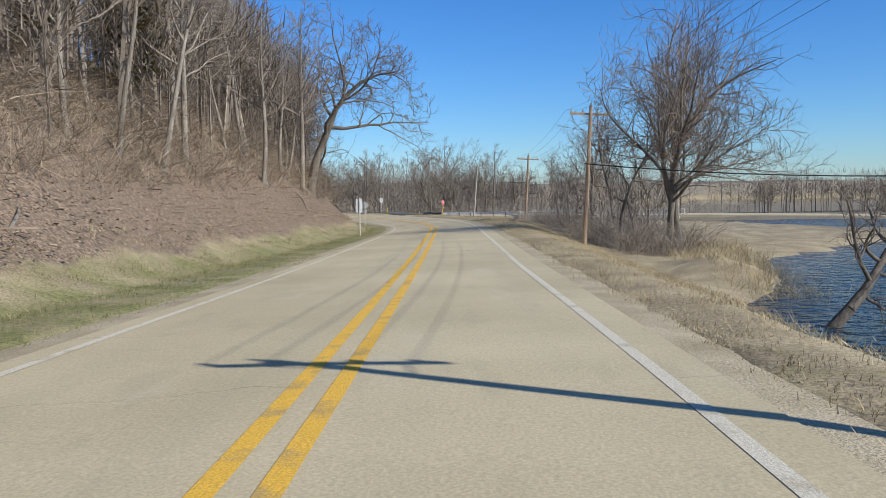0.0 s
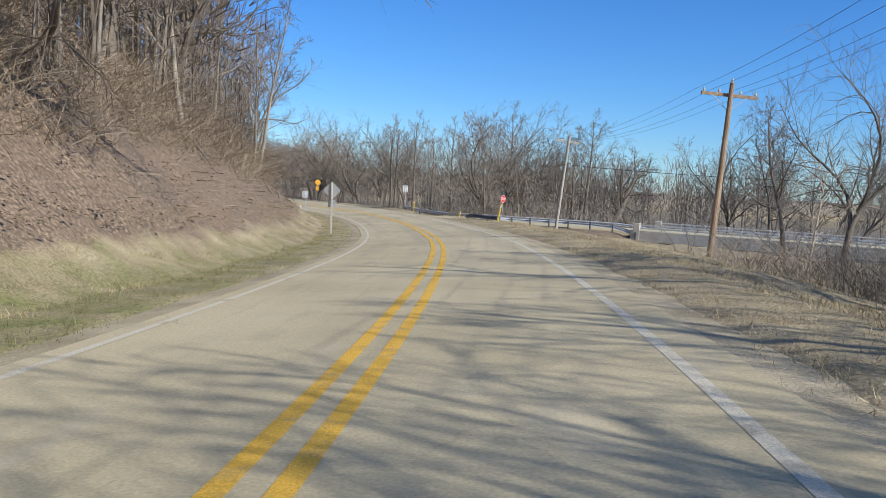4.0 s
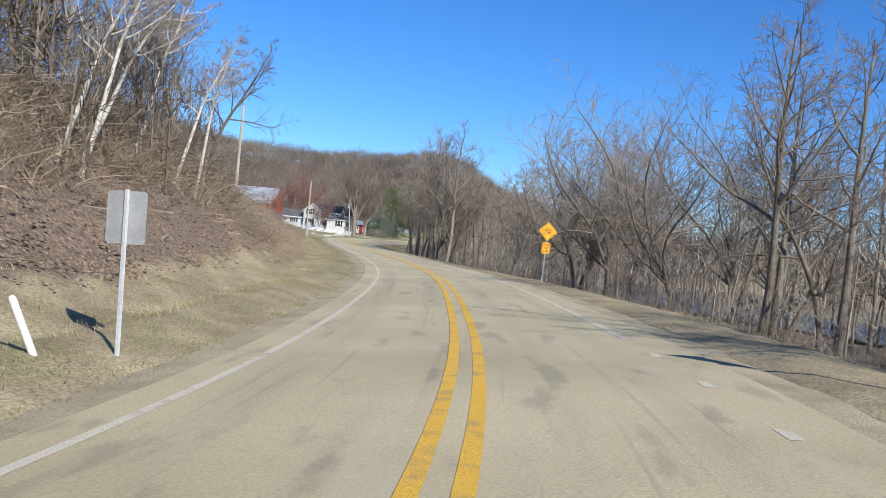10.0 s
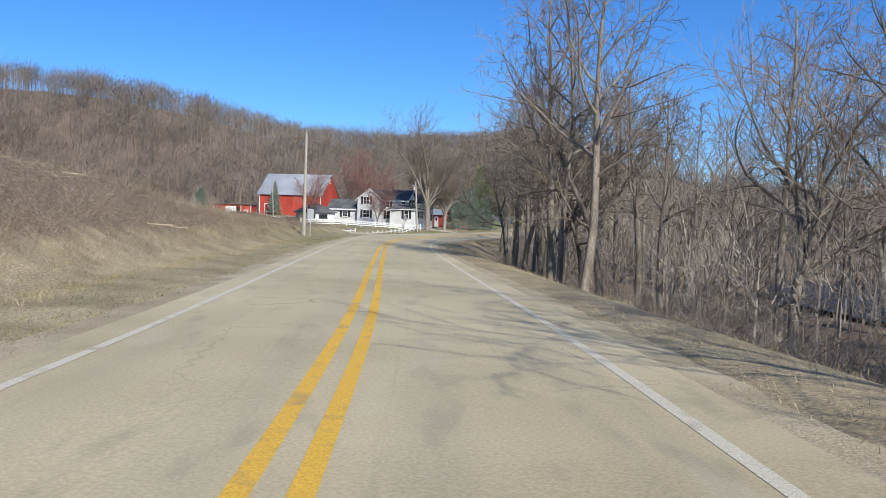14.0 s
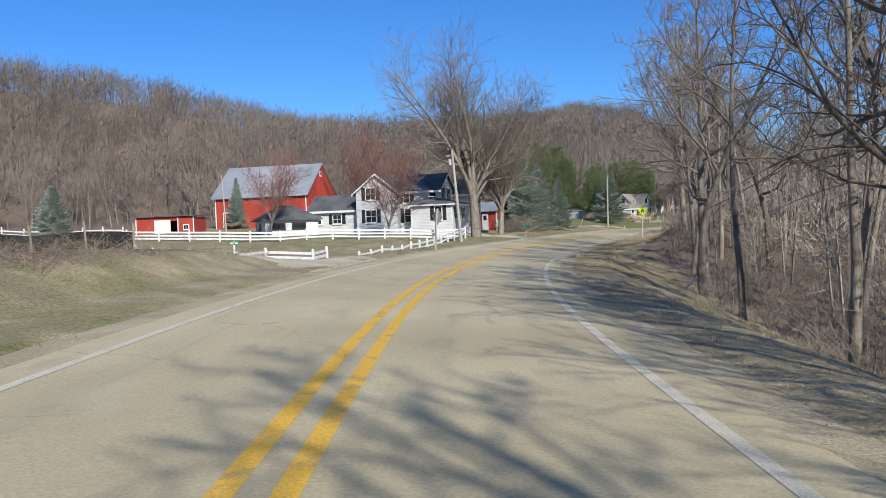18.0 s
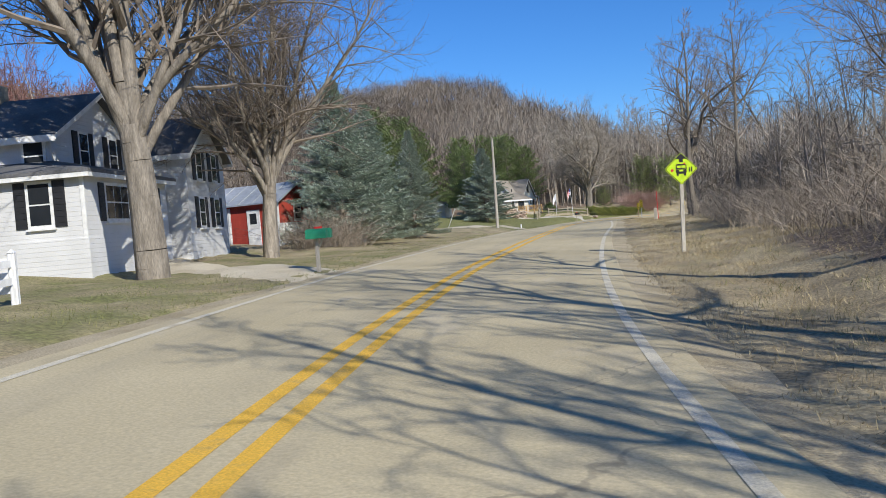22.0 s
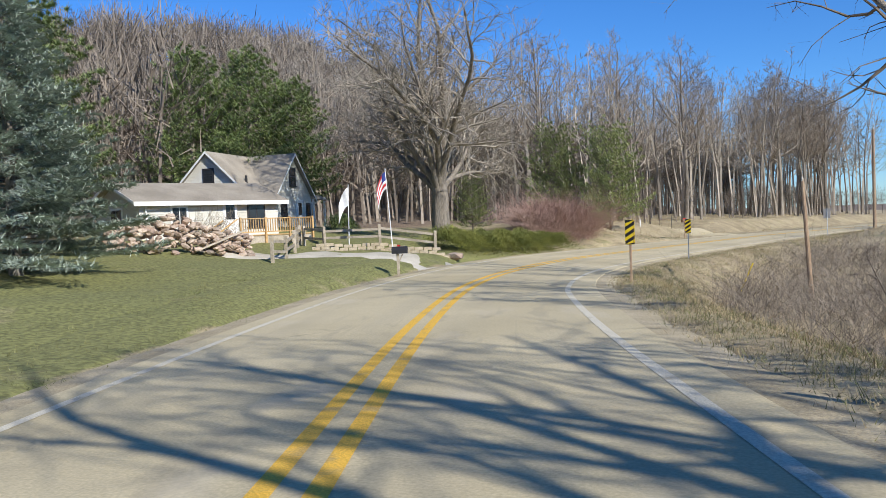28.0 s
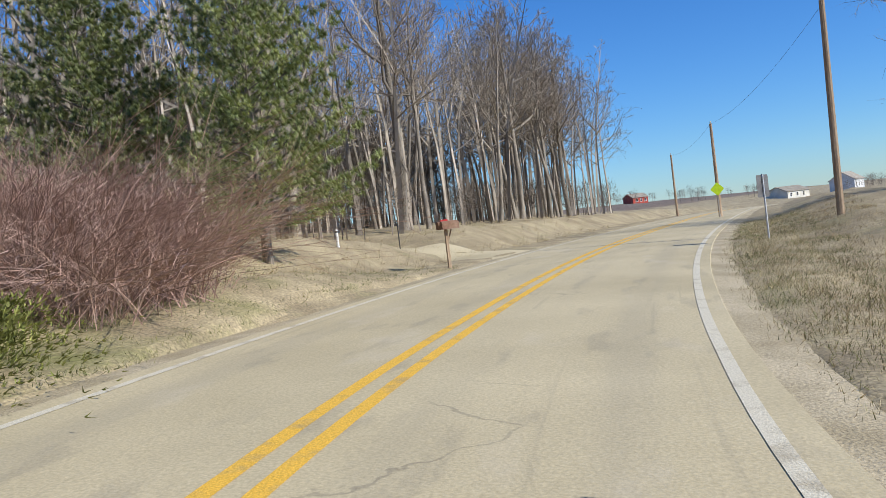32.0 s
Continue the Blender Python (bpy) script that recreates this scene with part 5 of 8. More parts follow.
def rounded(w, h, c=0.04):
    return [(-w + c, -h), (w - c, -h), (w, -h + c), (w, h - c), (w - c, h), (-w + c, h), (-w, h - c), (-w, -h + c)]


def bolts(parent, *zs):
    for z in zs:
        part("bolt", Mesh().tube([(0, 0.002, z), (0, -0.010, z)], 0.012, 6), STEEL, parent)


def border(outline, k, y0, y1, wide=0.014):
    m = Mesh()
    o = [(x * k, z * k) for x, z in outline]
    for a, b in zip(o, o[1:] + o[:1]):
        bar(m, *a, *b, wide, y0, y1)
    return m


# backs of the signs for oncoming traffic
def back_sign(x, y, face, top, plates, label, post="steel", lean=0.0, tip=0.0, front=WHITE_SIGN):
    t = sign_thing("road_sign", label, "road sign", x, y, face, lean, tip=tip)
    (u_post if post == "steel" else wood_post)(top, t)
    for nm, pts, z, ma in plates:
        p = part(nm, Mesh().prism([(a, b + z) for a, b in pts], 0.0, 0.004), ma, t)
        part("sheeting", Mesh().prism([(a * 0.98, b * 0.98 + z) for a, b in pts], -0.003, -0.0005), front, p)
        bolts(p, z - 0.15, z + 0.15)
    return t


def toward(s, back=True):
    i = int(np.argmin(np.abs(ARC - s)))
    return math.degrees(math.atan2(WAY[i, 1], WAY[i, 0])) + (0 if back else 180)


back_sign(-4.7, 65.6, 118, 2.75, [("plate", rounded(0.23, 0.5), 2.2, SIGN_BACK)], "narrow sign on a weathered wooden post, seen from behind", "wood")
back_sign(-12.5, 111.9, 96, 3.1, [("plate", diamond(0.54), 2.6, SIGN_BACK), ("lower_plate", rounded(0.23, 0.23), 1.83, SIGN_BACK)], "diamond warning sign with a small square plate, seen from behind", "wood", 1, front=YELLOW_SIGN)
back_sign(-27.85, 153.0, 112, 2.35, [("plate", rounded(0.31, 0.38), 1.95, SIGN_BACK)], "pair of rectangular signs on a steel post, seen from behind", "steel", 2)
back_sign(-103.0, 242.6, 128, 2.2, [("plate", rounded(0.26, 0.42), 1.8, SIGN_BACK)], "rectangular sign on a steel post, seen from behind", "steel")
back_sign(-125.0, 278.5, 78, 2.55, [("plate", diamond(0.54), 2.1, SIGN_BACK)], "diamond warning sign on a leaning wooden post by the fence", "wood", -7, front=YELLOW_SIGN)

# share the road
t = sign_thing("bicycle_sign", "amber diamond bicycle warning sign with a lettered plaque below", "road sign", -37.3, 186.6, toward(180) + 180, 1.5)
u_post(3.1, t)
p = part("plate", Mesh().prism([(a, b + 2.72) for a, b in diamond(0.52)], 0.0, 0.004), YELLOW_SIGN, t)
part("border", border(diamond(0.52), 0.94, -0.005, -0.0005), BLACK, p, m=pose(0, 0, 2.72))
m = ring(ring(Mesh(), 0.145, 0.016, -0.19, -0.03, -0.006, -0.001), 0.145, 0.016, 0.19, -0.03, -0.006, -0.001)
for line in ((-0.19, -0.03, -0.07, 0.16), (-0.07, 0.16, -0.055, 0.2), (-0.055, 0.2, -0.01, 0.2), (-0.09, 0.12, 0.12, 0.12), (-0.07, 0.1, 0.03, -0.06), (0.03, -0.06, 0.13, 0.15), (0.03, -0.06, 0.19, -0.03), (0.12, 0.12, 0.19, -0.03), (0.09, 0.16, 0.17, 0.16), (0.03, -0.06, 0.03, -0.13)):
    bar(m, *line, 0.02, -0.006, -0.001)
part("bicycle_symbol", m, BLACK, p, m=pose(0, 0, 2.72))
q = part("plaque", Mesh().prism([(a, b + 1.83) for a, b in rounded(0.23, 0.31)], 0.0, 0.004), YELLOW_SIGN, t)
part("border", border(rounded(0.23, 0.31), 0.94, -0.005, -0.0005, 0.01), BLACK, q, m=pose(0, 0, 1.83))
for k, word in enumerate(("SHARE", "THE", "ROAD")):
    lettering(word, 0.145, BLACK, q, 0, 2.0 - 0.17 * k)
bolts(q, 2.08, 1.58)

# speed limit
t = sign_thing("speed_limit_sign", "white speed limit sign on a steel post beside the junction", "road sign", -17.5, 157.2, toward(150) + 168, -3)
u_post(2.75, t)
p = part("plate", Mesh().prism([(a, b + 2.35) for a, b in rounded(0.305, 0.38)], 0.0, 0.004), WHITE_SIGN, t)
part("border", border(rounded(0.305, 0.38), 0.95, -0.005, -0.0005, 0.012), BLACK, p, m=pose(0, 0, 2.35))
lettering("SPEED", 0.15, BLACK, p, 0, 2.6)
lettering("LIMIT", 0.15, BLACK, p, 0, 2.45)
lettering("35", 0.42, BLACK, p, 0, 2.18)
bolts(p, 2.67, 2.02)

# stop sign of the side road, with a street name blade above
t = sign_thing("stop_sign", "red octagonal stop sign with a green street name blade above", "road sign", -5.9, 149.8, -32, 2)
u_post(2.95, t)
octo = [(0.38 * math.cos(radians(22.5 + 45 * k)) / math.cos(radians(22.5)), 0.38 * math.sin(radians(22.5 + 45 * k)) / math.cos(radians(22.5))) for k in range(8)]
p = part("plate", Mesh().prism([(a, b + 2.25) for a, b in octo], 0.0, 0.004), WHITE_SIGN, t)
part("sheeting", Mesh().prism([(a * 0.94, b * 0.94 + 2.25) for a, b in octo], -0.004, -0.0005), RED_SIGN, p)
lettering("STOP", 0.34, WHITE_SIGN, p, 0, 2.25, -0.008)
b = part("name_blade", Mesh().box(-0.45, -0.01, 2.72, 0.45, 0.01, 2.92, 0.003), GREEN_SIGN, t, m=pose(0, 0.03, 0, 0, 0, 62))
for k, w in enumerate((0.2, 0.14, 0.26)):
    part("lettering_bar", Mesh().box(-0.36 + k * 0.25, -0.016, 2.79, -0.36 + k * 0.25 + w * 0.8, 0.016, 2.85), WHITE_SIGN, b)

# school bus stop ahead
t = sign_thing("bus_stop_sign", "lime diamond warning sign with a bus symbol on a wooden post", "road sign", -130.5, 314.4, toward(335) + 180, 2)
wood_post(2.7, t, 0.055)
p = part("plate", Mesh().prism([(a, b + 2.55) for a, b in diamond(0.50)], 0.0, 0.004), LIME_SIGN, t)
part("border", border(diamond(0.50), 0.94, -0.005, -0.0005), BLACK, p, m=pose(0, 0, 2.55))
m = Mesh().prism([(-0.19, 0.30), (0.19, 0.30), (0.0, 0.46)], -0.006, -0.001)
m.box(-0.06, -0.006, 0.2, 0.06, -0.001, 0.31)
m.prism(rounded(0.16, 0.15, 0.04), -0.006, -0.001)
m.box(-0.14, -0.006, -0.21, -0.08, -0.001, -0.14).box(0.08, -0.006, -0.21, 0.14, -0.001, -0.14)
part("bus_symbol", m, BLACK, p, m=pose(0, 0, 2.55))
m = Mesh().box(-0.13, -0.009, 0.03, -0.01, -0.0065, 0.10).box(0.01, -0.009, 0.03, 0.13, -0.0065, 0.10).box(-0.06, -0.009, -0.08, 0.06, -0.0065, -0.03).box(-0.14, -0.009, -0.015, 0.14, -0.0065, -0.005)
part("bus_windows", m, LIME_SIGN, p, m=pose(0, 0, 2.55))
part("red_dot", Mesh().prism(circle(0.045, 14, -0.27, -0.04), -0.006, -0.001), RED_SIGN, p, m=pose(0, 0, 2.55))
part("red_dot", Mesh().prism(circle(0.03, 10, 0.1, 0.16), -0.010, -0.007), RED_SIGN, p, m=pose(0, 0, 2.55))
part("walkers_symbol", Mesh().box(0.23, -0.006, -0.1, 0.26, -0.001, 0.03).box(0.29, -0.006, -0.1, 0.33, -0.001, 0.05), BLACK, p, m=pose(0, 0, 2.55))
bolts(p, 2.85, 2.2)


def chevron_sign(x, y, face, high=1.35, wood=False, double=False):
    t = sign_thing("object_marker", "yellow and black diagonally striped marker board on a post", "road sign", x, y, face, 1)
    tagged(t, group="marker boards on the bend")
    wood_post(high + 0.4, t, 0.035, WOOD_POLE) if wood else u_post(high + 0.4, t)
    p = part("board", Mesh().prism([(a, b + high) for a, b in rounded(0.15, 0.39)], 0.0, 0.004), plain("yellow_marker_sheeting", (0.80, 0.58, 0.02), 0.45, grain=0.06), t)
    m = Mesh()
    for k in range(6):
        z0 = high - 0.62 + k * 0.225
        pts = [(-0.145, z0), (0.145, z0 + 0.18), (0.145, z0 + 0.295), (-0.145, z0 + 0.115)]
        pts = [(a, min(max(b, high - 0.383), high + 0.383)) for a, b in pts]
        if pts[2][1] - pts[0][1] > 0.05:
            m.prism(pts, -0.004, -0.0005)
    part("stripes", m, BLACK, p)
    if double:
        part("rear_board", Mesh().prism([(a * 0.95, b + high) for a, b in rounded(0.16, 0.39)], 0.075, 0.08), RUST, t, "dark back of a second board", m=pose(-0.06, 0.02, 0, 0, 0, -35))
    return t


chevron_sign(-150.2, 371.2, 275, 1.62)
chevron_sign(-157.07, 391.14, 268, -3.60 - ground_z(-157.07, 391.14), True, True)
chevron_sign(-157.15, 411.86, 262, -3.68 - ground_z(-157.15, 411.86))


def marker_post(x, y, high, material, label, lean=0.0, tip=0.0, turn=0.0, wide=0.05):
    t = thing("marker_post", label, "marker post", pose(x, y, ground_z(x, y), tip, lean, turn))
    part("post", Mesh().tube([(0, 0, -0.3), (0, 0, high - 0.04), (0, 0, high)], [wide, wide, wide * 0.6], 10), material, t)
    if "band" in label or material is YELLOW_POST:
        part("band", Mesh().tube([(0, 0, high * 0.78), (0, 0, high * 0.88)], wide + 0.004, 10), WHITE_SIGN if material is not WHITE_VINYL else DARK_TRIM, t)
    return t


marker_post(-16.3, 156.0, 1.25, YELLOW_POST, "yellow plastic marker post at the rail's end", 0, 3, 0, 0.06)
marker_post(-4.2, 128.4, 1.35, YELLOW_POST, "yellow plastic marker post by the sunken rail", 9, 0, 0, 0.06)
marker_post(-8.9, 139.8, 0.9, YELLOW_POST, "yellow plastic marker post by the junction", 10, 0, 0, 0.05)
marker_post(-27.7, 151.6, 0.8, WHITE_VINYL, "leaning white roadside reflector post", -23, 4, 40)
marker_post(-107, 274, 0.8, WHITE_VINYL, "white reflector post tilted in the verge grass", 48, 0, 10)
marker_post(*at_road(404.0, -5.2), 0.42, WHITE_VINYL, "low white reflector post on the verge")
back_sign(-148.9, 436.8, 120, 2.2, [("plate", rounded(0.3, 0.38), 1.8, DULL_STEEL)], "dark-backed sign on a steel post near the crest", "steel")
marker_post(-161.4, 443.9, 1.15, DARK_TRIM, "thin dark marker post with a green reflector by the drive", wide=0.022)
t = thing("guy_sleeve", "yellow plastic guy-wire sleeve leaning in the ditch", "guy wire", pose(0, 0, 0))
part("sleeve", Mesh().tube([(-154.5, 407.6, ground_z(-154.5, 407.6) - 0.2), (-153.8, 407.75, ground_z(-154.5, 407.6) + 1.35)], 0.035, 8), YELLOW_POST, t)
marker_post(-163.45, 438.7, 0.6, WHITE_VINYL, "white reflector post with a dark band")
t = thing("utility_marker", "red fibreglass rod beside a pale utility pedestal", "utility box", pose(-142.2, 349.9, ground_z(-142.2, 349.9)))
part("pedestal", Mesh().box(-0.12, -0.1, -0.2, 0.12, 0.1, 0.85, 0.03), CONCRETE, t)
part("rod", Mesh().tube([(0.16, 0, -0.2), (0.13, 0, 2.1)], 0.025, 6), RED_SIGN, t, "red marker rod")


# ---- utility poles and wires ----
def utility_pole(x, y, high, material, label, arms=0, turn=0.0, lean=(0.0, 0.0), box=False, r=0.14):
    z = ground_z(x, y)
    t = thing("utility_pole", label, "utility pole", pose(x, y, z, lean[0], lean[1], turn))
    part("pole", Mesh().tube([(0, 0, -0.5), (0, 0, high * 0.5), (0, 0, high)], [r, r * 0.85, r * 0.68], 10), material, t)
    if arms:
        part("crossarm", Mesh().box(-1.2, 0.11, high - 0.55, 1.2, 0.21, high - 0.42, 0.01), material, t)
        for sgn in (-1, 1):
            part("brace", Mesh().tube([(sgn * 0.75, 0.12, high - 0.52), (0, 0.12, high - 1.15)], 0.015, 5), STEEL, t)
            for a in (0.45, 1.1):
                part("insulator", Mesh().tube([(sgn * a, 0.16, high - 0.42), (sgn * a, 0.16, high - 0.34), (sgn * a, 0.16, high - 0.26)], [0.03, 0.055, 0.03], 8), CONCRETE, t)
    part("insulator", Mesh().tube([(0, 0, high), (0, 0, high + 0.1), (0, 0, high + 0.2)], [0.03, 0.055, 0.03], 8), CONCRETE, t)
    if box:
        part("transformer", Mesh().tube([(-0.28, 0, high - 1.15), (-0.28, 0, high - 1.1), (-0.28, 0, high - 0.65), (-0.28, 0, high - 0.6)], [0.12, 0.15, 0.15, 0.08], 14), SIGN_BACK, t, "grey transformer can")
        part("cutout", Mesh().box(-0.55, -0.06, high - 0.42, -0.2, 0.06, high - 0.3, 0.01), SIGN_BACK, t)
    return Vector((x, y, z + high))


P0 = utility_pole(13.6, 8.4, 9.0, WOOD_POLE, "brown wooden utility pole with a crossarm", 1, 4)
PA = utility_pole(10.6, 55.8, 8.2, WOOD_POLE, "brown wooden utility pole with a crossarm by the river", 1, 6, (0, 3))
PB = utility_pole(7.6, 99.8, 7.3, WOOD_POLE, "brown wooden utility pole with a crossarm above the bank", 1, 12, (0, 3))
PC = utility_pole(0.0, 137.2, 8.3, GREY_POLE, "leaning grey utility pole in front of the guardrail", 1, 24, (0, 5))
utility_pole(-70.8, 196.3, 7.3, GREY_POLE, "grey utility pole on the bank", 0)
utility_pole(-101.5, 240.6, 8.0, GREY_POLE, "grey utility pole on the low bank", 0)
utility_pole(-135.7, 293.6, 7.4, GREY_POLE, "grey utility pole with a transformer by the fence", 0, 20, (0, -4), True)
PF = utility_pole(-157.4, 354.0, 7.6, GREY_POLE, "pale utility pole on the lawn", 0, 0, (0, 1))
utility_pole(-174.0, 297.5, 6.5, GREY_POLE, "weathered yard pole by the barn", 0, 0, (0, -4), False, 0.1)
utility_pole(-151.3, 406.5, 5.6, WOOD_POLE, "leaning brown pole on the slope", 0, 0, (-4, -2), False, 0.12)
PJ = utility_pole(-145.4, 438.7, 7.7, WOOD_POLE, "dark wooden utility pole with hardware", 0, 0, (0, 1))
PH = utility_pole(-138.4, 470.5, 7.0, WOOD_POLE, "wooden utility pole with a lime sign", 0)
PI = utility_pole(-131.0, 505.0, 7.0, WOOD_POLE, "distant wooden utility pole", 0)
t = sign_thing("road_sign", "lime warning sign fixed to the pole beside the road", "road sign", -138.55, 470.2, -100)
part("plate", Mesh().prism([(a, b + 2.2) for a, b in diamond(0.5)], 0.0, 0.004), LIME_SIGN, t)
wood_post(2.5, t, 0.04)


def wire(a, b, sag, r=0.006, label="overhead black wire between the poles"):
    pts = [tuple(a.lerp(b, k / 14) - Vector((0, 0, sag * 4 * (k / 14) * (1 - k / 14)))) for k in range(15)]
    return solid("overhead_wire", Mesh().tube(pts, r, 5), WIRE, label, "wire", "overhead wires")


for dx in (-1.1, -0.45, 0.45, 1.1):
    for a, b in ((P0, PA), (PA, PB), (PB, PC)):
        off = Vector((dx, dx * 0.12, -0.3))
        wire(a + off, b + off, 0.7)
wire(PA - Vector((0, 0, 3.4)), Vector((46, 38, 2.2)), 1.2, 0.03, "thick black cable sagging across the river")
wire(PC - Vector((0, 0, 2.5)), Vector((44, 128, 2.0)), 0.8, 0.02, "black cable from the leaning pole across the river")
wire(PJ - Vector((0, 0, 0.3)), PH, 0.6)
wire(PH, PI, 0.6)
# guy wire and its sleeve by the pale pole
t = thing("guy_wire", "steel guy wire with a pale plastic sleeve", "guy wire", pose(0, 0, 0))
gz = ground_z(-163.4, 355.8)
part("cable", Mesh().tube([(-163.4, 355.8, gz), (-157.5, 353.9, PF.z - 0.5)], 0.008, 5), WIRE, t)
part("sleeve", Mesh().tube([(-163.4, 355.8, gz), (-162.35, 355.46, gz + 1.75)], 0.028, 6), WHITE_VINYL, t)


# ---- side road, rails and bridge ----
def along(points, step):
    """Places about step apart on a line of corners, with headings."""
    out = []
    for a, b in zip(points, points[1:]):
        a, b = Vector(a), Vector(b)
        n = max(1, round((b - a).length / step))
        out += [(a.lerp(b, k / n), math.degrees(math.atan2(b.y - a.y, b.x - a.x))) for k in range(n)]
    out.append((Vector(points[-1]), out[-1][1]))
    return out


v, f = [], []
sw = np.gradient(SIDE[:, :2], axis=0)
sw /= np.linalg.norm(sw, axis=1)[:, None]
for i in range(len(SIDE)):
    w = np.interp(i, [0, 3, 6, 9], [8.5, 6.5, 4.2, 3.5])
    for o, h in ((-w - 0.1, -0.4), (-w, -0.01), (0, 0.0), (w, -0.01), (w + 0.1, -0.4)):
        x, y, z = SIDE[i, 0] + sw[i, 1] * o, SIDE[i, 1] - sw[i, 0] * o, SIDE[i, 2] + h
        _, dd, jj = station([(x, y)])
        if dd[0] < 5.5:
            z = min(z, LINE[jj[0], 2] - math.tan(radians(LINE[jj[0], 3])) * dd[0] - 0.02 - 0.25 * (dd[0] < 3.9))
        v.append((x, y, z))
    if i:
        f += [(5 * i - 5 + c, 5 * i - 4 + c, 5 * i + 1 + c, 5 * i + c) for c in range(4)]
solid("side_road", Mesh().add(v, f), ASPHALT, "tan chip-seal side road leading to a small bridge", "road", kind="structure")


def w_beam(points, label, high=0.72, material=STEEL, posts=1.9):
    """A corrugated steel guardrail on posts."""
    t = thing("guardrail", label, "guardrail")
    prof = [(0.0, 0.155), (0.04, 0.12), (0.08, 0.09), (0.04, 0.05), (0.0, 0.0), (0.04, -0.05), (0.08, -0.09), (0.04, -0.12), (0.0, -0.155)]
    rows = along(points, posts)
    v, f = [], []
    for i, (p, h) in enumerate(rows):
        z = (ground_z(p.x, p.y) if len(points[0]) < 3 else p.z) + high - 0.16
        n = Vector((math.sin(radians(h)), -math.cos(radians(h))))
        for d in (0.0, -0.006):
            v += [(p.x + n.x * (a + d), p.y + n.y * (a + d), z + b) for a, b in prof]
        if i:
            k, m = 18 * (i - 1), 9
            f += [(k + c, k + c + 1, k + 18 + c + 1, k + 18 + c) for c in range(m - 1)]
            f += [(k + 9 + c + 1, k + 9 + c, k + 27 + c, k + 27 + c + 1) for c in range(m - 1)]
        base = z - high + 0.16
        part("post", Mesh().box(-0.06, -0.16, -0.5, 0.06, -0.02, high + 0.02, 0.01), DULL_STEEL, t, m=pose(p.x - n.x * 0.02, p.y - n.y * 0.02, base, 0, 0, h + 180))
        if i % 2 == 0:
            part("bolt", Mesh().tube([(0, -0.10, high - 0.16), (0, -0.07, high - 0.16)], 0.02, 6), STEEL, t, m=pose(p.x, p.y, base, 0, 0, h))
    part("rail", Mesh().add(v, f), material, t, "corrugated steel beam")
    return t


w_beam([(-17.4, 156.6), (-12, 153.9), (-6.4, 151.2), (0.5, 149.3), (9.0, 147.0), (30, 140.6)], "long corrugated steel guardrail along the side road", 0.52)
w_beam([(6.9, 139.2), (1.0, 140.9), (-4.2, 141.6), (-7.4, 141.0)], "corrugated steel guardrail before the bridge")
w_beam([(-8.0, 138.2), (-6.9, 134.4), (-5.4, 131.2), (-4.2, 128.6)], "short dark guardrail end curving down into the grass", 0.38, DULL_STEEL)
# bridge over the river
t = thing("bridge", "small concrete road bridge with steel side rails", "bridge")
a, b = Vector((8.2, 143.2, -4.28)), Vector((31.0, 136.0, -4.16))
yaw = math.degrees(math.atan2((b - a).y, (b - a).x))
m0 = pose(a.x, a.y, a.z, 0, 0, yaw)
span = (b - a).length
part("deck", Mesh().box(-0.5, -4.3, -0.75, span + 0.5, 4.3, -0.06, 0.03), CONCRETE, t, m=m0)
for sgn in (-1, 1):
    part("curb", Mesh().box(-0.5, sgn * 4.15 - 0.15, -0.06, span + 0.5, sgn * 4.15 + 0.15, 0.22, 0.03), CONCRETE, t, m=m0)
    for k in range(2):
        part("end_post", Mesh().box(k * span - 0.3, sgn * 4.15 - 0.18, -1.6, k * span + 0.3, sgn * 4.15 + 0.18, 0.85, 0.04), CONCRETE, t, m=m0)
        part("abutment", Mesh().box(k * span - 0.6, -4.2, -3.2, k * span + 0.6, 4.2, -0.75, 0.03), CONCRETE, t, m=m0) if sgn > 0 else None
    for k in range(1, 11):
        part("rail_post", Mesh().box(k * span / 11 - 0.06, sgn * 4.15 - 0.06, 0.2, k * span / 11 + 0.06, sgn * 4.15 + 0.06, 0.78, 0.01), STEEL, t, m=m0)
    for z in (0.42, 0.68):
        part("rail", Mesh().box(-0.2, sgn * 4.15 - 0.04, z - 0.05, span + 0.2, sgn * 4.15 + 0.04, z + 0.05, 0.015), STEEL, t, m=m0)

# ---- buildings ----
def clapboard(m, pitch, depth=0.02, axis=2):
    """Adds the lap of boards to a wall material, as relief along one axis."""
    n, link = m.node_tree.nodes, m.node_tree.links.new
    sep = n.new("ShaderNodeSeparateXYZ")
    link(n.new("ShaderNodeNewGeometry").outputs["Position"], sep.inputs[0])
    mul, fr, bp = n.new("ShaderNodeMath"), n.new("ShaderNodeMath"), n.new("ShaderNodeBump")
    mul.operation, mul.inputs[1].default_value, fr.operation = "MULTIPLY", -1 / pitch, "FRACT"
    link(sep.outputs[axis], mul.inputs[0]), link(mul.outputs[0], fr.inputs[0]), link(fr.outputs[0], bp.inputs["Height"])
    bp.inputs["Strength"].default_value, bp.inputs["Distance"].default_value = 0.9, depth
    p = n["Principled BSDF"]
    if p.inputs["Normal"].links:
        link(p.inputs["Normal"].links[0].from_socket, bp.inputs["Normal"])
    link(bp.outputs[0], p.inputs["Normal"])


clapboard(SIDING, 0.15)
clapboard(CREAM, 0.18)


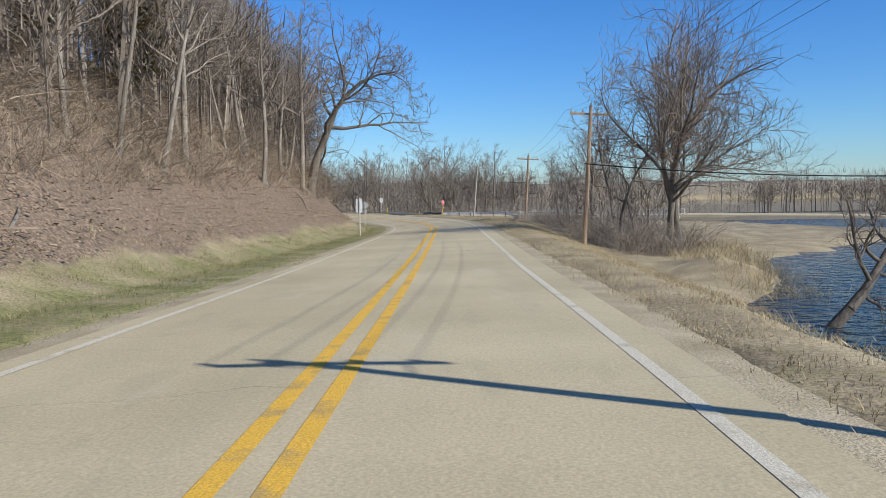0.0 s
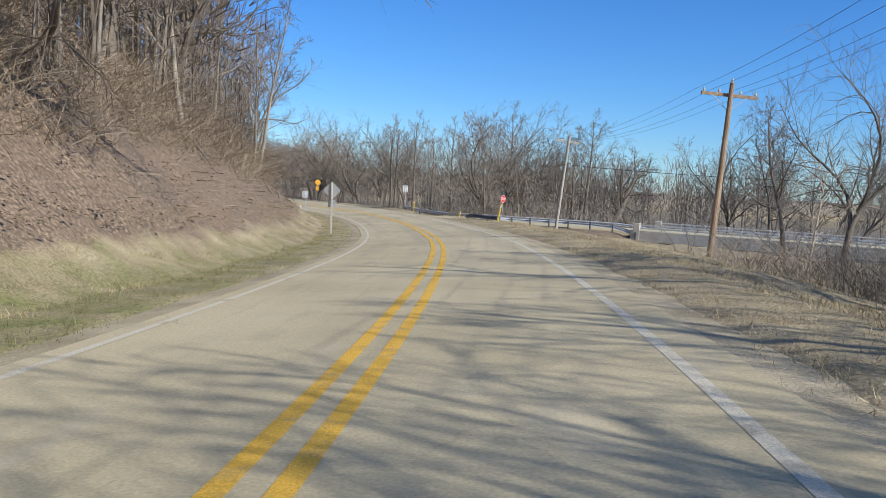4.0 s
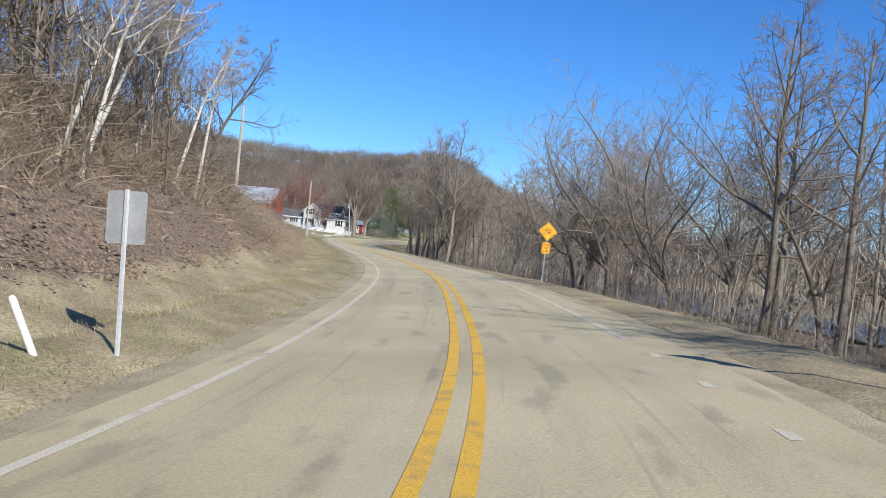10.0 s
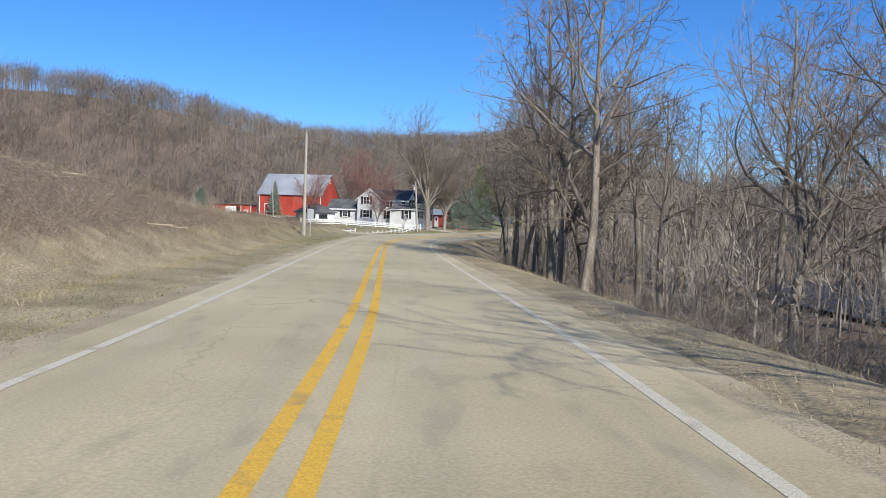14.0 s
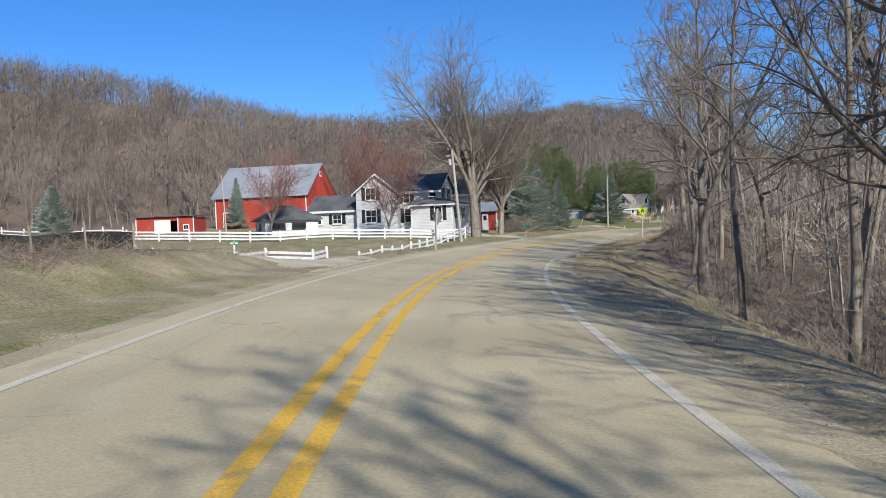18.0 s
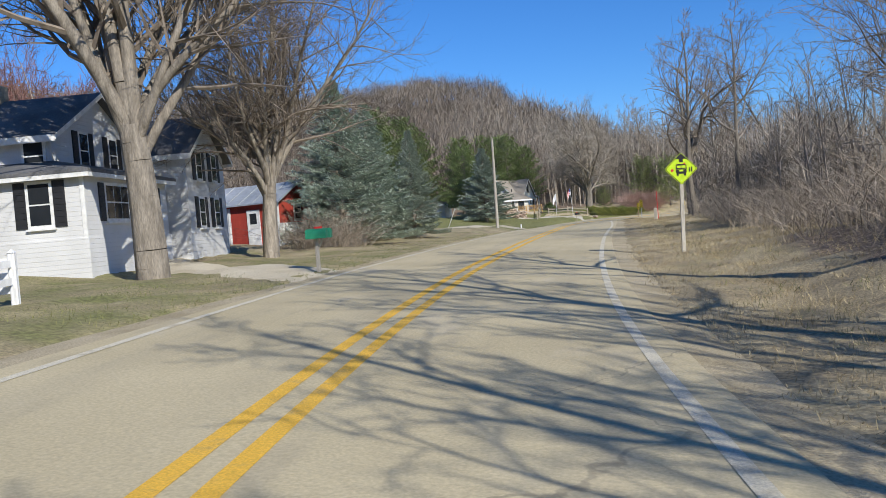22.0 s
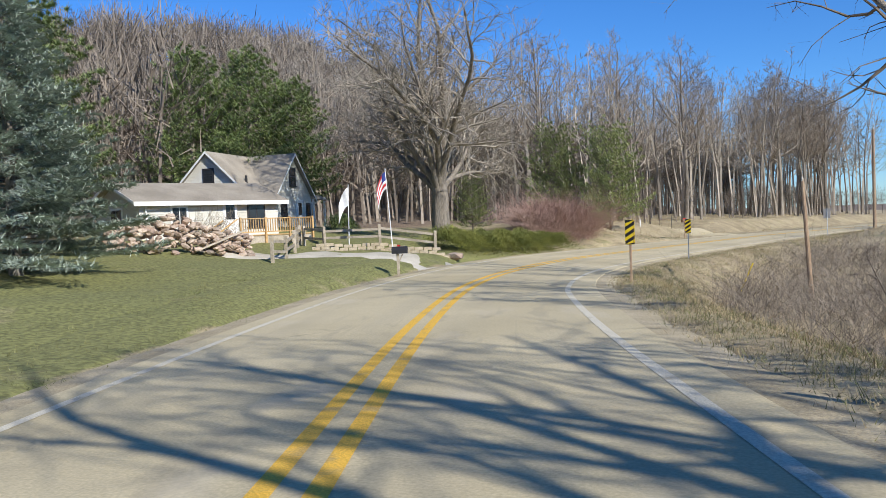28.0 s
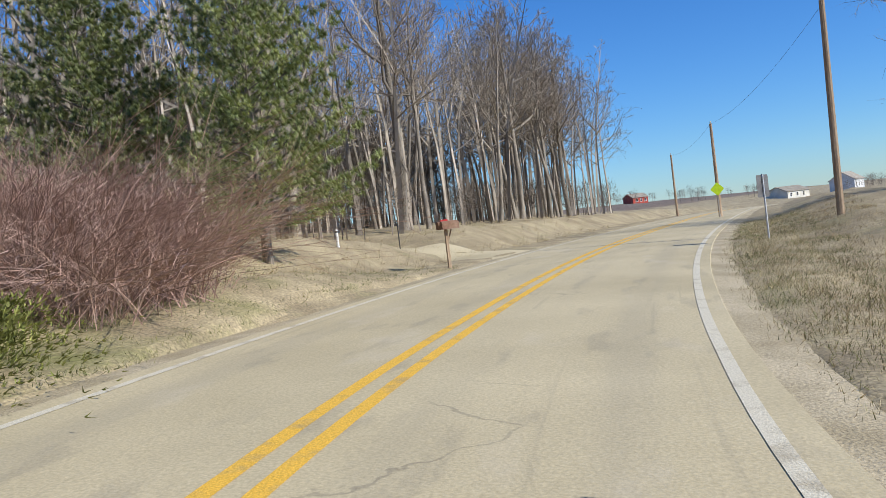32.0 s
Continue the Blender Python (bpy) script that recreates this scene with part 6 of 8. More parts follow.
def slab_roof(name, L, W, rise, over, thick, material, parent, m, x0=0.0, ribs=0.0, rib_mat=None, lip=None):
    """Two sloped slabs meeting at a ridge along x; W is the depth, with the eaves at z = 0."""
    k = rise / (W / 2)
    for sgn in (-1, 1):
        y0 = W / 2 + sgn * (W / 2 + over)
        z0 = -over * k
        a = [(x0 - over, y0, z0), (x0 + L + over, y0, z0), (x0 + L + over, W / 2, rise), (x0 - over, W / 2, rise)]
        b = [(x, y, z + thick) for x, y, z in a]
        f = [(0, 1, 2, 3), (7, 6, 5, 4), (0, 4, 5, 1), (1, 5, 6, 2), (2, 6, 7, 3), (3, 7, 4, 0)]
        p = part(name, Mesh().add(a + b, f), material, parent, m=m)
        if ribs:
            n = int((L + 2 * over) / ribs)
            for i in range(n + 1):
                x = x0 - over + i * (L + 2 * over) / n
                q = [(x - 0.02, y0, z0 + thick), (x + 0.02, y0, z0 + thick), (x + 0.02, W / 2, rise + thick), (x - 0.02, W / 2, rise + thick)]
                part("seam", Mesh().add(q + [(c, d, e + 0.035) for c, d, e in q], f), rib_mat or material, p)
        if lip:
            part("fascia", Mesh().box(x0 - over, y0 - 0.02, z0 - 0.12, x0 + L + over, y0 + 0.02, z0 + thick * 0.9), lip, p)
            for x in (x0 - over - 0.02, x0 + L + over):
                q = [(x, y0, z0 - 0.06), (x, W / 2, rise - 0.06), (x, W / 2, rise + thick * 0.9), (x, y0, z0 + thick * 0.9)]
                part("rake_board", Mesh().add(q + [(c + 0.02, d, e) for c, d, e in q], f), lip, p)


def gabled_box(L, W, h, rise, x0=0.0, deep=1.8):
    """Walls under a gable roof, ridge along x."""
    o = [(0, -deep), (W, -deep), (W, h), (W / 2, h + rise), (0, h)]
    n = 5
    v = [(x, y, z) for x in (x0, x0 + L) for y, z in o]
    return Mesh().add(v, [(4, 3, 2, 1, 0), (5, 6, 7, 8, 9)] + [(i, (i + 1) % n, (i + 1) % n + n, i + n) for i in range(n)])


def window(parent, m, w=0.8, h=1.3, shutters=True, frame_mat=TRIM, panes=(1, 2), shutter_mat=DARK_TRIM):
    """A sash window on a wall whose outside is toward -y, centred on m."""
    win = part("window", Mesh().box(-w / 2 - 0.08, -0.05, -h / 2 - 0.08, w / 2 + 0.08, 0.02, h / 2 + 0.08), frame_mat, parent, m=m)
    nx, nz = panes
    for i in range(nx):
        for j in range(nz):
            x0, z0 = -w / 2 + i * w / nx, -h / 2 + j * h / nz
            part("pane", Mesh().box(x0 + 0.025, -0.062, z0 + 0.025, x0 + w / nx - 0.025, -0.052, z0 + h / nz - 0.025), GLASS, win)
    part("sill", Mesh().box(-w / 2 - 0.12, -0.12, -h / 2 - 0.14, w / 2 + 0.12, -0.0, -h / 2 - 0.08), frame_mat, win)
    if shutters:
        for sgn in (-1, 1):
            sh = part("shutter", Mesh().box(sgn * (w / 2 + 0.28) - 0.19, -0.045, -h / 2 - 0.06, sgn * (w / 2 + 0.28) + 0.19, 0.0, h / 2 + 0.06), shutter_mat, win)
            for k in range(7):
                z = -h / 2 + (k + 0.5) * h / 7
                part("slat", Mesh().box(sgn * (w / 2 + 0.28) - 0.15, -0.06, z - 0.03, sgn * (w / 2 + 0.28) + 0.15, -0.046, z + 0.03), shutter_mat, sh)
    return win


def face(x, y, z, turn=0.0):
    return pose(x, y, z, 0, 0, turn)


# farmhouse
FH = thing("farmhouse", "white clapboard farmhouse with black shutters and grey shingle roofs", "house", pose(-149.15, 306.2, -3.4, 0, 0, 28))
part("wall", gabled_box(5.4, 7, 3.75, 1.75, -5.4), SIDING, FH)
slab_roof("roof", 5.4, 7, 1.75, 0.35, 0.12, SHINGLE, FH, pose(0, 0, 3.75), -5.4, lip=TRIM)
# cross wing, its gable toward the yard
cw = pose(-8.5, -1.2, 0) @ pose(0, 0, 0, 0, 0, 90) @ pose(0, -4.4, 0)
part("wall", gabled_box(6.0, 4.4, 3.75, 1.75), SIDING, FH, m=cw)
slab_roof("roof", 6.0, 4.4, 1.75, 0.35, 0.12, SHINGLE, FH, cw @ pose(0, 0, 3.75), 0, lip=TRIM)
# rear wing
part("wall", gabled_box(7.2, 5.0, 3.5, 1.6, -5.0), SIDING, FH, m=pose(0, 6.6, 0))
slab_roof("roof", 7.2, 5.0, 1.6, 0.35, 0.12, SHINGLE, FH, pose(0, 6.6, 3.5), -5.0, lip=TRIM)
# kitchen ell
part("wall", gabled_box(5.6, 5, 2.1, 1.5, -14.0), SIDING, FH, m=pose(0, -0.2, 0))
slab_roof("roof", 5.6, 5, 1.5, 0.35, 0.12, SHINGLE, FH, pose(0, -0.2, 2.1), -14.0, lip=TRIM)
# enclosed porch round the corner
part("porch_wall", Mesh().box(-2.5, -1.7, -1.0, 1.8, 5.2, 2.25), SIDING, FH)
o = [(-2.8, -2.05), (2.15, -2.05), (2.15, 5.5), (-2.8, 5.5)]
i = [(-2.3, -0.02), (0.05, -0.02), (0.05, 4.6), (-2.3, 4.6)]
part("porch_roof", Mesh().add([(*p, 2.2) for p in o] + [(*p, 2.32) for p in o] + [(*p, 2.85) for p in i], [(3, 2, 1, 0), (0, 1, 5, 4), (1, 2, 6, 5), (2, 3, 7, 6), (3, 0, 4, 7), (4, 5, 9, 8), (5, 6, 10, 9), (6, 7, 11, 10), (7, 4, 8, 11), (8, 9, 10, 11)]), SHINGLE, FH)
part("porch_fascia", Mesh().box(-2.78, -2.04, 2.06, 2.14, -1.98, 2.2).box(2.1, -1.98, 2.06, 2.14, 5.5, 2.2), TRIM, FH)
for x in (-2.5, 1.7):
    part("corner_board", Mesh().box(x - 0.02, -1.73, -0.9, x + 0.12, -1.69, 2.2), TRIM, FH)
part("chimney", Mesh().box(-4.0, 3.2, 4.6, -3.4, 3.8, 6.2, 0.02), BLOCK, FH, "brick chimney")
for x, y, z, w, h, turn, sh, pn in (
    (-6.9, -1.2, 1.25, 1.1, 1.25, 0, True, (2, 2)), (-6.9, -1.2, 3.55, 1.0, 1.2, 0, True, (2, 2)), (-3.4, 0, 3.0, 0.62, 1.0, 0, True, (1, 2)), (-3.3, 0, 1.2, 0.62, 1.35, 0, True, (1, 2)),
    (-0.6, 0, 3.05, 0.7, 1.0, 0, False, (1, 2)), (0.35, -1.7, 1.3, 0.72, 1.35, 0, True, (1, 2)), (1.8, 0.6, 1.3, 1.7, 1.15, 90, True, (3, 2)), (1.8, 3.6, 1.3, 0.8, 1.15, 90, True, (1, 2)),
    (0, 2.3, 3.35, 0.62, 1.25, 90, True, (1, 2)), (0, 4.7, 3.35, 0.62, 1.25, 90, True, (1, 2)), (2.2, 8.1, 3.0, 0.6, 1.15, 90, True, (1, 2)), (2.2, 10.1, 3.0, 0.6, 1.15, 90, True, (1, 2)),
    (2.2, 8.1, 1.0, 0.6, 1.2, 90, True, (1, 2)), (2.2, 10.1, 1.0, 0.6, 1.2, 90, True, (1, 2)), (-11.0, -0.2, 1.1, 0.9, 0.9, 0, True, (2, 2)), (-13.1, -0.2, 1.1, 0.6, 0.9, 0, False, (1, 2))):
    window(FH, face(x, y, z, turn), w, h, sh, panes=pn)
part("foundation", Mesh().box(-8.55, -1.25, -1.6, -4.05, 0.1, 0.15).box(-2.55, -1.75, -1.6, 1.85, 5.25, 0.15), SIDING, FH)

# red barn
BN = thing("barn", "large red barn with a grey standing-seam tin roof", "barn", pose(-180.2 - 0.883 * 13 + 0.469 * 5.35, 317.2 - 0.469 * 13 - 0.883 * 5.35, -2.85, 0, 0, 28))
part("wall", gabled_box(13, 10.7, 4.4, 4.1, 0, 2.0), RED_WALL, BN)
slab_roof("roof", 13, 10.7, 4.1, 0.4, 0.1, TIN, BN, pose(0, 0, 4.4), 0, 0.6, TIN)
for k in range(44):
    part("board_batten", Mesh().box(0.15 + k * 0.29, -0.025, -1.5, 0.19 + k * 0.29, 0.0, 4.35), RED_WALL, BN)
for k in range(36):
    y = 0.12 + k * 0.295
    part("board_batten", Mesh().box(13.0, y, -1.5, 13.025, y + 0.04, 4.4 + 4.1 * (1 - abs(y - 5.35) / 5.35) - 0.15), RED_WALL, BN)
window(BN, face(13, 5.35, 7.2, 90), 0.5, 0.5, False, panes=(2, 2))
part("door_panel", Mesh().box(1.2, -0.06, -0.2, 3.4, -0.03, 2.2), RED_WALL, BN)
part("door_trim", Mesh().box(1.1, -0.08, 2.2, 3.5, -0.02, 2.32).box(1.1, -0.08, -0.2, 1.2, -0.02, 2.2).box(3.4, -0.08, -0.2, 3.5, -0.02, 2.2), TRIM, BN)
part("corner_board", Mesh().box(-0.03, -0.03, -1.5, 0.12, 0.0, 4.35).box(12.9, -0.03, -1.5, 13.03, 0.0, 4.35), TRIM, BN)

# white garage with a hipped roof
GA = thing("garage", "white garage with a grey hipped shingle roof behind the fence", "garage", pose(-160.0, 292.4, -4.05, 0, 0, 64))
part("wall", Mesh().box(0, 0, -1.2, 5.4, 5.0, 1.85), SIDING, GA)
o, i = [(-0.4, -0.4), (5.8, -0.4), (5.8, 5.4), (-0.4, 5.4)], [(2.2, 2.5), (3.2, 2.5)]
part("roof", Mesh().add([(*p, 1.77) for p in o] + [(*p, 1.9) for p in o] + [(*p, 3.4) for p in i], [(3, 2, 1, 0), (0, 1, 5, 4), (1, 2, 6, 5), (2, 3, 7, 6), (3, 0, 4, 7), (4, 5, 9, 8), (5, 6, 9), (6, 7, 8, 9), (7, 4, 8)]), SHINGLE, GA)
for x in (1.3, 3.4):
    window(GA, face(x, 0, 1.2), 1.3, 0.5, False, panes=(3, 1), frame_mat=DARK_TRIM)
window(GA, face(0, 2.5, 1.2, -90), 0.8, 0.5, False, panes=(2, 1), frame_mat=DARK_TRIM)
part("door_panel", Mesh().box(4.3, -0.05, -0.6, 5.15, -0.01, 1.5), TRIM, GA)

# small red shed with an open bay
RS = thing("red_shed", "small red shed with a white sliding door and an open bay", "shed", pose(-185.6, 292.8, -3.4, 0, 0, 36))
part("wall", Mesh().box(0, 0.05, -1.0, 0.15, 4, 2.3).box(7.0, 0.05, -1.0, 7.15, 4, 2.15).box(0.15, 3.85, -1.0, 7.0, 4, 2.2).box(0.15, 0.05, -1, 2.3, 0.2, 2.3).box(4.3, 0.05, 1.8, 7.0, 0.2, 2.2).box(5.2, 0.05, -1, 7.0, 0.2, 1.8).box(2.3, 0.05, 1.9, 4.3, 0.2, 2.25), RED_WALL, RS)
part("roof", Mesh().box(-0.25, -0.3, 2.3, 7.4, 4.3, 2.42), DULL_STEEL, RS)
part("sliding_door", Mesh().box(2.3, -0.02, -0.6, 4.3, 0.04, 1.9), TRIM, RS)
for x in (-0.02, 5.15, 7.05):
    part("corner_board", Mesh().box(x, 0.0, -1, x + 0.12, 0.045, 2.25), TRIM, RS)
window(RS, face(6.2, 0.05, 1.0), 0.6, 0.5, False, panes=(2, 1))

# red outbuilding by the spruces
RO = thing("red_outbuilding", "red gabled outbuilding with a pale metal roof", "shed", pose(-156.4, 328.5, -3.4, 0, 0, 188))
part("wall", gabled_box(7.5, 4.0, 1.75, 1.0), RED_WALL, RO)
part("lower_wall", Mesh().box(-0.03, 0.02, -1, 0.0, 3.98, 0.45), TRIM, RO)
slab_roof("roof", 7.5, 4.0, 1.0, 0.35, 0.08, TIN, RO, pose(0, 0, 1.75), 0, 0.9)
window(RO, face(0, 2.0, 1.0, -90), 0.6, 0.7, False)
part("corner_board", Mesh().box(-0.035, 3.9, -1, 0.1, 4.03, 1.75), TRIM, RO)
sd = part("sliding_door", Mesh().box(3.2, 4.0, -1.0, 5.9, 4.05, 1.5), SIDING, RO, "pale sliding barn door")
for k in range(4):
    part("batten", Mesh().box(3.25 + k * 0.85, 4.051, -0.9, 3.32 + k * 0.85, 4.075, 1.45), TRIM, sd)
dr = part("door", Mesh().box(1.2, 4.0, -0.8, 2.05, 4.06, 1.3), TRIM, RO, "white door with a small window")
part("pane", Mesh().box(1.4, 4.061, 0.5, 1.85, 4.07, 1.1), GLASS, dr)


# ---- white rail fences ----
def rail_fence(points, high, rails, label, step=2.4, material=WHITE_VINYL, post=0.065, rail=(0.02, 0.07), rough_cut=False, group="farm fences", taper=1.0):
    t = tagged(thing("fence", label, "fence"), group=group)
    rows = along([(*p,) for p in points], step)
    spots = []
    for k, (p, h) in enumerate(rows):
        z = ground_z(p.x, p.y) - high * (1 - taper) * (1 - k / (len(rows) - 1))
        spots.append(Vector((p.x, p.y, z)))
        jig = rng.uniform(-2.5, 2.5) if rough_cut else 0
        po = part("post", Mesh().box(-post, -post, -0.4, post, post, high + 0.06, 0.012), material, t, m=pose(p.x, p.y, z, jig, jig, h))
        if not rough_cut:
            part("cap", Mesh().add([(-post - 0.012, -post - 0.012, high + 0.06), (post + 0.012, -post - 0.012, high + 0.06), (post + 0.012, post + 0.012, high + 0.06), (-post - 0.012, post + 0.012, high + 0.06), (0, 0, high + 0.14)], [(3, 2, 1, 0), (0, 1, 4), (1, 2, 4), (2, 3, 4), (3, 0, 4)]), material, po)
    for a, b in zip(spots, spots[1:]):
        for z in rails:
            za, zb = (z + rng.uniform(-0.05, 0.05), z + rng.uniform(-0.05, 0.05)) if rough_cut else (z, z)
            d = (b - a).normalized()
            n = Vector((-d.y, d.x, 0)).normalized() * rail[0]
            v = []
            for p, zz_ in ((a, za), (b, zb)):
                v += [p + n + Vector((0, 0, zz_ - rail[1])), p - n + Vector((0, 0, zz_ - rail[1])), p - n + Vector((0, 0, zz_ + rail[1])), p + n + Vector((0, 0, zz_ + rail[1]))]
            part("rail", Mesh().add(v, [(0, 1, 2, 3), (7, 6, 5, 4), (0, 4, 5, 1), (1, 5, 6, 2), (2, 6, 7, 3), (3, 7, 4, 0)]), material, t)
    return t


rail_fence([(-128.0, 275.0), (-133.1, 285.8), (-138.9, 298.0)], 0.9, (0.42, 0.76), "white two-rail fence following the road's edge", 2.0, taper=0.3)
rail_fence([(-138.9, 298.0), (-142.3, 294.6), (-150, 286.4), (-157.0, 279.0), (-163, 273.5)], 0.9, (0.25, 0.52, 0.8), "white rail fence across the farmhouse yard")
rail_fence([(-126.4, 271.1), (-125.3, 269.2), (-127.6, 267.9), (-132.0, 267.3), (-143, 268.0), (-155, 270.5)], 0.62, (0.25, 0.5), "white rail fence along the gravel drive")
rail_fence([(-176, 286), (-186, 280), (-196, 270)], 1.0, (0.35, 0.72), "white rail fence by the paddock")


def draped(name, points, half, material, label, lift=0.05):
    """A strip laid over the ground along a line; half: its half widths at the ends."""
    line = spline([(*p, 0) for p in points], 0.8)
    way = np.gradient(line[:, :2], axis=0)
    way /= np.linalg.norm(way, axis=1)[:, None]
    w = np.interp(np.arange(len(line)), np.linspace(0, len(line) - 1, len(half)), half)
    v, f, cols = [], [], 7
    for i in range(len(line)):
        for c in range(cols):
            o = (c / (cols - 1) * 2 - 1) * w[i]
            v.append((line[i, 0] - way[i, 1] * o, line[i, 1] + way[i, 0] * o))
        if i:
            f += [(cols * (i - 1) + c, cols * i + c, cols * i + c + 1, cols * (i - 1) + c + 1) for c in range(cols - 1)]
    v = np.array(v)
    z = terrain(v[:, 0], v[:, 1]) + lift
    s, d, _ = station(v)
    edge = (np.arange(len(v)) % cols == 0) | (np.arange(len(v)) % cols == cols - 1)
    z = np.where(edge, z - lift - 0.06, z)
    _, _, i = station(v)
    z = np.where(np.abs(d) < 5.0, np.minimum(z, LINE[i, 2] - np.tan(np.radians(LINE[i, 3])) * d - 0.02), z)
    return solid(name, Mesh().add(np.c_[v, z].tolist(), [g[::-1] for g in f]), material, label, "driveway", kind="structure", smooth=True)


draped("driveway_1", [(-111.0, 263.5), (-116, 263.6), (-124, 264.2), (-140, 265.0), (-160, 268.5), (-185, 280)], (6.0, 3.4, 2.0, 1.7, 1.8, 2.0), DRIVE, "pale limestone gravel drive into the farm", 0.07)
draped("driveway_2", [(-134.0, 306.2), (-139.5, 306.8), (-147, 309.5), (-157, 316)], (3.0, 1.6, 1.3, 1.3), DRIVE, "narrow gravel drive beside the big maple", 0.06)
draped("driveway_3", [(-153.6, 362.0), (-159.0, 360.8), (-163.2, 356.0), (-165.6, 349.5), (-167.5, 338.0)], (3.6, 2.0, 1.6, 1.6, 1.6), DRIVE, "pale gravel drive crossing the lawn", 0.06)
draped("driveway_4", [(-163.6, 400.4), (-167.6, 400.4), (-171.5, 398.9), (-178, 396.8)], (3.4, 2.0, 1.5, 1.4), CONCRETE, "pale concrete driveway by the block wall", 0.06)
draped("driveway_5", [(-155.6, 443.6), (-159.8, 446.4), (-165, 450), (-175, 455.5)], (3.4, 2.0, 1.7, 1.7), ASPHALT, "paved driveway beside the mailbox", 0.06)
# a low heap of dark mulch inside the drive fence
hv = [(-126.5 + 5.5 * math.cos(a) * k, 264.2 + 1.3 * math.sin(a) * k) for k in (1, 0.7, 0.35) for a in (6.2832 * j / 18 for j in range(18))] + [(-126.5, 264.2)]
hz = [0.0] * 18 + [0.35] * 18 + [0.55] * 18 + [0.6]
solid("mulch_heap", Mesh().add([(x - 6.2, y + 2.6, ground_z(x - 6.2, y + 2.6) - 0.05 + 0.8 * h) for (x, y), h in zip(hv, hz)], [(r * 18 + j, r * 18 + (j + 1) % 18, r * 18 + 18 + (j + 1) % 18, r * 18 + 18 + j) for r in range(2) for j in range(18)] + [(36 + j, 36 + (j + 1) % 18, 54) for j in range(18)]), mat("dark_mulch", (0.035, 0.025, 0.02), (0.07, 0.05, 0.04), 2, 14, 0.95, 0.8, grain=0.4), "low heap of dark mulch beside the fence", "mulch", smooth=True)
# black silt fence on the low bank
t = thing("silt_fence", "black fabric silt fence on wooden stakes along the bank", "fence")
pts = [(-107, 236), (-112.5, 242.5), (-117, 249.5), (-119.5, 256)]
rows = along(pts, 2.4)
v, f = [], []
for k, (p, h) in enumerate(rows):
    z = ground_z(p.x, p.y)
    part("stake", Mesh().box(-0.03, -0.03, -0.3, 0.03, 0.03, 0.95 + 0.1 * rng.random(), 0.006), GREY_WOOD, t, m=pose(p.x, p.y, z, rng.uniform(-4, 4), rng.uniform(-4, 4), h))
    v += [(p.x - 0.04, p.y, z - 0.1), (p.x - 0.04, p.y, z + 0.62 + 0.1 * rng.random()), (p.x - 0.05, p.y, z + 0.6), (p.x - 0.05, p.y, z - 0.1)]
    if k:
        f += [(4 * k - 4 + a, 4 * k + a, 4 * k + (a + 1) % 4, 4 * k - 4 + (a + 1) % 4) for a in range(4)]
part("fabric", Mesh().add(v, f), SILT, t)
# address sign on the drive fence, writing as plain bars
t = sign_thing("address_sign", "green address plate on a white post by the drive", "sign", -129.1, 267.0, -40)
part("post", Mesh().box(-0.05, 0.01, -0.3, 0.05, 0.11, 1.2, 0.01), WHITE_VINYL, t)
p = part("plate", Mesh().box(-0.28, -0.006, 0.98, 0.28, 0.0, 1.18, 0.002), GREEN_SIGN, t)
for x0, x1 in ((-0.2, -0.02), (0.04, 0.2)):
    part("lettering_bar", Mesh().box(x0, -0.009, 1.04, x1, -0.006, 1.12), WHITE_SIGN, p)


def mailbox(x, y, face_deg, box_mat, post_mat, label, high=1.0, twin=False):
    t = sign_thing("mailbox", label, "mailbox", x, y, face_deg)
    part("post", Mesh().box(-0.05, -0.05, -0.4, 0.05, 0.05, high, 0.01), post_mat, t)
    part("brace", Mesh().tube([(0, 0, high * 0.6), (0, -0.2, high - 0.02)], 0.025, 6), post_mat, t)
    out = [(-0.13, 0.0), (0.13, 0.0), (0.13, 0.15)] + [(0.13 * math.cos(a), 0.15 + 0.13 * math.sin(a)) for a in (math.pi * k / 8 for k in range(1, 8))] + [(-0.13, 0.15)]
    for k in range(2 if twin else 1):
        b = part("box", Mesh().prism([(a, b_ + high) for a, b_ in out], -0.38, 0.22), box_mat, t, m=pose(0.34 * k - (0.17 if twin else 0), 0, 0))
        part("door", Mesh().prism([(a * 0.95, b_ * 0.97 + high + 0.004) for a, b_ in out], -0.395, -0.381), box_mat, b)
        part("flag", Mesh().box(0.135, -0.1, high + 0.1, 0.145, -0.06, high + 0.34).box(0.135, -0.1, high + 0.28, 0.145, 0.03, high + 0.34), RED_SIGN, b)
    return t


mailbox(-139.1, 307.4, -160 + 180, GREEN_SIGN, GREY_POLE, "dark green mailbox on a post at the lawn's edge", 0.95, True)
mailbox(-166.6, 394.6, 15, DARK_TRIM, GREY_WOOD, "black mailbox on a wooden post by the driveway", 1.0)
mailbox(-159.65, 437.3, 20, RUST, WOOD_POLE, "brown mailbox on a wooden post by the side drive", 1.3, True)

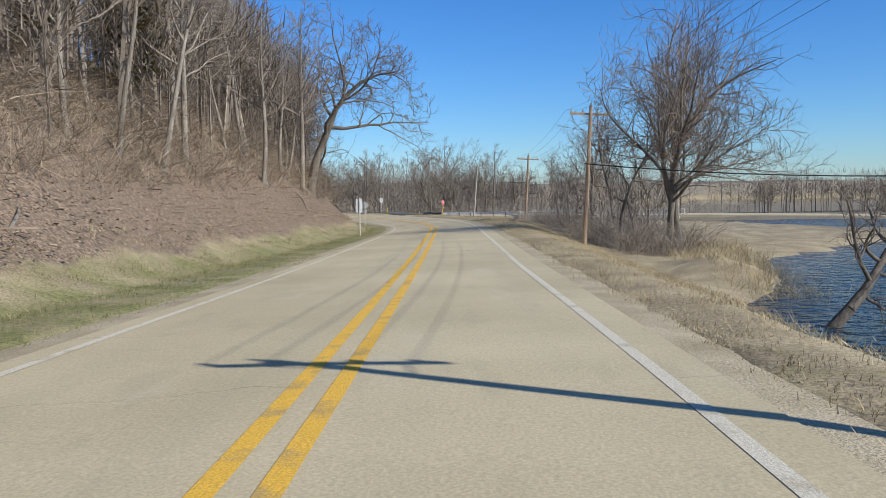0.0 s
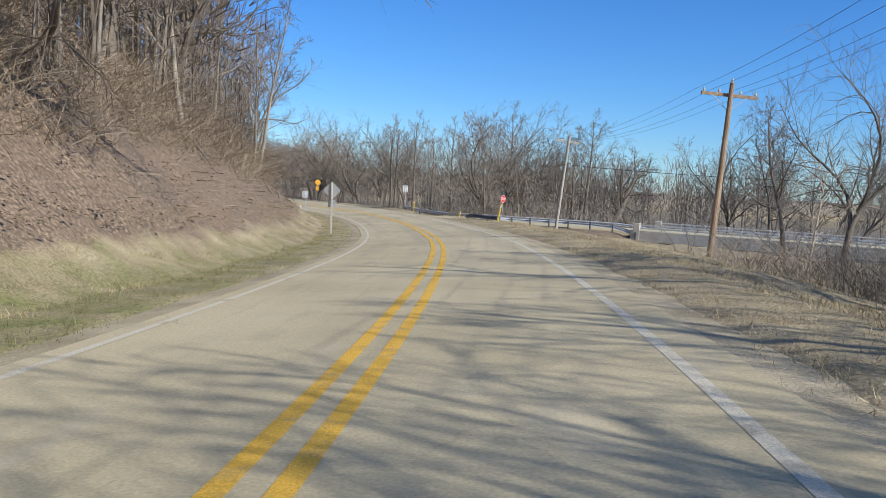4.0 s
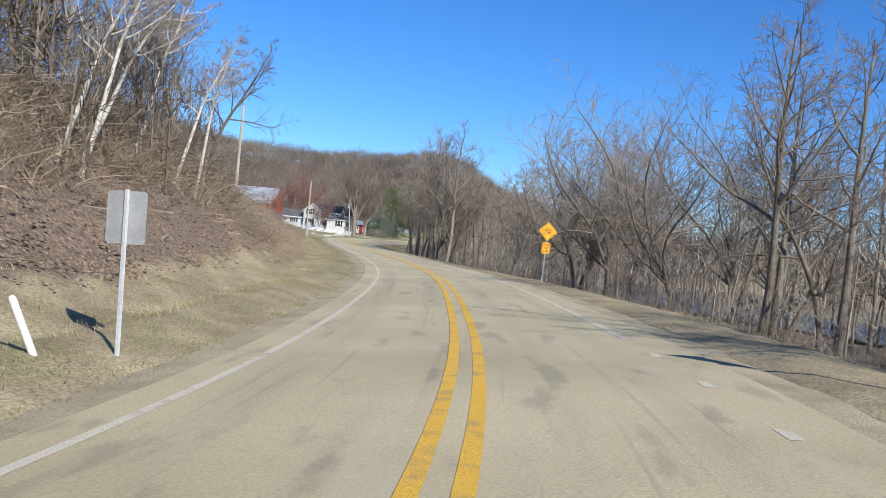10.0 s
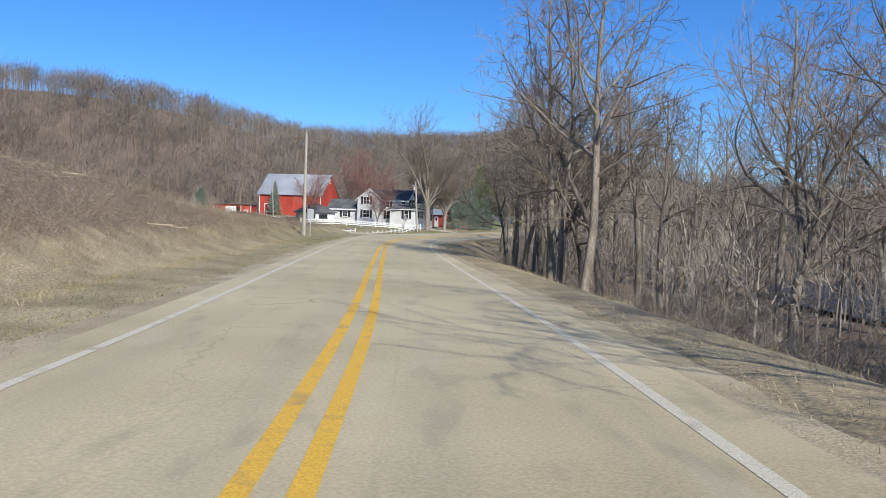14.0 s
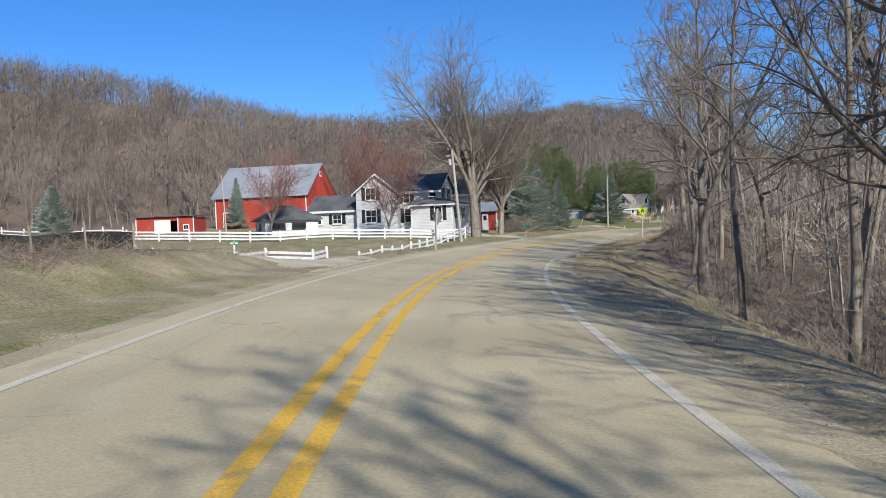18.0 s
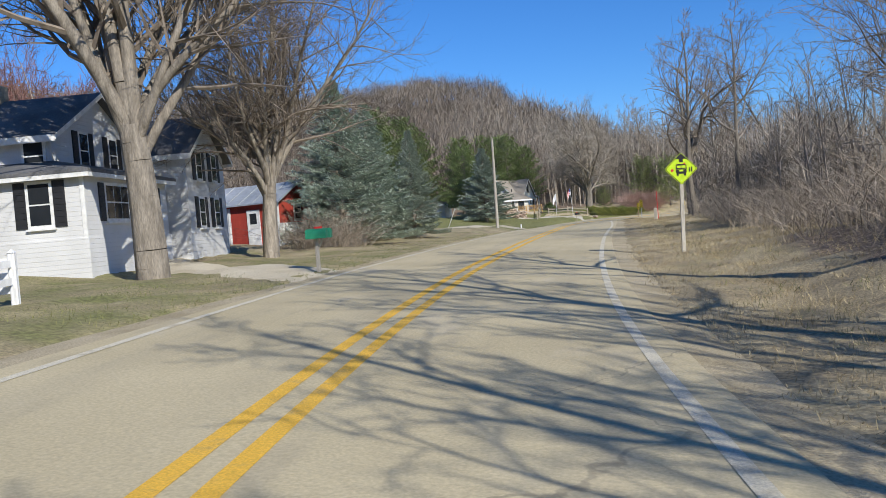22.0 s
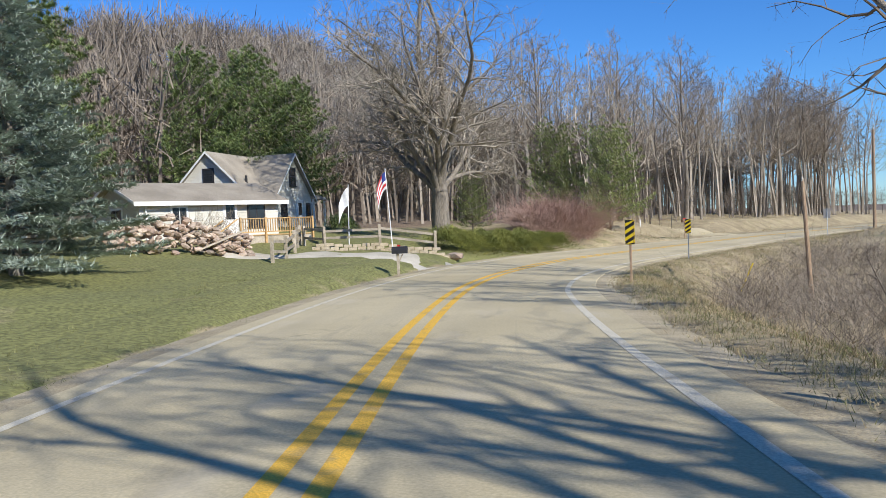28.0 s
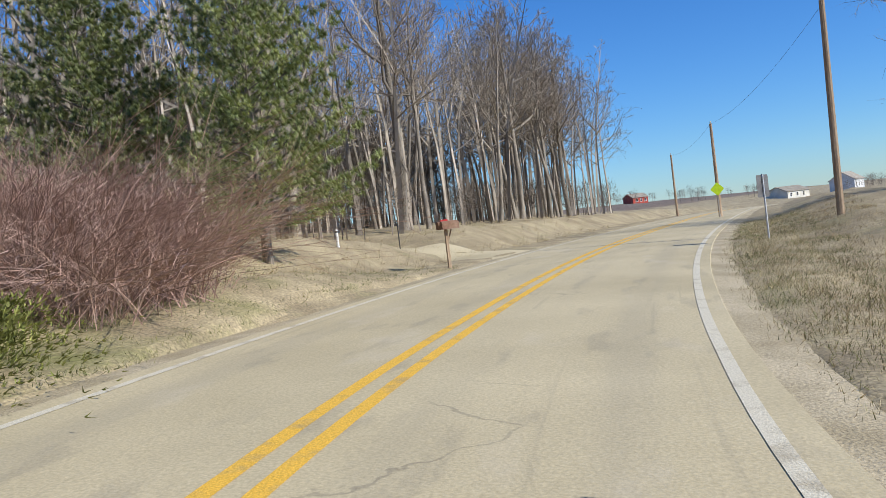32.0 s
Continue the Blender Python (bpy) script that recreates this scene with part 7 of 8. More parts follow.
# ---- the small cream house and its yard ----
CH = thing("cape_house", "small pale clapboard house with steep weathered grey roofs", "house", pose(-184.9, 407.8, -2.7, 0, 0, 5))
ma = pose(0, 0, 0, 0, 0, 90) @ pose(0, -2.8, 0)
part("wall", gabled_box(8.4, 5.6, 2.1, 2.75), CREAM, CH, m=ma)
slab_roof("roof", 8.4, 5.6, 2.75, 0.3, 0.1, TAN_SHINGLE, CH, ma @ pose(0, 0, 2.1), 0, lip=TRIM)
mb = pose(0, 1.9, 0)
part("wall", gabled_box(3.3, 5.6, 2.1, 2.72, 0), CREAM, CH, m=mb)
slab_roof("roof", 3.3, 5.6, 2.72, 0.3, 0.1, TAN_SHINGLE, CH, mb @ pose(0, 0, 2.1), 0, lip=TRIM)
window(CH, face(0, 0, 3.45, 0), 0.6, 0.75, False, frame_mat=DARK_TRIM)
window(CH, face(3.3, 4.7, 3.4, 90), 0.75, 1.05, False, frame_mat=DARK_TRIM)
window(CH, face(3.3, 3.3, 1.15, 90), 0.7, 1.0, False, frame_mat=DARK_TRIM)
window(CH, face(3.3, 6.9, 1.1, 90), 0.5, 1.1, False, frame_mat=DARK_TRIM)
d = part("door", Mesh().box(-0.45, -0.06, -0.1, 0.45, 0.02, 1.9), TRIM, CH, "white door with a tall glass", m=face(3.3, 5.55, 0, 90))
part("pane", Mesh().box(-0.24, -0.075, 0.9, 0.24, -0.062, 1.7), GLASS, d)
part("doorknob", Mesh().tube([(0.34, -0.06, 0.85), (0.34, -0.12, 0.85)], 0.03, 8), STEEL, d)
part("step", Mesh().box(3.3, 4.9, -0.6, 4.4, 6.3, -0.15, 0.03), CONCRETE, CH)
part("vent_pipe", Mesh().tube([(2.0, 1.0, 2.8), (2.0, 1.0, 3.4)], 0.08, 8), DARK_TRIM, CH)
# side porch
part("porch_roof", Mesh().add([(1.2, 7.4, 2.1), (3.6, 7.4, 2.0), (3.6, 9.6, 1.95), (1.2, 9.6, 2.1), (1.2, 7.4, 2.9), (3.4, 7.4, 2.3), (3.4, 9.6, 2.2), (1.2, 9.6, 2.5)], [(3, 2, 1, 0), (4, 5, 6, 7), (0, 1, 5, 4), (1, 2, 6, 5), (2, 3, 7, 6), (3, 0, 4, 7)]), TAN_SHINGLE, CH)
for x, y in ((3.4, 7.6), (3.4, 9.4)):
    part("porch_post", Mesh().box(x - 0.06, y - 0.06, -0.6, x + 0.06, y + 0.06, 2.02), TRIM, CH)
# low wing toward the road
WING = pose(-181.6, 397.6, -3.1, 0, 0, -24)
WG = thing("house_wing", "low cream wing with a shallow brown roof and a deck", "house", WING)
wm = pose(0, 0, 0, 0, 0, 90)
part("wall", gabled_box(8.0, 5.0, 2.0, 0.95), CREAM, WG, m=wm)
slab_roof("roof", 8.0, 5.0, 0.95, 0.45, 0.1, TAN_SHINGLE, WG, wm @ pose(0, 0, 2.0), 0, lip=TRIM)
for y, w, h in ((2.1, 0.8, 0.95), (6.6, 0.95, 1.1)):
    window(WG, face(0, y, 1.15, 90), w, h, False, panes=(2, 1), frame_mat=TRIM if y < 5 else DARK_TRIM)
window(WG, face(-2.5, 0, 1.2, 0), 1.2, 0.9, False, panes=(2, 1))
d = part("door", Mesh().box(-0.42, -0.05, 0.1, 0.42, 0.02, 1.88), TRIM, WG, "white half-glazed door", m=face(0, 5.0, 0, 90))
part("pane", Mesh().box(-0.26, -0.065, 0.95, 0.26, -0.052, 1.72), GLASS, d)
part("downspout", Mesh().tube([(0.08, 0.3, 1.9), (0.08, 0.3, -1.0)], 0.05, 8), TRIM, WG)
DK = thing("deck", "cedar-coloured wooden deck with a slatted railing and steps", "deck", WING)
for k in range(13):
    part("board", Mesh().box(0.06 + k * 0.14, 4.4, 0.02, 0.19 + k * 0.14, 9.0, 0.08), DECK_WOOD, DK)
for y in (4.45, 5.95, 7.45, 8.95):
    part("post", Mesh().box(1.82, y - 0.05, -1.4, 1.92, y + 0.05, 0.98, 0.01), DECK_WOOD, DK)
for y0, y1 in ((4.45, 5.95), (5.95, 7.45), (7.45, 8.95)):
    part("top_rail", Mesh().box(1.80, y0 + 0.05, 0.88, 1.94, y1 - 0.05, 0.93), DECK_WOOD, DK)
    part("low_rail", Mesh().box(1.84, y0 + 0.05, 0.18, 1.9, y1 - 0.05, 0.24), DECK_WOOD, DK)
    for k in range(9):
        y = y0 + 0.15 + k * (y1 - y0 - 0.3) / 8
        part("baluster", Mesh().box(1.85, y - 0.02, 0.24, 1.89, y + 0.02, 0.88), DECK_WOOD, DK)
part("skirt", Mesh().box(1.78, 4.45, -1.4, 1.82, 8.95, 0.0), GREY_WOOD, DK, "weathered lattice skirt")
for k in range(4):
    part("step", Mesh().box(0.3, 4.1 - k * 0.28, -0.12 - k * 0.18, 1.7, 4.38 - k * 0.28, -0.06 - k * 0.18), DECK_WOOD, DK)
for x in (0.3, 1.65):
    part("stair_rail", Mesh().tube([(x, 4.4, 0.9), (x, 3.2, 0.15)], 0.04, 6), DECK_WOOD, DK)
    part("post", Mesh().box(x - 0.045, 3.15, -1.4, x + 0.045, 3.25, 0.25), DECK_WOOD, DK)
# dry stone wall with a fallen plank
SW = thing("stone_wall", "rough pile of brown field stones forming a low wall", "stone wall")
bm = bmesh.new()
bmesh.ops.create_icosphere(bm, subdivisions=1, radius=0.5)
stones = []
for k in range(5):
    r = random.Random(k)
    me = bpy.data.meshes.new("stone")
    b2 = bm.copy()
    for v in b2.verts:
        v.co *= r.uniform(0.75, 1.15)
        v.co.z *= 0.7
    b2.to_mesh(me)
    b2.free()
    me.materials.append(STONE)
    stones.append(me)
bm.free()
r = random.Random(9)
for k in range(290):
    u, lay = r.random(), r.random()
    q = r.uniform(-0.45, 0.45) * (1.5 - lay)
    x, y = -178.3 + 2.6 * u + q * 0.92, 391.6 + 6.4 * u - q * 0.37
    hgt = 1.35 * (0.6 + 0.45 * math.sin(math.pi * min(1, u * 1.15)))
    ob = new("stone", r.choice(stones))
    ob.parent = SW
    ob.matrix_basis = pose(x, y, ground_z(x, y) + lay * hgt + 0.1, r.uniform(-25, 25), r.uniform(-25, 25), r.uniform(0, 360)) @ Matrix.Diagonal((r.uniform(0.34, 0.6), r.uniform(0.3, 0.5), r.uniform(0.26, 0.44), 1))
solid("fallen_plank", Mesh().box(-1.4, -0.08, -0.03, 1.4, 0.08, 0.03, 0.01), GREY_WOOD, "weathered plank leaning on the stone wall", "plank", m=pose(-175.9, 396.2, ground_z(-175.9, 396.2) + 0.75, 0, -18, 68))
# split rail fences and the block wall
rail_fence([(-172.3, 394.6), (-173.1, 397.0), (-174.2, 399.6), (-176.0, 403.2)], 1.0, (0.4, 0.8), "weathered split-rail fence along the lawn", 2.6, GREY_WOOD, 0.07, (0.035, 0.06), True, "split-rail fences")
rail_fence([(-168.8, 404.2), (-171.3, 403.0), (-173.8, 401.8), (-175.6, 402.9)], 1.05, (0.5, 0.9), "weathered split-rail fence above the block wall", 2.4, GREY_WOOD, 0.07, (0.035, 0.06), True, "split-rail fences")
BW = thing("retaining_wall", "low tan block retaining wall beside the driveway", "retaining wall")
me = Mesh().box(-0.2, -0.14, 0, 0.2, 0.14, 0.145, 0.015).data("block", BLOCK)
for lay in range(3):
    for k, (p, h) in enumerate(along([(-168.1, 403.7), (-170.8, 402.4), (-173.6, 401.0)], 0.42)):
        if lay == 2 and k < 1:
            continue
        ob = new("block", me)
        ob.parent = BW
        ob.matrix_basis = pose(p.x + (0.2 if lay % 2 else 0) * math.cos(radians(h)), p.y + (0.2 if lay % 2 else 0) * math.sin(radians(h)), ground_z(p.x, p.y) - 0.12 + lay * 0.15, 0, 0, h + rng.uniform(-1, 1))
solid("boulder", stones[2], None, "pale boulder at the end of the block wall", "boulder", m=pose(-167.7, 403.9, ground_z(-167.7, 403.9) + 0.15) @ Matrix.Diagonal((1.1, 0.7, 0.7, 1)))


def cloth(w, h, n=10, wave=0.12, droop=0.4):
    m = Mesh()
    v = [(x * w * (1 - droop * 0.35), wave * math.sin(x * 7 + z * 2) * x, -z * h - x * x * droop * w) for z in (j / 6 for j in range(7)) for x in (i / n for i in range(n + 1))]
    m.add(v, [(j * (n + 1) + i, j * (n + 1) + i + 1, (j + 1) * (n + 1) + i + 1, (j + 1) * (n + 1) + i) for j in range(6) for i in range(n)])
    return m, v


def flag_pole(x, y, high, label, lean, striped):
    t = thing("flagpole", label, "flagpole", pose(x, y, ground_z(x, y), 0, lean, 0))
    part("pole", Mesh().tube([(0, 0, -0.3), (0, 0, high)], [0.03, 0.02], 8), WHITE_VINYL, t)
    part("finial", Mesh().tube([(0, 0, high), (0, 0, high + 0.04), (0, 0, high + 0.08)], [0.02, 0.045, 0.01], 8), STEEL, t)
    m, v = cloth(0.85, 0.95 if not striped else 0.8, droop=1.1)
    mm = pose(0.02, 0, high - 0.08, 0, 0, 210)
    if not striped:
        part("flag", m, WHITE_CLOTH, t, "plain white cloth flag", mm)
    else:
        red, wht, blu = Mesh(), Mesh(), Mesh()
        for f in m.f:
            i, j = f[0] % 11, f[0] // 11
            (blu if i < 4 and j < 3 else red if j % 2 == 0 else wht).add([v[q] for q in f], [(0, 1, 2, 3)])
        fp = part("flag", red, RED_CLOTH, t, "red, white and blue striped cloth flag", mm)
        part("white_stripes", wht, WHITE_CLOTH, fp)
        part("blue_corner", blu, BLUE_CLOTH, fp)
    return t


flag_pole(-173.2, 403.3, 3.0, "thin pole with a drooping white flag", 2, False)
flag_pole(-169.7, 401.0, 4.0, "thin white pole with a drooping striped flag", -3, True)
# things far across the lawn
G2 = thing("white_garage", "long pale garage behind the pines", "garage", pose(-182.5, 387.5, -3.2, 0, 0, 25))
part("wall", gabled_box(5.4, 9, 2.0, 1.0, -5.4), CREAM, G2)
slab_roof("roof", 5.4, 9, 1.0, 0.3, 0.1, TAN_SHINGLE, G2, pose(0, 0, 2.0), -5.4, lip=TRIM)
gd = part("garage_door", Mesh().box(-3.6, -0.06, -0.4, -0.9, -0.01, 1.7), TRIM, G2)
for k in range(1, 4):
    part("panel_groove", Mesh().box(-3.55, -0.066, -0.4 + k * 0.52, -0.95, -0.061, -0.38 + k * 0.52), SIGN_BACK, gd)
CT = thing("camper_trailer", "white camper trailer parked under the trees", "trailer", pose(-207, 397, ground_z(-207, 397), 0, 0, 20))
out = [(-2.6, 0.55), (2.6, 0.55), (2.8, 1.2), (2.4, 2.4), (-2.2, 2.45), (-2.8, 1.7)]
part("body", Mesh().prism(out, -1.1, 1.1), WHITE_VINYL, CT)
part("window", Mesh().box(-1.6, -1.13, 1.5, -0.6, -1.105, 2.0).box(0.6, -1.13, 1.5, 1.6, -1.105, 2.0), GLASS, CT)
part("stripe", Mesh().box(-2.6, -1.115, 0.95, 2.6, -1.103, 1.08), SIGN_BACK, CT)
for x in (-0.45, 0.45):
    w = part("wheel", Mesh().tube([(x, -1.12, 0.32), (x, -0.92, 0.32)], 0.32, 14), DARK_TRIM, CT)
    part("rim", Mesh().tube([(x, -1.135, 0.32), (x, -1.12, 0.32)], 0.17, 10), STEEL, w)
part("hitch", Mesh().tube([(2.6, 0, 0.5), (3.8, 0, 0.45)], 0.06, 6), DULL_STEEL, CT)
TP = thing("tarped_heap", "heap under a bright blue tarpaulin", "tarpaulin", pose(-199.6, 396.0, ground_z(-199.6, 396.0), 0, 0, 30))
part("tarpaulin", Mesh().prism([(-1.9, -0.1), (1.9, -0.1), (1.7, 0.8), (1.0, 1.5), (0, 1.75), (-1.0, 1.5), (-1.7, 0.8)], -1.2, 1.6), BLUE_TARP, TP)
part("rope", Mesh().tube([(-1.93, 0.2, -0.05), (-1.05, 0.2, 1.53), (0, 0.2, 1.78), (1.05, 0.2, 1.53), (1.93, 0.2, -0.05)], 0.02, 5), GREY_WOOD, TP)
HT = thing("hoop_shelter", "white fabric hoop shelter with an open front", "shelter", pose(-193.5, 391.5, ground_z(-193.5, 391.5), 0, 0, 25))
m = Mesh()
arc = [(1.5 * math.cos(a), 1.9 * math.sin(a)) for a in (math.pi * k / 12 for k in range(13))]
for (a, b), (c, d) in zip(arc, arc[1:]):
    m.prism([(a, b - 0.2), (c, d - 0.2), (c * 0.97, d * 0.97 - 0.2), (a * 0.97, b * 0.97 - 0.2)], 0, 4.5)
part("cover", m, WHITE_VINYL, HT)
part("back_wall", Mesh().prism([(a * 0.97, b * 0.97 - 0.2) for a, b in arc], 4.4, 4.46), WHITE_VINYL, HT)
GT = thing("grey_shed", "low grey metal shed under the trees", "shed", pose(-213, 398, ground_z(-213, 398), 0, 0, 20))
part("wall", gabled_box(4.5, 5, 1.7, 1.1, -4.5), SIGN_BACK, GT)
slab_roof("roof", 4.5, 5, 1.1, 0.2, 0.08, TIN, GT, pose(0, 0, 1.7), -4.5)
# brown fallen limbs and logs on the bank
for s, d, L, a, r_ in ((121, -9.4, 3.2, 10, 0.09), (123, -10.2, 2.6, -18, 0.07), (119, -9.9, 1.8, 40, 0.06), (133, -8.8, 2.2, 25, 0.05), (61, -9.0, 2.4, 30, 0.05), (98, -10.5, 2.0, 70, 0.06), (20, -9.2, 1.8, 20, 0.05), (171, -9.8, 1.4, 5, 0.06), (24, -13, 3.0, 55, 0.06), (12, -14, 3.4, 40, 0.06), (36, -12, 2.8, 60, 0.05), (88, -12, 2.6, 45, 0.06)):
    x, y = at_road(s, d)
    head = radians(toward(s) + a)
    q = (x + math.cos(head) * L, y + math.sin(head) * L)
    m = Mesh().tube([(x, y, ground_z(x, y) + r_), ((x + q[0]) / 2 + 0.1, (y + q[1]) / 2, (ground_z(x, y) + ground_z(*q)) / 2 + r_ + 0.08), (*q, ground_z(*q) + r_ * 0.8)], [r_, r_ * 0.85, r_ * 0.5], 7)
    solid("fallen_limb", m, BARK, "bare grey fallen limb lying on the leaf-covered bank", "fallen limb", "fallen limbs")

# ---- undergrowth, grass and litter ----
def cover(name, places, models, sizes, material, label, category, seed=0, sink=0.0):
    """Many small clumps scattered over the ground, as one mesh."""
    r = np.random.RandomState(seed)
    zs = terrain(places[:, 0], places[:, 1]) - sink
    kind, turn, size = r.randint(len(models), size=len(places)), r.uniform(0, 6.283, len(places)), r.uniform(*sizes, len(places))
    pieces = []
    for k, (v, f) in enumerate(models):
        pick = kind == k
        n = int(pick.sum())
        if not n:
            continue
        c, s_, z = np.cos(turn[pick])[:, None], np.sin(turn[pick])[:, None], size[pick][:, None]
        x = (v[None, :, 0] * c - v[None, :, 1] * s_) * z + places[pick, 0][:, None]
        y = (v[None, :, 0] * s_ + v[None, :, 1] * c) * z + places[pick, 1][:, None]
        w = v[None, :, 2] * z + zs[pick][:, None]
        pieces.append((np.stack([x, y, w], 2).reshape(-1, 3), (f[None] + (np.arange(n) * len(v))[:, None, None]).reshape(-1, 3)))
    v, f = merged(pieces)
    return tagged(new(name, fast_mesh(name, v, f, material)), label, category, kind="stuff")


def leaves(seed, count=6, size=0.075, wide=0.5):
    """A few curled fallen leaves."""
    r = np.random.RandomState(seed)
    v, f = [], []
    for k in range(count):
        p, a, L = r.uniform(-wide, wide, 2), r.uniform(0, 6.28), size * r.uniform(0.6, 1.3)
        d, n = np.array([np.cos(a), np.sin(a)]), np.array([-np.sin(a), np.cos(a)])
        h = r.uniform(0.01, 0.06)
        q = [(*(p - d * L), h + r.uniform(0, 0.04)), (*(p + n * L * 0.55), h), (*(p + d * L), h + r.uniform(0, 0.05)), (*(p - n * L * 0.55), h + 0.01)]
        v += q
        f += [(4 * k, 4 * k + 1, 4 * k + 3), (4 * k + 1, 4 * k + 2, 4 * k + 3)]
    return np.array(v), np.array(f)


clumps = [stems(k, 9, 1.7, 1.0, 0.010, 0.45) for k in range(5)]
fuzz = [stems(120 + k, 15, 1.5, 1.1, 0.010, 0.6, 0.6, 8) for k in range(5)]
thin = [stems(20 + k, 7, 2.2, 0.8, 0.011, 0.28) for k in range(5)]
tuft = [blades(k, 12, 0.12, 0.42) for k in range(6)]
long_tuft = [blades(30 + k, 12, 0.6, 0.35) for k in range(5)]
litter_kinds = [leaves(k) for k in range(6)]
off_drives = lambda xy, s, d: ~(((s > 275) & (s < 292)) | ((s > 324) & (s < 334)) | ((s > 382) & (s < 396)) | ((s > 436) & (s < 448)))
cover("hillside_brush", np.vstack([scatter(41, 1250, -45, 178, -16.5, -10.9), scatter(27, 450, 20, 130, -13.5, -10.5), scatter(40, 520, 156, 199, -17.5, -11.8)]), fuzz + fuzz + clumps, (0.7, 1.5), BRUSH, "tangled leafless brush above the bank", "brush", 1)
cover("bank_brush", scatter(42, 450, 184, 278, -18, -9.0), clumps, (0.3, 0.7), BRUSH, "dry matted stalks on the low bank", "brush", 2)
cover("river_brush", np.vstack([scatter(43, 420, 47, 82, 10.6, 15), scatter(39, 300, 47, 66, 11.0, 15), scatter(162, 160, 50, 63, 13, 17), scatter(160, 380, 60, 92, 9.8, 16), scatter(161, 420, 386, 412, 12, 24), scatter(44, 1500, 138, 312, 9.3, 17), scatter(45, 300, 160, 312, 17, 28), scatter(46, 500, 404, 440, 8.8, 19), scatter(34, 620, 438, 468, 7.9, 17), scatter(47, 760, 312, 395, 9.5, 26), scatter(48, 420, 318, 348, 9.8, 17), scatter(49, 300, 340, 372, 14, 26), scatter(50, 420, 338, 374, 8.8, 16),
                                np.array([(x, y) for x, y in zip(np.random.RandomState(3).uniform(-15, 32, 260), np.random.RandomState(4).uniform(152.5, 166, 260))])]), clumps + thin, (0.55, 1.2), GREY_BRUSH, "tangled leafless brush along the foot of the verge", "brush", 3)
cover("dead_stalks", np.vstack([scatter(63, 1700, 180, 297, -17, -7.6), scatter(64, 900, 190, 285, -12, -7.6)]), clumps, (0.28, 0.62), BRUSH, "matted dead weed stalks on the bank", "weeds", 14)
cover("red_thicket", np.array([(-167.6 + 2.3 * math.cos(a) * q, 425.4 + 3.2 * math.sin(a) * q) for a, q in zip(np.random.RandomState(8).uniform(0, 6.28, 240), np.sqrt(np.random.RandomState(9).uniform(0, 1, 240)))]), [stems(60 + k, 24, 2.3, 1.1, 0.008, 0.5, 0.6, 11) for k in range(5)], (0.6, 1.3), RED_BRUSH, "dense thicket of reddish leafless stems", "shrub", 4)
cover("farm_shrub", np.array([(-151.0 + 1.6 * math.cos(a) * q, 322.6 + 1.6 * math.sin(a) * q) for a, q in zip(np.random.RandomState(18).uniform(0, 6.28, 60), np.sqrt(np.random.RandomState(19).uniform(0, 1, 60)))]), [stems(90 + k, 18, 1.7, 0.9, 0.008, 0.5) for k in range(4)], (0.9, 1.45), GREY_BRUSH, "round brown leafless shrub before the spruces", "shrub", 5)
cover("reeds", np.array([(x, y) for x, y in zip(np.random.RandomState(5).uniform(15.2, 20.5, 700), np.random.RandomState(6).uniform(36, 62, 700))]), long_tuft, (0.9, 1.9), DRY_GRASS, "tan dead reeds on the river bank", "reeds", 6)
cover("verge_grass_1", np.vstack([scatter(51, 8200, -12, 262, -7.6, -4.3), scatter(52, 5600, 262, 480, -7.6, -4.3, off_drives), scatter(37, 2600, 402, 500, 4.4, 7.6)]), tuft, (0.5, 1.1), GREEN_GRASS, "short green and straw-coloured verge grass", "grass", 7)
cover("verge_grass_2", np.vstack([scatter(53, 8200, -12, 136, 4.3, 10), scatter(54, 8200, 158, 480, 4.35, 9), scatter(38, 2600, 300, 352, 4.4, 8.0), scatter(36, 4200, 402, 490, 4.4, 8.0), scatter(35, 2400, -8, 70, 4.35, 8), scatter(55, 1500, -12, 262, -9.5, -5.3), scatter(56, 1600, 95, 140, 9, 22)]), tuft, (0.5, 1.1), DRY_GRASS, "straw-coloured dry verge grass", "grass", 8)
rough_tuft = [blades(50 + k, 16, 0.26, 0.4) for k in range(6)]
cover("rough_grass_1", np.vstack([scatter(151, 3600, 404, 500, 4.9, 9.5), scatter(152, 1500, 300, 402, 5.6, 10), scatter(158, 2000, 345, 402, 5.2, 13), scatter(153, 1800, -10, 135, 5.6, 10), scatter(156, 4200, -12, 262, -9.0, -5.9)]), rough_tuft, (0.5, 1.1), DRY_GRASS, "tufts of rough straw-coloured grass on the verge", "grass", 15)
cover("rough_grass_2", np.vstack([scatter(154, 1700, 404, 500, 4.7, 7.5), scatter(155, 500, 300, 402, 5.4, 8), scatter(157, 2400, -12, 120, -7.6, -5.4)]), rough_tuft, (0.4, 0.9), GREEN_GRASS, "tufts of rough green grass on the verge", "grass", 16)
cover("bank_grass", np.vstack([scatter(57, 900, 452, 520, -14, -6), scatter(58, 700, 262, 300, -22, -7, off_drives), scatter(59, 500, 190, 275, -10, -7.2)]), long_tuft, (0.5, 1.0), DRY_GRASS, "long dead grass on the banks", "grass", 9)
cover("leaf_litter", scatter(61, 11000, -25, 205, -18, -8.2), litter_kinds, (0.8, 1.4), LEAF, "brown fallen leaves covering the steep bank", "leaf litter", 10, 0.03)
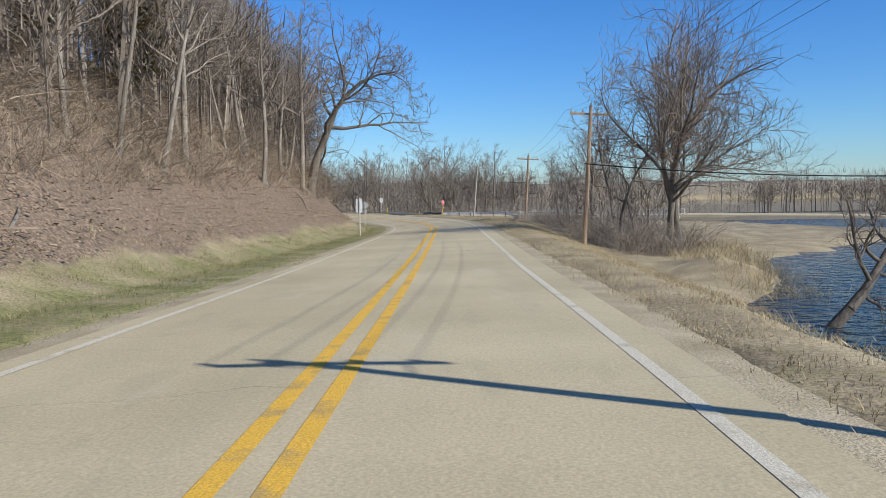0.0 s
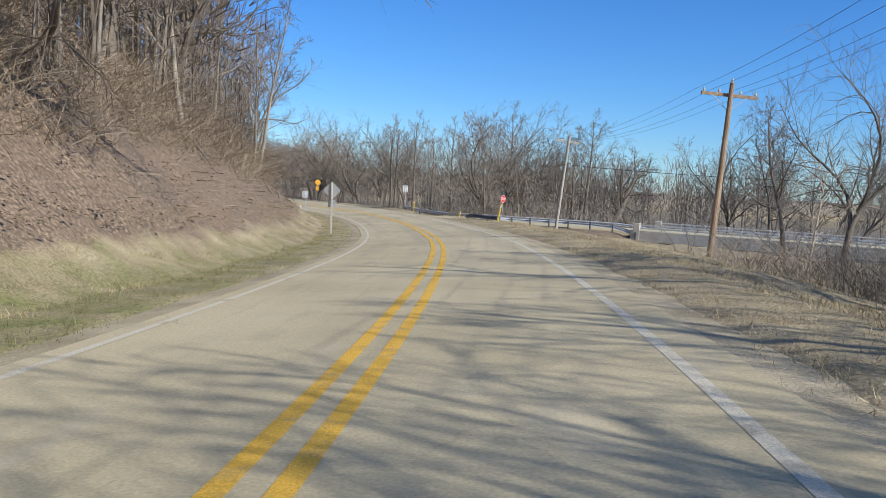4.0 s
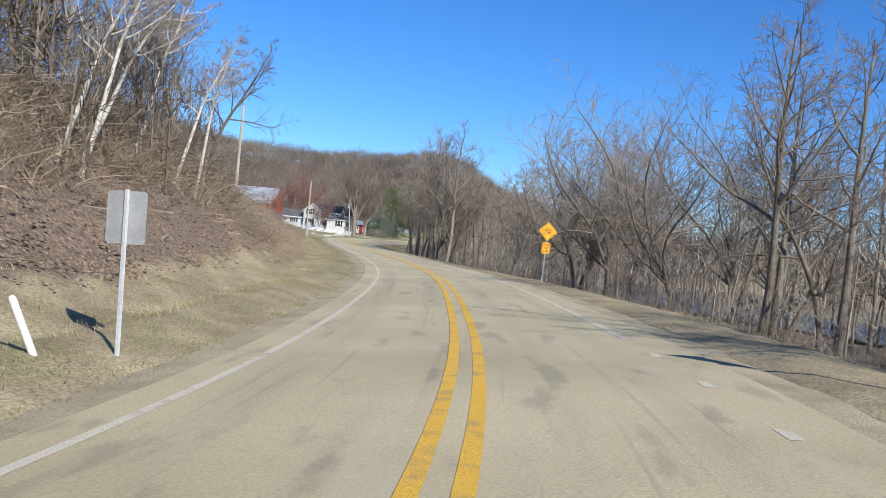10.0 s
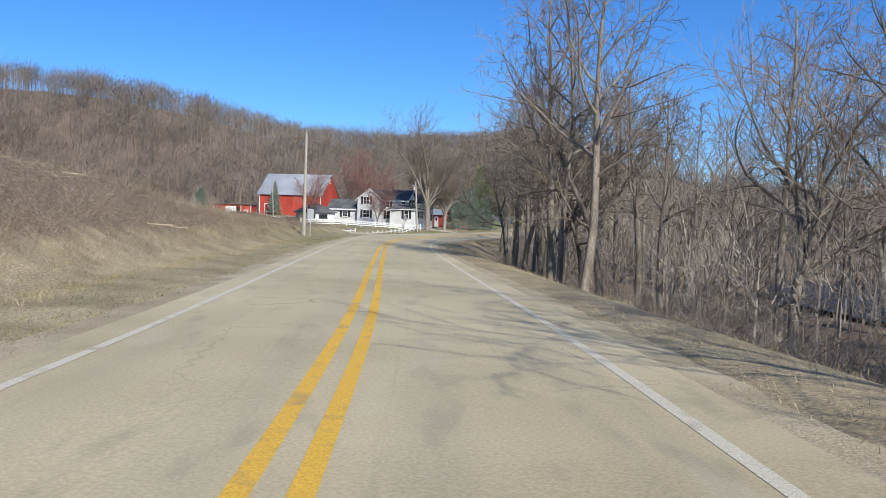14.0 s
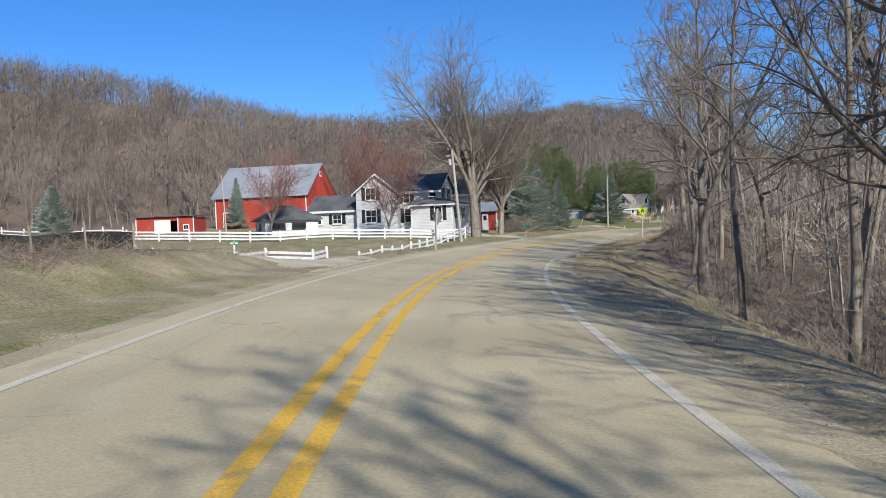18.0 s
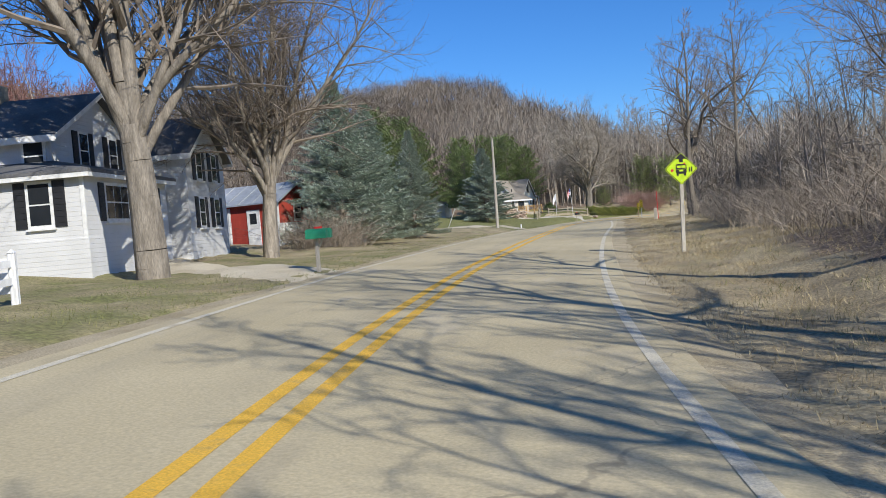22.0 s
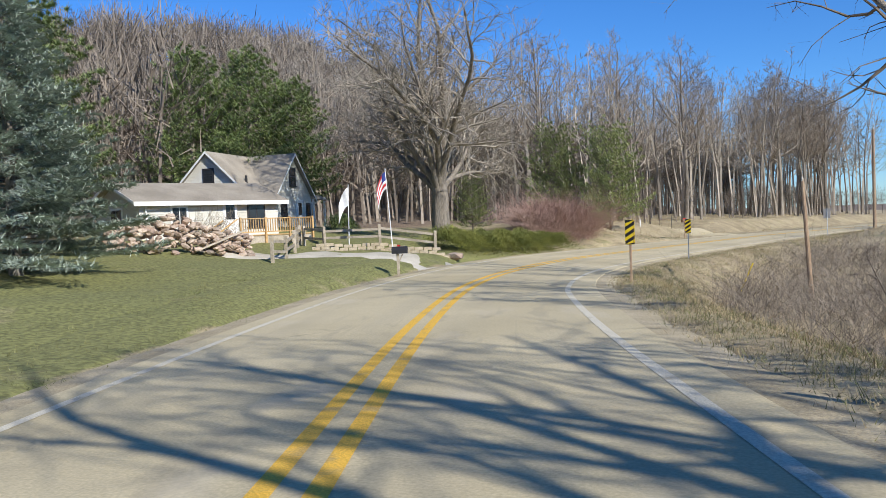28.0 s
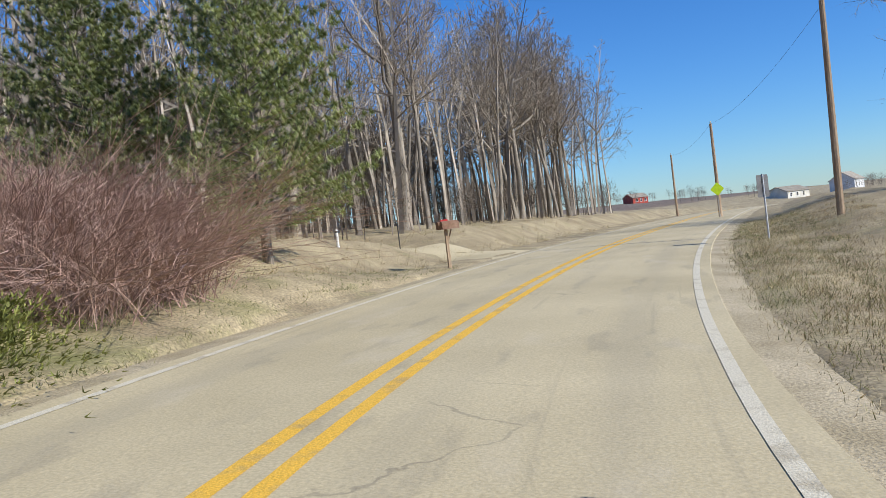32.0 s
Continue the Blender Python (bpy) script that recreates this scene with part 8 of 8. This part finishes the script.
twig_bits = [frustums([(0, 0, 0.02, 0.5, 0.1, 0.07, 0.012, 0.0), (0.2, 0.04, 0.03, 0.45, -0.15, 0.06, 0.007, 0.0)], 3), frustums([(-0.4, 0, 0.03, 0.4, 0.05, 0.06, 0.015, 0.0)], 3)]
cover("twig_litter", scatter(62, 2200, -25, 260, -18, -8.4), twig_bits, (0.7, 2.2), BRUSH, "broken twigs strewn over the bank", "twigs", 11)


def hedge(name, points, wide, high, material, label, seed, count, shrubs=2):
    """A low evergreen hedge of upswept sprays."""
    r = np.random.RandomState(seed)
    line = spline([(*p, 0) for p in points], 0.3)
    seg = []
    for _ in range(count):
        i = r.randint(len(line))
        o = r.randn(2) * wide * 0.42
        x, y = line[i, 0] + o[0], line[i, 1] + o[1]
        lump = 0.82 + 0.26 * math.sin(x * 2.3 + 1.7 * math.sin(y * 1.9)) * math.sin(y * 2.1 + 0.6)
        top = high * lump * (1 - 0.55 * min(1, (np.hypot(*o) / wide) ** 2)) * r.uniform(0.3, 1.0) ** 0.6
        d = np.array([o[0] * 0.9 + r.randn() * 0.5, o[1] * 0.9 + r.randn() * 0.5, 0.35 + 0.4 * r.rand()])
        d /= np.linalg.norm(d)
        for _ in range(3):
            w = d + r.randn(3) * 0.45
            seg.append((x, y, top, *(np.array([x, y, top]) + w / np.linalg.norm(w) * r.uniform(0.06, 0.13)), 0.017, 0.0))
    seg = np.array(seg)
    z = terrain(seg[:, 0], seg[:, 1])
    seg[:, 2] += z
    seg[:, 5] += z
    t = thing(name, label, "hedge")
    cut = np.linspace(line[0, 1], line[-1, 1], shrubs + 1)
    kind = np.clip(np.searchsorted(cut, seg[:, 1] + 0.25 * np.sin(3 * seg[:, 0])) - 1, 0, shrubs - 1)
    for k in range(shrubs):
        ob = new("shrub", fast_mesh("shrub", *slivers(seg[kind == k]), material))
        ob.parent = t
    return t


hedge("juniper_hedge", [(-168.9, 406.2), (-168.0, 410.5), (-167.2, 415.0), (-166.4, 419.0)], 1.5, 1.35, HEDGE, "spreading green juniper hedge along the road", 3, 46000, 6)
hedge("yew_bush", [(-177.0, 409.5), (-177.6, 411.5)], 1.0, 1.3, PINE, "dark clipped evergreen bush beside the house", 4, 3600)
# yucca clumps on the block wall, a wicker-brown shrub by the wing
cover("garden_plants", np.array([(-171.0, 403.0), (-172.9, 402.1), (-169.5, 403.6), (-172.2, 402.5)]), [blades(70, 40, 0.55, 0.4)], (0.8, 1.2), HEDGE, "spiky pale green garden plants above the wall", "plants", 12)
cover("weeping_shrub", np.array([(-179.7 + 0.2 * k, 400.0 + 0.35 * k) for k in range(-2, 3)]), [stems(80, 40, 1.9, 0.9, 0.010, 0.35)], (0.9, 1.2), BRUSH, "dense brown leafless shrub against the wing", "shrub", 13)
# distant buildings beyond the crest
for x, y, w, h, ma_, tn in ((-63, 790, 8, 4.4, RED_WALL, 20), (-40, 683, 13, 4, CREAM, 35), (-13, 692, 14, 6.5, SIDING, 50), (8, 670, 12, 5, BLOCK, 30)):
    t = thing("distant_house", "distant pale house among bare trees on the skyline", "house", pose(x, y, ground_z(x, y), 0, 0, tn))
    part("wall", gabled_box(w, 8, h * 0.6, h * 0.4), ma_, t)
    slab_roof("roof", w, 8, h * 0.4, 0.4, 0.15, TAN_SHINGLE, t, pose(0, 0, h * 0.6))
    for k in range(3):
        window(t, face(2 + k * w / 3.5, 0, h * 0.3), 1.0, 1.2, False)
